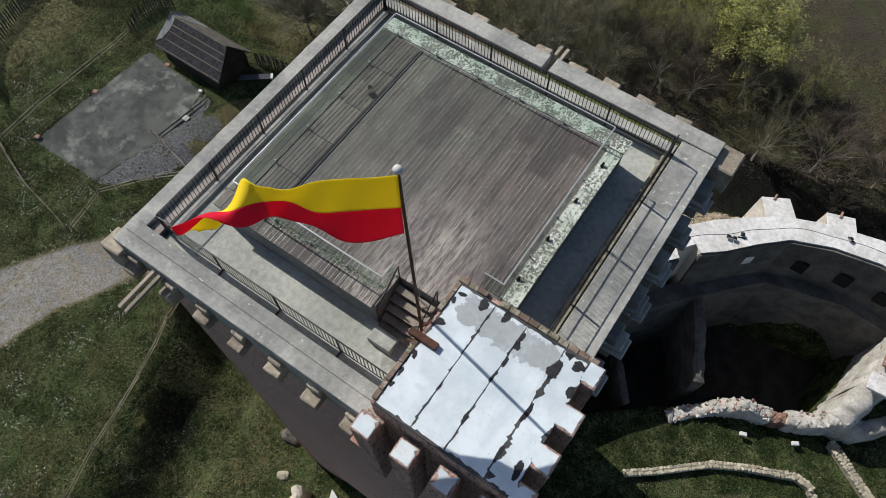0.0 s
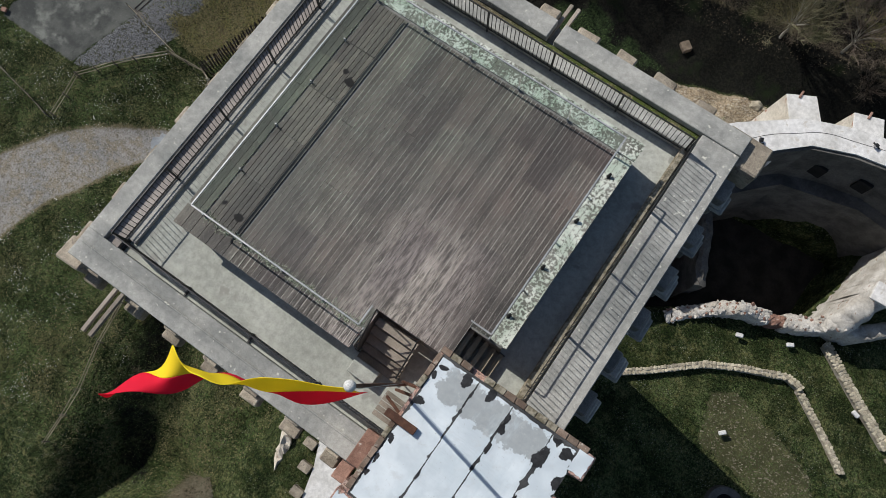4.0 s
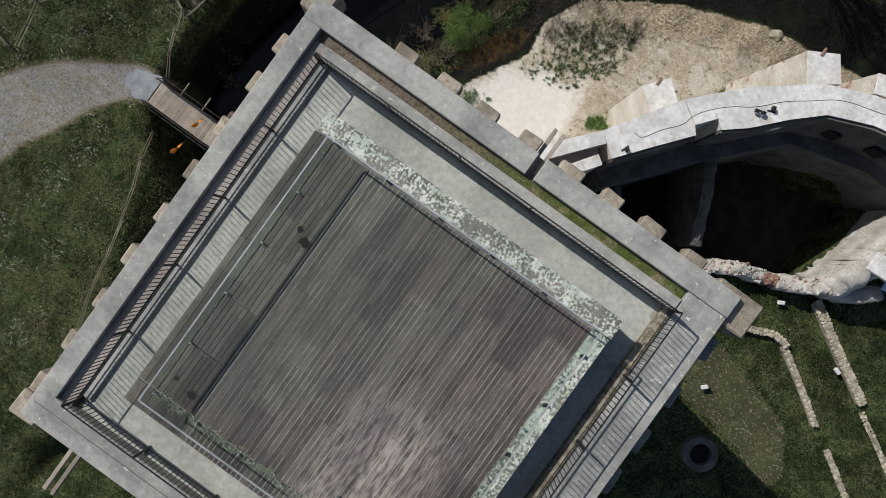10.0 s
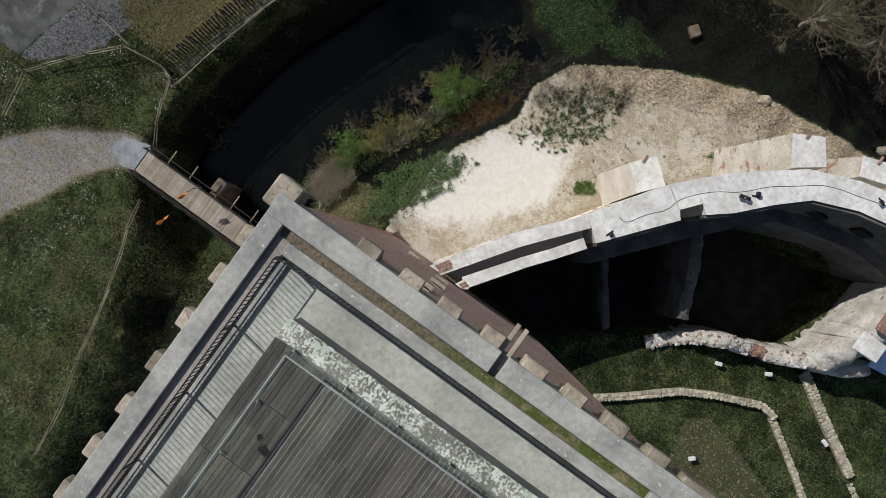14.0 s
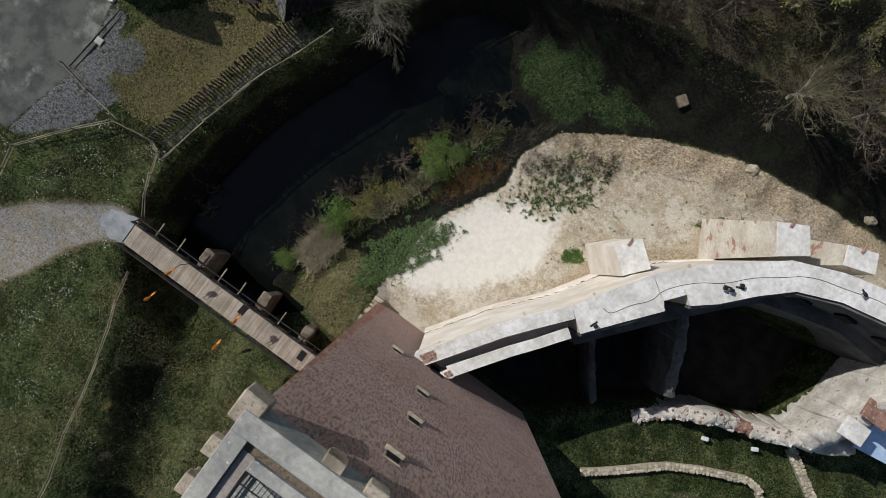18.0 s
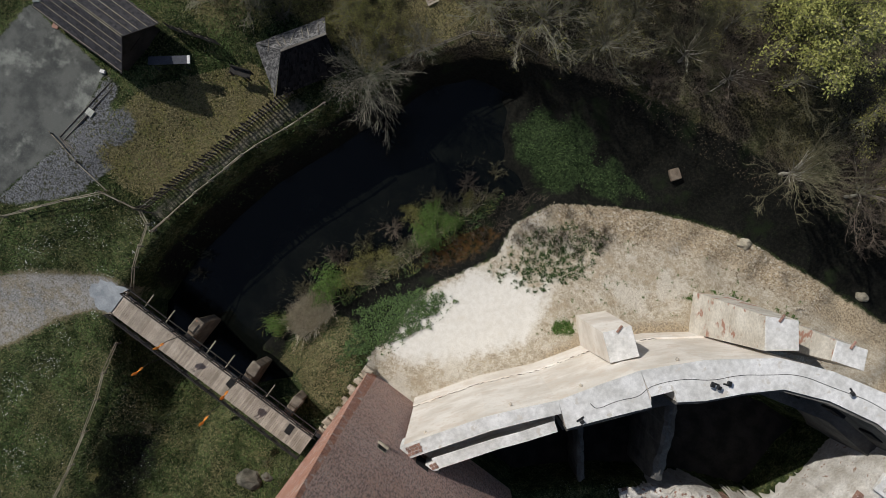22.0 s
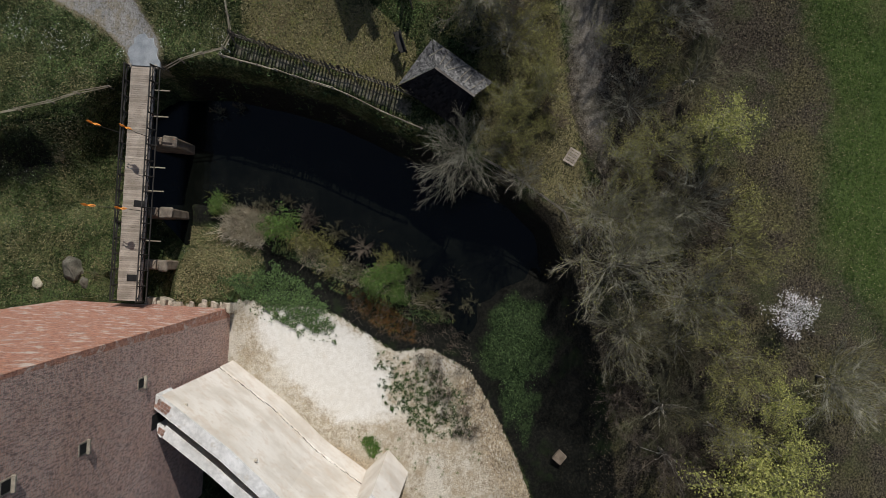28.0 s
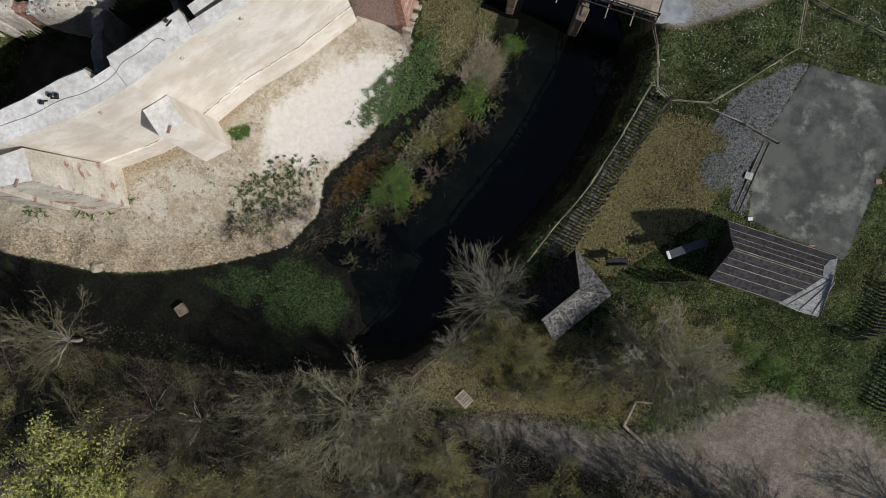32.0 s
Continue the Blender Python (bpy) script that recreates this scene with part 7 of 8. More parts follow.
def grow_tree(seed, high, reach, lean=(0, 0), leaf=None, leaves=0, leaf_size=0.07, limbs=11, dense=1.0, bark=None, bush=False, thick=1.0, wild=0.8):
    """A bare tree: a short bole, limbs that fan out to a dome, and tiers of ever finer twigs that point outwards; returns bole, twig and leaf meshes."""
    r = random.Random(seed)
    big, fine, lv = Sticks(), Sticks(), Leaves()
    tips = []
    heart = Vector((lean[0] * 0.3, lean[1] * 0.3, high * 0.12))
    bole = Vector((lean[0] * 0.18, lean[1] * 0.18, high * (0.05 if bush else 0.24)))
    rad0 = 0.0135 * high * thick

    def wander(d, amount):
        e = d.copy()
        e.rotate(Matrix.Rotation(r.uniform(0.4, 1.0) * amount, 3, Vector((r.gauss(0, 1), r.gauss(0, 1), r.gauss(0, 1))).normalized()))
        return e

    def stick(p, q, ra, rb, sides=3):
        (big if ra > 0.035 and not bush else fine).add(p, q, ra, rb, 5 if ra > 0.035 else sides)

    def shoot(p, d, length, rad, level):
        """One branch of level 2 to 4, with its own shoots."""
        n = (0, 0, 3, 2, 1)[level]
        for i in range(n):
            out = (p - heart).normalized()
            d = (wander(d, 0.2 + 0.4 * wild) + out * (0.17 - 0.1 * wild) + Vector((0, 0, 0.04))).normalized()
            q = p + d * (length / n)
            ra, rb = rad * (1 - 0.6 * i / n), rad * (1 - 0.6 * (i + 1) / n)
            stick(p, q, ra, rb if level < 4 else 0.004)
            if level < 4:
                for k in range(max(1, round((0, 0, 1.75, 1.5)[level] * dense * r.uniform(0.7, 1.4)))):
                    t = r.random()
                    base = p.lerp(q, t)
                    shoot(base, wander(d, 0.7 + 0.3 * wild), length * r.uniform(0.38, 0.62), max(ra * 0.6, 0.0105 * thick), level + 1)
            p = q
        tips.append(p)

    if not bush:
        a = Vector((0, 0, -0.4))
        for i in range(3):
            b = bole * ((i + 1) / 3) + Vector((r.gauss(0, .04), r.gauss(0, .04), 0))
            big.add(a, b, rad0 * (1.25 - 0.15 * i), rad0 * (1.1 - 0.15 * i), 7)
            a = b
    for k in range(limbs):
        az = 2 * math.pi * (k * 0.618 + r.uniform(-0.06, 0.06))
        far_ = reach * math.sqrt((k + 0.5) / limbs) * r.uniform(0.75, 1.1)
        end = Vector((math.cos(az) * far_ + lean[0], math.sin(az) * far_ + lean[1], high * (1 - 0.5 * (far_ / reach) ** 2) * r.uniform(0.8, 1.05)))
        p = Vector((r.uniform(-.25, .25), r.uniform(-.25, .25), -0.1)) if bush else bole * r.uniform(0.75, 1.0)
        d = ((end - p).normalized() + Vector((0, 0, 0.5))).normalized()
        whole, n = (end - p).length, 5
        rad = rad0 * r.uniform(0.30, 0.52)
        for i in range(n):
            aim = (end - p).normalized()
            d = (wander(d, 0.7) * 0.55 + aim * 0.45).normalized()
            q = p + d * (whole / n)
            ra, rb = rad * (1 - 0.78 * i / n), rad * (1 - 0.78 * (i + 1) / n)
            stick(p, q, max(ra, 0.012), max(rb, 0.01), 4)
            if i > 0 or bush:
                for j in range(max(1, round(1.9 * dense * r.uniform(0.7, 1.4)))):
                    shoot(p.lerp(q, r.random()), wander(d, 1.0), whole * (0.42 - 0.05 * i) * r.uniform(0.8, 1.2), max(ra * 0.55, 0.0155 * thick), 2)
            p = q
        tips.append(p)
        shoot(p, d, whole * 0.2, max(rb, 0.012), 3)
    if leaf:
        for _ in range(leaves):
            p = tips[r.randrange(len(tips))] + Vector((r.gauss(0, .2), r.gauss(0, .2), r.gauss(0, .15)))
            lv.add(p, leaf_size * r.uniform(0.6, 1.4), r)
    return None if bush else big.mesh("trunk", BARK), fine.mesh("twigs", bark or TWIGS), lv.mesh("leaves", leaf) if leaf else None


DARKTWIGS = rough_surface("dark_twig_bark", (0.085, 0.078, 0.046), (0.185, 0.172, 0.105), 0.5, 4, 0.2, 0.01, vary=0.3)


def plant(kind, x, y, turn, size, name, label, group, z=None, cat="tree"):
    t = thing(name, (x, y, height_at(x, y) if z is None else z), turn, label=label, category=cat, group=group)
    t.scale = (size, size, size)
    for me, nm in zip(kind, ("trunk", "crown", "foliage")):
        if me:
            ob = new(nm, me)
            ob.parent = t
    return t


BROWNTWIGS = rough_surface("brown_twig_bark", (0.092, 0.073, 0.056), (0.195, 0.158, 0.122), 0.5, 4, 0.2, 0.01, vary=0.3)
PALETWIGS = rough_surface("pale_twig_bark", (0.15, 0.142, 0.105), (0.34, 0.325, 0.255), 0.5, 4, 0.2, 0.01, vary=0.25)
FAN = [grow_tree(1, 8.0, 3.8, limbs=26, thick=0.85, dense=1.0, leaf=LEAF_OLIVE, leaves=2200, leaf_size=0.05, bark=PALETWIGS, wild=0.35), grow_tree(2, 8.5, 4.3, limbs=28, thick=0.85, dense=0.95, leaf=LEAF_OLIVE, leaves=1400, leaf_size=0.05, wild=0.5), grow_tree(3, 7.5, 3.6, limbs=22, thick=0.9, dense=0.9, bark=PALETWIGS, wild=0.4)]
MOAT_TREE = grow_tree(8, 6.0, 4.0, lean=(1.0, -0.6), limbs=46, thick=0.6, dense=0.8, bark=PALETWIGS, wild=0.45)
BROAD = [grow_tree(12, 8.0, 4.8, limbs=20, thick=1.0, dense=0.85, bark=BROWNTWIGS), grow_tree(13, 8.5, 4.6, limbs=20, thick=1.0, dense=0.85, bark=DARKTWIGS)]
ROUND = grow_tree(14, 7.0, 4.4, leaf=LEAF_OLIVE, leaves=2600, leaf_size=0.05, limbs=44, dense=1.15, thick=0.95, bark=TWIGS)
BUDDING = [grow_tree(4, 8.0, 3.8, leaf=LEAF_OLIVE, leaves=3300, leaf_size=0.06, dense=1.1), grow_tree(11, 8.5, 4.2, leaf=LEAF_OLIVE, leaves=3800, leaf_size=0.06, dense=1.1, bark=DARKTWIGS)]
LIME = [grow_tree(5, 8.0, 3.9, leaf=LEAF_LIME, leaves=15000, leaf_size=0.085, limbs=20, dense=1.2), grow_tree(6, 8.5, 3.4, leaf=LEAF_LIME, leaves=4200, leaf_size=0.085)]
WHITE_TREE = [grow_tree(7, 5.0, 2.1, leaf=BLOSSOM, leaves=1500, leaf_size=0.075, limbs=18, dense=0.7, thick=0.8)]
SHRUB = [grow_tree(21, 2.2, 1.3, leaf=LEAF_GREEN, leaves=1500, leaf_size=0.07, limbs=9, dense=0.6, bark=DARKTWIGS, bush=True),
         grow_tree(22, 2.1, 1.3, leaf=LEAF_OLIVE, leaves=800, leaf_size=0.05, limbs=9, dense=0.62, bark=DARKTWIGS, bush=True),
         grow_tree(23, 2.1, 1.35, limbs=10, dense=0.66, bark=DARKTWIGS, bush=True), grow_tree(24, 2.3, 1.5, limbs=10, dense=0.66, bark=BROWNTWIGS, bush=True)]


def tree_label(kind):
    if kind in BUDDING:
        return "spring tree with olive buds on fine twigs"
    if kind is ROUND:
        return "dense round brown tree with fine twigs and first olive buds"
    if kind in BROAD:
        return "broad leafless brown tree with dense radiating twigs"
    return "spring tree with a fan of fine twigs just coming into bud" if kind in FAN[:2] else "leafless grey-olive tree with a fan of fine twigs"


plant(ROUND, -35.0, 26.7, 0, 1.15, "bare_tree", "broad round brown tree with dense twigs and first olive buds", "woodland trees")
plant(MOAT_TREE, -21.6, 26.1, 0, 1.0, "bare_tree", "leafless pale tree leaning out over the moat edge", "woodland trees")
spots = (
    (FAN[0], -17.4, 36.6, 0.85), (FAN[2], -39.0, 37.4, 0.9), (FAN[1], -44.6, 36.6, 1.0), (FAN[0], -50.0, 36.4, 1.0), (BROAD[1], -47.6, 39.6, 1.0), (BROAD[0], -42.0, 40.0, 1.0), (FAN[1], -35.4, 38.6, 0.9), (BUDDING[1], -30.6, 38.6, 0.8), (FAN[2], -26.0, 38.8, 0.85), (BUDDING[0], -21.4, 38.4, 0.8), (BROAD[1], -56.0, 38.0, 1.0), (BROAD[0], -58.0, 32.0, 0.9),
    (BUDDING[1], -23.4, 29.6, 0.6), (BUDDING[0], -27.2, 31.6, 0.6), (FAN[2], -19.6, 30.8, 0.55), (FAN[1], -8.0, 39.4, 0.9), (FAN[2], -30.6, 28.9, 0.75), (BUDDING[0], -25.6, 29.2, 0.6), (BUDDING[1], -28.6, 31.0, 0.62),
    (FAN[1], -13.2, 38.0, 1.15), (FAN[0], -15.8, 39.6, 0.85), (FAN[0], -10.9, 43.6, 1.0), (BROAD[1], -2.4, 42.4, 1.0), (BROAD[0], 1.4, 43.0, 0.95), (BROAD[1], 9.8, 40.0, 1.05),
    (BROAD[1], -28.2, 43.4, 0.95), (BUDDING[0], -22.6, 41.2, 0.9), (FAN[2], -18.4, 43.4, 1.0), (BUDDING[1], -6.6, 46.6, 1.0), (FAN[0], -5.4, 54.6, 0.95), (FAN[2], -33.0, 41.4, 1.0),
    (BROAD[0], -39.8, 40.4, 0.95), (FAN[0], -45.5, 43.0, 1.0), (BROAD[1], -52.0, 45.0, 1.0), (BROAD[0], 15.0, 41.6, 1.1), (BROAD[1], 5.6, 45.6, 1.0), (BROAD[0], 20.5, 43.0, 1.1), (BROAD[1], 27.0, 41.0, 1.1), (BUDDING[0], 11.6, 46.4, 1.05), (BROAD[0], 24.0, 47.5, 1.1), (BUDDING[1], -15.0, 47.2, 0.9),
    (ROUND, -17.0, 41.0, 0.85), (BROAD[1], -41.4, 43.8, 0.95), (BROAD[1], -46.6, 45.6, 1.0), (ROUND, -49.2, 42.2, 0.95), (BROAD[0], -37.0, 42.0, 0.9), (BROAD[1], -7.4, 43.4, 0.9), (BUDDING[0], -1.0, 46.6, 0.9),
)
for i, (kind, x, y, s) in enumerate(spots):
    plant(kind, x, y, i * 77 % 360, s, "bare_tree", tree_label(kind), "woodland trees")
for i, (kind, x, y, s) in enumerate(((LIME[1], -24.2, 45.4, 0.85), (LIME[0], 4.0, 48.0, 1.25), (LIME[1], 0.2, 50.6, 0.9), (LIME[1], -3.6, 50.6, 0.7))):
    plant(kind, x, y, i * 131 % 360, s, "leafing_tree", "yellow-green tree with fresh young leaves", "leafing trees")
for i, (x, y, s) in enumerate(((-10.4, 51.6, 0.85), (-36.9, 43.4, 0.62), (-36.9, 39.2, 0.45))):
    plant(WHITE_TREE[0], x, y, i * 131, s, "blossom_tree", "small tree in sparse white blossom", "blossom trees")
r = random.Random(77)
far = 0
while far < 5:
    x, y = r.uniform(6, 48), r.uniform(50, 84)
    if y < 47 + 0.1 * x or (x < 14 and y > 60):
        continue
    kind = r.choice(FAN + BROAD + BUDDING)
    plant(kind, x, y, r.uniform(0, 360), r.uniform(0.95, 1.25), "bare_tree", tree_label(kind), "woodland trees")
    far += 1
for i in range(42):                                   # undergrowth in the woods
    x, y = r.uniform(-46, 30), r.uniform(38.6, 50.5)
    if inside(np.array([x]), np.array([y]), TRACK)[0] > -0.7:
        continue
    k = r.choice((1, 1, 2, 3, 3, 2))
    plant(SHRUB[k], x, y, r.uniform(0, 360), r.uniform(0.8, 1.5), "woodland_shrub", ("green leafing shrub in the woodland", "low olive budding shrub in the woodland", "tangled grey shrub in the woodland", "tangled brown shrub in the woodland")[k], "woodland shrubs", cat="shrub")
for k, x, y, s in ((1, -29.0, 27.6, 1.0), (1, -31.4, 30.2, 1.1), (3, -26.0, 32.2, 0.9), (1, -24.2, 32.4, 0.8), (2, -22.2, 31.0, 0.9), (1, -21.0, 29.4, 0.8), (3, -33.4, 29.2, 0.9), (0, -14.9, 10.4, 1.3), (2, -16.6, 8.6, 0.9), (3, -15.9, 12.6, 0.9), (2, -14.6, 15.2, 0.9), (3, -13.4, 17.6, 0.9), (1, -12.4, 19.4, 0.9), (2, -11.9, 22.0, 1.0), (3, -10.4, 24.6, 0.9), (2, -9.0, 27.0, 0.8), (1, -13.9, 13.6, 1.0), (0, -9.6, 21.0, 0.8), (2, -17.2, 10.6, 0.7), (1, -13.8, 11.9, 1.1), (2, -13.0, 13.4, 1.0), (1, -12.0, 15.0, 1.0), (0, -10.6, 19.0, 1.2), (2, -11.6, 17.0, 1.0), (0, -16.4, 4.8, 0.85), (0, -11.4, 20.6, 0.9), (2, -10.6, 22.4, 0.9), (1, -9.4, 23.6, 0.7), (2, -8.2, 25.0, 0.8), (3, -15.2, 12.6, 0.8),
                   (2, -24.8, 4.2, 0.7), (2, -25.2, 6.0, 0.6), (2, -24.4, 15.6, 0.5), (2, -22.6, 20.6, 0.6), (1, -38.5, 22.8, 0.9), (0, -41.0, 23.9, 0.9), (0, -43.0, 24.6, 0.9), (2, -27.2, 29.6, 0.8), (0, -45.0, 25.2, 0.9), (3, -30.0, 26.0, 0.7), (2, -10, -4.2, 0.4), (1, -32.4, 27.6, 0.9), (1, -26.4, 27.0, 0.9), (1, -30.7, 30.7, 1.1), (1, -26.2, 30.4, 1.1), (1, -28.9, 32.0, 1.0), (1, -30.8, 25.4, 0.9), (2, -19.6, -7.8, 0.5), (2, -18.2, -16.2, 0.5), (1, -20.4, -12.6, 0.4), (1, -33.2, 31.4, 0.9), (3, -24.6, 33.4, 0.8)):
    plant(SHRUB[k], x, y, (x * 53) % 360, s, "moat_shrub", ("green leafing shrub on the moat bank", "olive budding shrub on the moat bank", "grey leafless shrub on the moat bank", "brown leafless shrub on the moat bank")[k], "moat shrubs", max(height_at(x, y), WATER_Z - 0.1), cat="shrub")


rr = random.Random(91)
moss = Leaves()
for _ in range(1300):                                 # debris caught along the glass on the deck's south edge
    u = rr.random()
    moss.add(Vector((-4.05 + 5.2 * u, -4.12 + rr.gauss(0, 0.07) + 0.04 * math.sin(u * 40), DECK + rr.uniform(0.003, 0.03))), rr.uniform(0.012, 0.04), rr, 0.7)
for _ in range(500):
    moss.add(Vector((-4.14 + rr.gauss(0, 0.05), rr.uniform(-4.1, 3.7), DECK + rr.uniform(0.003, 0.02))), rr.uniform(0.01, 0.028), rr, 0.7)
tagged(new("moss", moss.mesh("moss", LEAF_MOSS)), "pale moss and dry debris along the glass balustrade", "moss", kind="stuff")


def scatter(name, label, cat, mat, count, poly, size, seed, kind="leaf", keep_fn=None, lift=0.05):
    """Many small pieces over a patch of ground, as one object."""
    rr = random.Random(seed)
    xs, ys = [p[0] for p in poly], [p[1] for p in poly]
    n = count * 3
    gx = np.array([rr.uniform(min(xs), max(xs)) for _ in range(n)])
    gy = np.array([rr.uniform(min(ys), max(ys)) for _ in range(n)])
    ok = inside(gx, gy, poly) > 0
    if keep_fn is not None:
        ok &= keep_fn(gx, gy, np.array([rr.random() for _ in range(n)]))
    gx, gy = gx[ok][:count], gy[ok][:count]
    gz = ground_height(gx, gy)
    lv, stk = Leaves(), Sticks()
    for x, y, z in zip(gx, gy, gz):
        p = Vector((x, y, z + lift * rr.random()))
        s = size * rr.uniform(0.5, 1.4)
        if kind == "leaf":
            lv.add(p, s, rr, 0.5)
        elif kind == "clump":
            for _ in range(14):
                lv.add(p + Vector((rr.gauss(0, s * 0.8), rr.gauss(0, s * 0.8), abs(rr.gauss(0, s * 0.5)))), s * 0.6, rr, 0.6)
        elif kind == "pebble":
            q = p + Vector((rr.uniform(-s, s), rr.uniform(-s, s), 0.5 * s))
            stk.add(p + Vector((-s * 0.6, 0, -0.2 * s)), q + Vector((s * 0.3, 0, 0)), s * 0.55, s * 0.35, 5)
            m0 = len(stk.v)
            stk.f.append((m0 - 5, m0 - 4, m0 - 3, m0 - 2, m0 - 1))
        elif kind == "blade":
            a = rr.uniform(0, 6.28)
            tip = p + Vector((math.cos(a) * s, math.sin(a) * s, s * rr.uniform(0.5, 1.2)))
            side = Vector((-math.sin(a), math.cos(a), 0)) * s * 0.28
            m0 = len(lv.v)
            lv.v += [(p - side)[:], (p + side)[:], tip[:]]
            lv.f.append((m0, m0 + 1, m0 + 2))
        elif kind == "reed":
            a = rr.gauss(0, 0.3)
            b_ = rr.gauss(0, 0.3)
            h = s * 12
            stk.add(p, p + Vector((a * h, b_ * h, h)), 0.015, 0.005, 3)
    me = (stk if stk.v else lv).mesh(name, mat)
    return tagged(new(name, me), label, cat, kind="stuff")


WHITESAND = [(-8.0, 8.6), (-8.4, 13), (-7.0, 16.2), (-5.4, 18.8), (-2.6, 20.6), (0.4, 21.0), (1.7, 19.0), (1.2, 15.6), (-1.4, 12.6), (-4.6, 9.6)]
COBBLESTONE = rough_surface("mossy_cobble", (0.16, 0.145, 0.10), (0.30, 0.27, 0.20), 2.5, 9, 0.7, 0.03)
IVY = [(-10.4, 5.6), (-12.2, 10.0), (-10.2, 14.0), (-7.6, 15.8), (-5.0, 16.0), (-5.4, 12.6), (-6.8, 9.4), (-8.2, 7.2), (-9.4, 5.0)]
scatter("ground_ivy", "dense dark green ground cover beside the gravel", "ground cover", LEAF_IVY, 9000, IVY, 0.085, 1, "leaf", lambda x, y, u: u < 0.03 + 0.97 * step01(inside(x, y, IVY) + 0.8 * wavy(x, y, 1.5, 50), 0.3, 1.5), lift=0.3)
WEED = [(-4.6, 19.0), (-2.6, 19.4), (0.0, 20.4), (2.4, 24.0), (2.6, 28.0), (-1, 27.6), (-4.0, 24)]
dense = lambda x, y, u: u < np.exp(-((x + 0.8) ** 2 / 7.0 + (y - 23.6) ** 2 / 16.0)) * (0.45 + 0.6 * wavy(x, y, 2.0, 68)) + 0.05
scatter("weed_clumps", "scattered dark green weeds on pale gravel", "weeds", LEAF_DARK, 850, WEED, 0.105, 2, "clump", dense)
scatter("weed_twigs", "brown dry stems among the weeds", "weeds", BROWNTWIGS, 1700, [(-5.2, 22.6), (-4.4, 26.8), (-1.0, 29.0), (2.6, 29.2), (2.0, 25.6), (-1.6, 22.4)], 0.05, 3, "reed", lambda x, y, u: u < 0.35 + 0.9 * wavy(x, y, 2.6, 67))
RIM = [(-5.2, 23.6), (-3.5, 27.6), (1.0, 30.4), (4.2, 32.1), (11.4, 34.7), (20, 35.4), (20, 32.6), (10, 31.4), (4, 28.6), (-1, 25.6), (-3.4, 22.6)]
scatter("weed_clumps", "few small weeds dotted over the gravel", "weeds", LEAF_GREEN, 260, [(-5, 9), (-5, 20), (2, 28), (12, 33), (20, 34), (14, 29), (6, 22), (0, 14)], 0.075, 4, "clump", lambda x, y, u: (u < 0.5) & (inside(x, y, WHITESAND) < -0.3))
scatter("weed_clumps", "green weeds at the foot of a buttress", "weeds", LEAF_GREEN, 60, [(2.6, 19.4), (3.7, 20.8), (4.4, 19.6), (3.2, 18.4)], 0.13, 5, "clump")
scatter("weed_clumps", "green weeds at the foot of the wall", "weeds", LEAF_GREEN, 90, [(9.8, 26.8), (10.6, 28.6), (13, 30.4), (20, 32.4), (20, 30.5), (13.8, 29.6)], 0.14, 6, "clump")
scatter("reeds", "pale dry reeds on the moat bank", "reeds", DRYLEAF, 3000, [(-16.4, 5.4), (-16.2, 9.2), (-14.4, 9.6), (-13.0, 8.6), (-14.0, 5.2)], 0.10, 7, "reed")
scatter("reeds", "brown dry stems along the moat edge", "reeds", DRYLEAF, 1900, [(-14.6, 11), (-12.6, 15), (-11.6, 20), (-9.6, 25), (-8.2, 24.6), (-10, 17.4), (-11.6, 12.6)], 0.07, 8, "reed")
scatter("reeds", "young green sedge on the moat bank", "reeds", LEAF_LIME, 260, [(-17.6, 3.6), (-17.4, 5.6), (-15.6, 6.2), (-15.4, 4.2)], 0.07, 9, "reed")
scatter("pebbles", "loose pale stones on the gravel platform", "stones", PALESTONE, 1500, PLATFORM, 0.06, 10, "pebble", lambda x, y, u: (u < 0.25 + 0.75 * step01(x + 0.4 * (y - 24), -1, 5)) & (inside(x, y, YARD) < -0.8) & (inside(x, y, WHITESAND) < 0))
DIRTSTONE = rough_surface("earthy_rubble_stone", (0.22, 0.165, 0.11), (0.52, 0.44, 0.32), 2.5, 9, 0.5, 0.02, grain=0.2)
scatter("rubble", "loose earthy rubble along the platform rim", "stones", DIRTSTONE, 3200, RIM, 0.085, 61, "pebble")
scatter("rubble", "pale broken stones along the platform rim", "stones", PALESTONE, 1800, RIM, 0.09, 62, "pebble")
scatter("pebbles", "small cobbles showing through the courtyard grass", "stones", COBBLESTONE, 420, COBBLE, 0.09, 11, "pebble")
LAWN = [(-56, -24), (-56, 26), (-30, 26), (-25.6, 21), (-28, 8), (-27.5, -2), (-22, -24)]
lawn_ok = lambda x, y, u: ((inside(x, y, [(-36.4, 9.4), (-33.2, 7.6), (-30.2, 7.6), (-28.6, 11), (-26.6, 19), (-26.4, 22.0), (-30, 21.5), (-35, 15)]) < 0) | (u < 0.18)) & (inside(x, y, STRIP) < 0.1) & (inside(x, y, PATH) < 0) & (inside(x, y, PAD) < -0.2) & (inside(x, y, GRAVEL) < -0.2) & (u < 0.55 + 0.45 * wavy(x, y, 5, 21))
LITTER = leaf_material("fallen_leaf", (0.028, 0.022, 0.014), (0.16, 0.128, 0.085))
STRAWBLADE = leaf_material("straw_blade", (0.11, 0.10, 0.046), (0.31, 0.265, 0.145))
DAISY = leaf_material("daisy", (0.55, 0.56, 0.52), (0.75, 0.75, 0.72))
SLOPE = [(-27.5, -24), (-27.5, -2), (-8.5, -2.4), (-7, -8), (-7, -24)]
patchy = lambda x, y, u: lawn_ok(x, y, u) & (u < 0.4 + 0.7 * wavy(x, y, 3.2, 33))
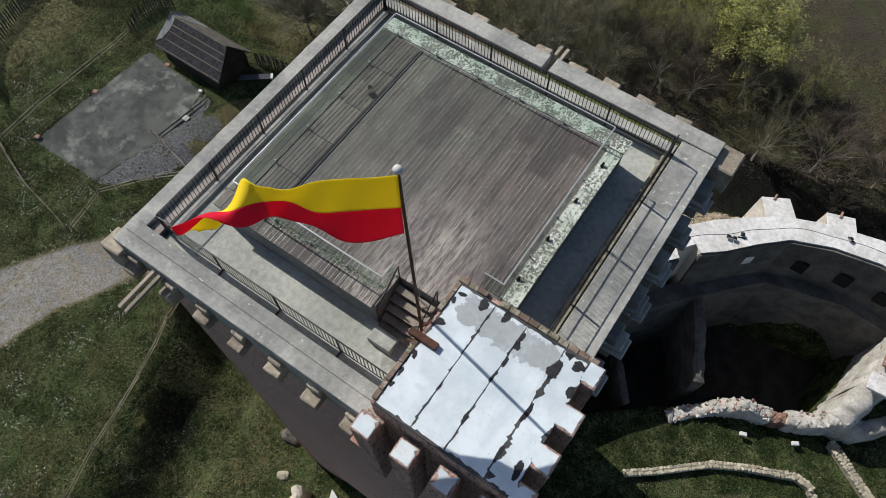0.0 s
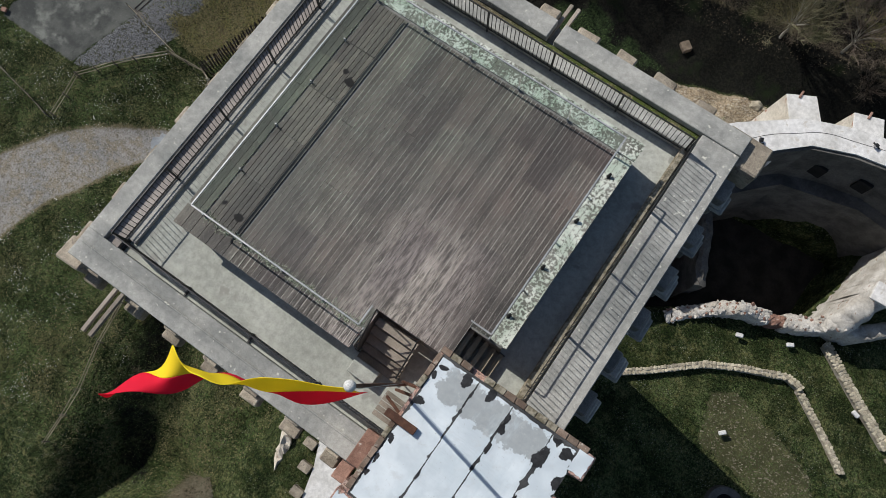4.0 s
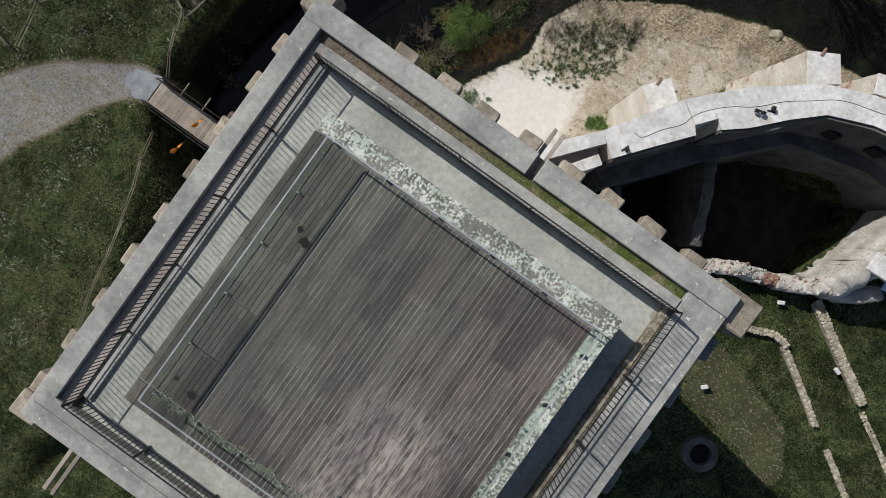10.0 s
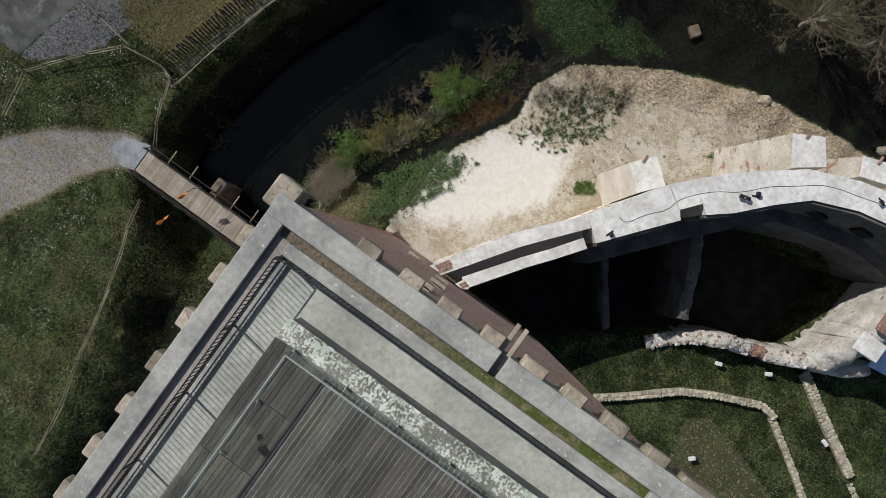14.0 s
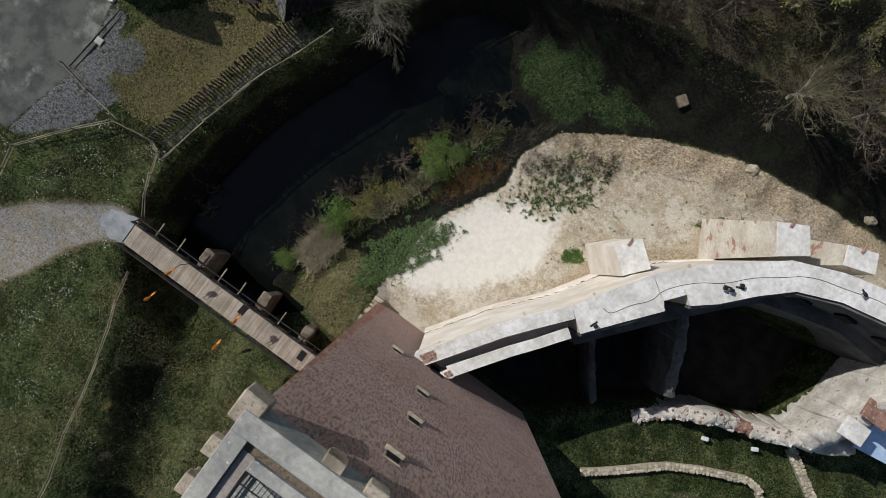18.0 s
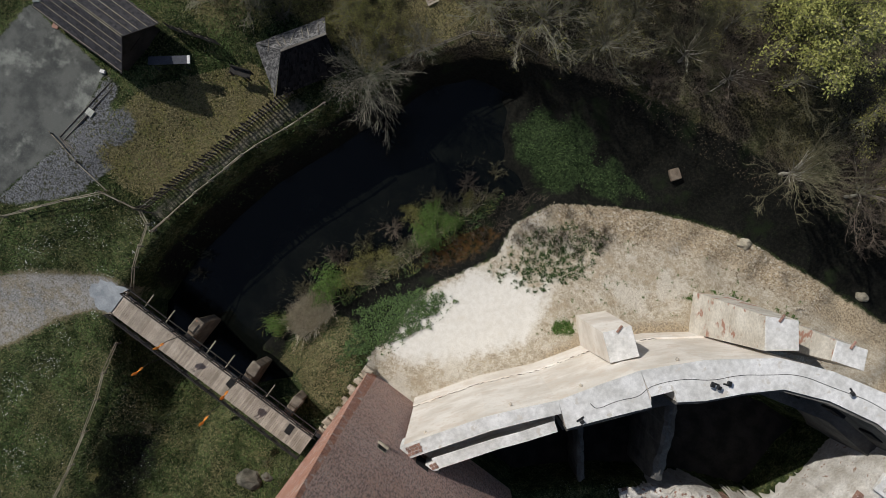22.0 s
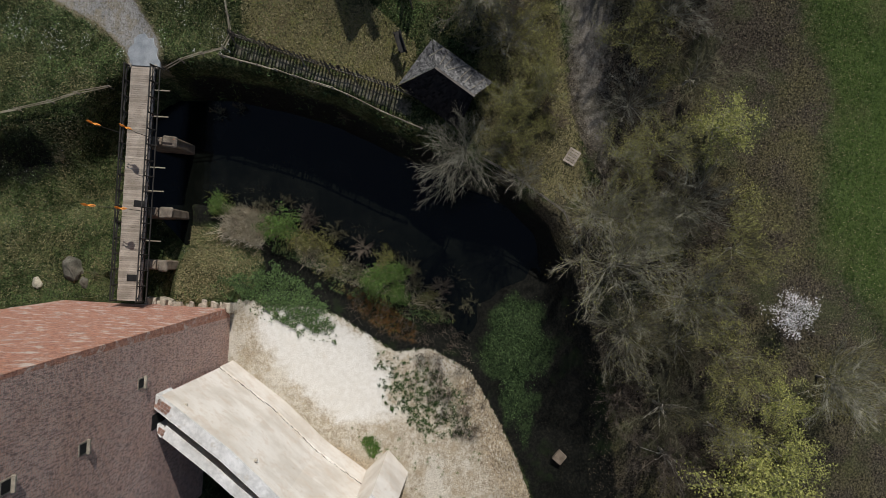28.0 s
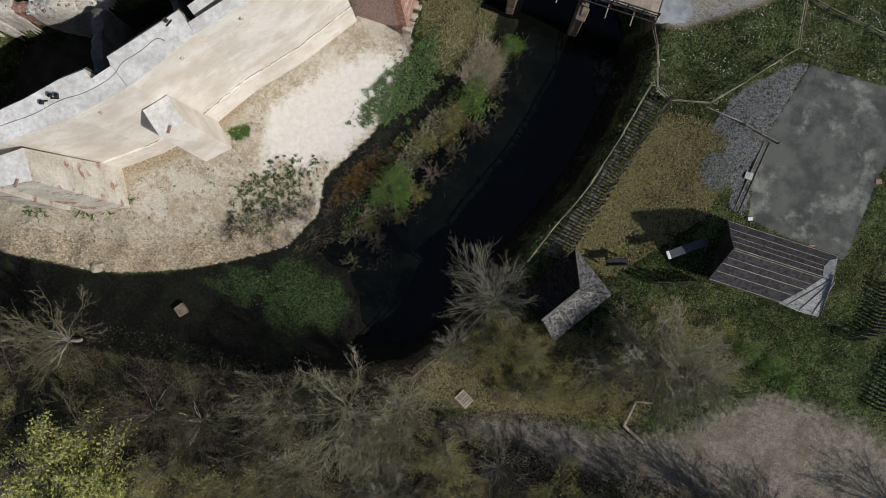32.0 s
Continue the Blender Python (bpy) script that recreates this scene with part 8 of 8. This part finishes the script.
scatter("grass", "tufted spring grass on the lawn", "grass", GRASS, 80000, LAWN, 0.11, 12, "blade", lawn_ok, 0.02)
scatter("dry_grass", "straw-coloured old grass in the lawn", "grass", STRAWBLADE, 18000, LAWN, 0.10, 22, "blade", patchy, 0.03)
GARDEN = [(-36.4, 9.4), (-33.2, 7.6), (-30.2, 7.6), (-28.6, 11), (-26.6, 19), (-26.4, 22.0), (-30, 21.5), (-35, 15)]
scatter("dry_grass", "tan dry grass of the garden lawn", "grass", STRAWBLADE, 15000, GARDEN, 0.10, 71, "blade", lambda x, y, u: (u < 0.5 + 0.6 * wavy(x, y, 3, 72)) & (np.hypot((x + 34.9) / 1.1, (y - 11.2) / 1.2) > 1.5), 0.03)
scatter("grass", "olive grass of the garden lawn", "grass", LEAF_OLIVE, 6000, GARDEN, 0.09, 73, "blade", lambda x, y, u: (u < 0.5 + 0.7 * wavy(x, y, 2.4, 74)) & (np.hypot((x + 34.9) / 1.1, (y - 11.2) / 1.2) > 1.5), 0.03)
scatter("daisies", "white daisies in drifts over the lawn", "flowers", DAISY, 20000, LAWN, 0.055, 23, "leaf", lambda x, y, u: lawn_ok(x, y, u) & (y < 8) & (u < 1.1 * np.clip(wavy(x, y, 4, 35) + 0.1, 0, 1) ** 1.5), 0.08)
scatter("grass", "tufted spring grass on the ditch slope", "grass", GRASS, 38000, SLOPE, 0.105, 13, "blade", lambda x, y, u: (inside(x, y, DITCH) < -0.3) | (u < 0.25), 0.02)
scatter("dry_grass", "straw-coloured old grass on the ditch slope", "grass", STRAWBLADE, 12000, SLOPE, 0.10, 24, "blade", lambda x, y, u: (u < 0.45 + 0.7 * wavy(x, y, 3, 36)) & (inside(x, y, DITCH) < 0), 0.03)
scatter("daisies", "white daisies on the ditch slope", "flowers", DAISY, 900, SLOPE, 0.045, 25, "leaf", lambda x, y, u: u < 0.8 * np.clip(wavy(x, y, 5, 37), 0, 1) * step01(-x, 14, 20), 0.08)
scatter("grass", "mown grass of the courtyard", "grass", GRASS, 24000, [(14, 2), (14.6, 6.4), (20, 10.4), (16.4, 12.8), (24, 16.2), (40, 16), (40, -6), (16, -6)], 0.09, 14, "blade", None, 0.02)
END = [(-9.6, 29), (-11, 31), (-9.6, 34), (-6, 34.4), (-2, 33.4), (3, 32.6), (0.4, 30.6), (-4.4, 28), (-6.5, 27.8)]
scatter("grass", "rough dark green grass at the moat's end", "grass", LEAF_DARK, 4500, END, 0.12, 15, "blade", lambda x, y, u: u < 0.55 * step01(inside(x, y, END), 0, 2.5) + 0.2 * wavy(x, y, 3, 38), 0.02)
scatter("grass", "straw-green grass on the spur below the keep", "grass", STRAWBLADE, 7000, [(-14.5, 2), (-14.5, 7), (-12, 9), (-9.6, 8.2), (-7.4, 2)], 0.11, 16, "blade", None, 0.02)
scatter("grass", "green grass on the spur below the keep", "grass", GRASS, 2600, [(-14.5, 2), (-14.5, 7), (-12, 9), (-9.6, 8.2), (-7.4, 2)], 0.11, 26, "blade", None, 0.02)
SHALLOWS = [(-16.6, 4), (-15.8, 11), (-13.5, 15.6), (-11.5, 21), (-9.0, 26.6), (-11.6, 27.6), (-14.0, 21), (-16.4, 15), (-18.6, 9), (-19, 4)]
scatter("dead_stems", "grey dead stems standing in the shallow moat", "reeds", DARKTWIGS, 1500, SHALLOWS, 0.085, 63, "reed", lambda x, y, u: u < 0.35 + 0.9 * wavy(x, y, 3, 64))
scatter("bank_scrub", "olive low scrub on the wet moat bank", "scrub", LEAF_OLIVE, 1000, [(-15.4, 10), (-13.6, 15), (-12, 20), (-9.6, 25.6), (-7.2, 26.6), (-7.2, 22.4), (-8.8, 19), (-9.4, 15.4), (-11.6, 12.6), (-12.6, 9.6)], 0.08, 65, "leaf", lambda x, y, u: u < 0.5 + 0.8 * wavy(x, y, 2.1, 66), 0.5)
scatter("bank_scrub", "dark low scrub on the wet moat bank", "scrub", LEAF_DARK, 5600, [(-15.4, 10), (-13.6, 15), (-12, 20), (-9.6, 25.6), (-7.2, 26.6), (-7.2, 22.4), (-8.8, 19), (-9.4, 15.4), (-11.6, 12.6), (-12.6, 9.6)], 0.09, 27, "leaf", lambda x, y, u: u < 0.5 + 0.8 * wavy(x, y, 2.5, 39), 0.35)
scatter("bank_ivy", "dark ivy hanging on the shaded moat bank", "ivy", LEAF_DARK, 3000, [(-27.6, 3), (-26.9, 10.5), (-25.6, 15.3), (-23.6, 20.3), (-21, 27.2), (-19.6, 26.6), (-22.2, 20), (-24.2, 14.8), (-25.4, 10), (-25.8, 3)], 0.10, 28, "leaf", lambda x, y, u: u < 0.35 + 0.9 * wavy(x, y, 2.2, 40), 0.2)
scatter("bank_scrub", "brown dry scrub between the gravel and the wet bank", "scrub", BROWNTWIGS, 1500, [(-8.6, 15.6), (-7.4, 17.4), (-5.6, 20.6), (-5.4, 24.4), (-4.0, 27.6), (-6.4, 27.4), (-7.8, 23.6), (-9.4, 19.0), (-10, 16)], 0.06, 84, "reed", lambda x, y, u: u < 0.5 + 0.8 * wavy(x, y, 2.0, 85))
scatter("bank_grass", "yellow-green grass on the north bank", "grass", STRAWBLADE, 9000, [(-33, 27.6), (-37, 29.4), (-35, 32), (-27, 33.8), (-19.4, 35.6), (-17.8, 34), (-21.4, 28), (-25, 27)], 0.10, 86, "blade", lambda x, y, u: u < 0.6 + 0.6 * wavy(x, y, 2.6, 87), 0.03)
WOODFLOOR = [(-34, 27.5), (-44, 36), (-46, 50), (-20, 53), (20, 54), (24, 42), (8, 38), (-14, 36.5), (-21, 29)]
off_track = lambda x, y, u: inside(x, y, TRACK) < -0.4
scatter("reeds", "pale dry reed clump in the ditch", "reeds", DRYLEAF, 2400, [(-10.2, -23.4), (-10.2, -20.6), (-8.4, -19.4), (-6.4, -20.4), (-6.0, -23.4), (-8, -25)], 0.11, 44, "reed")
scatter("leaf_litter", "dry leaves and straw on the woodland floor", "litter", LITTER, 16000, WOODFLOOR, 0.12, 17, "blade", off_track, 0.02)
scatter("brushwood", "thin brown brush and dead stems under the trees", "undergrowth", BROWNTWIGS, 5000, [(-46, 38.6), (-46, 50.5), (-26, 51.5), (-14, 52), (-6, 58), (14, 60), (24, 44), (10, 39.6), (-14, 37.6), (-26, 38.6)], 0.055, 29, "reed", off_track)
scatter("brushwood", "olive-grey weeds and stems on the north bank", "undergrowth", DARKTWIGS, 2200, [(-33, 27.6), (-37, 29), (-33, 33), (-22, 33), (-18.6, 32.4), (-21.6, 28), (-25, 27)], 0.05, 30, "reed", off_track)
scatter("sedge", "yellow-green weeds on the north bank", "undergrowth", LEAF_OLIVE, 4200, [(-33, 27.6), (-37, 29), (-33, 33), (-22, 33), (-18.6, 32.4), (-21.6, 28), (-25, 27)], 0.10, 31, "blade", lambda x, y, u: u < 0.5 + 0.8 * wavy(x, y, 3, 41), 0.1)
EDGE = [(-60, 52), (-35, 51.5), (-24, 53.6), (-15, 53.4), (-8, 59), (8, 66), (8, 74), (-12, 70), (-30, 64), (-60, 62)]
scatter("grass", "ragged grass at the edge of the field", "grass", GRASS, 16000, EDGE, 0.10, 51, "blade", None, 0.03)
scatter("dry_grass", "straw-coloured old grass along the field edge", "grass", STRAWBLADE, 8000, [(-60, 49), (-35, 48.6), (-24, 50), (-14, 50.4), (-4, 57), (8, 63), (8, 68), (-12, 63), (-24, 58), (-60, 56)], 0.09, 52, "blade", None, 0.03)
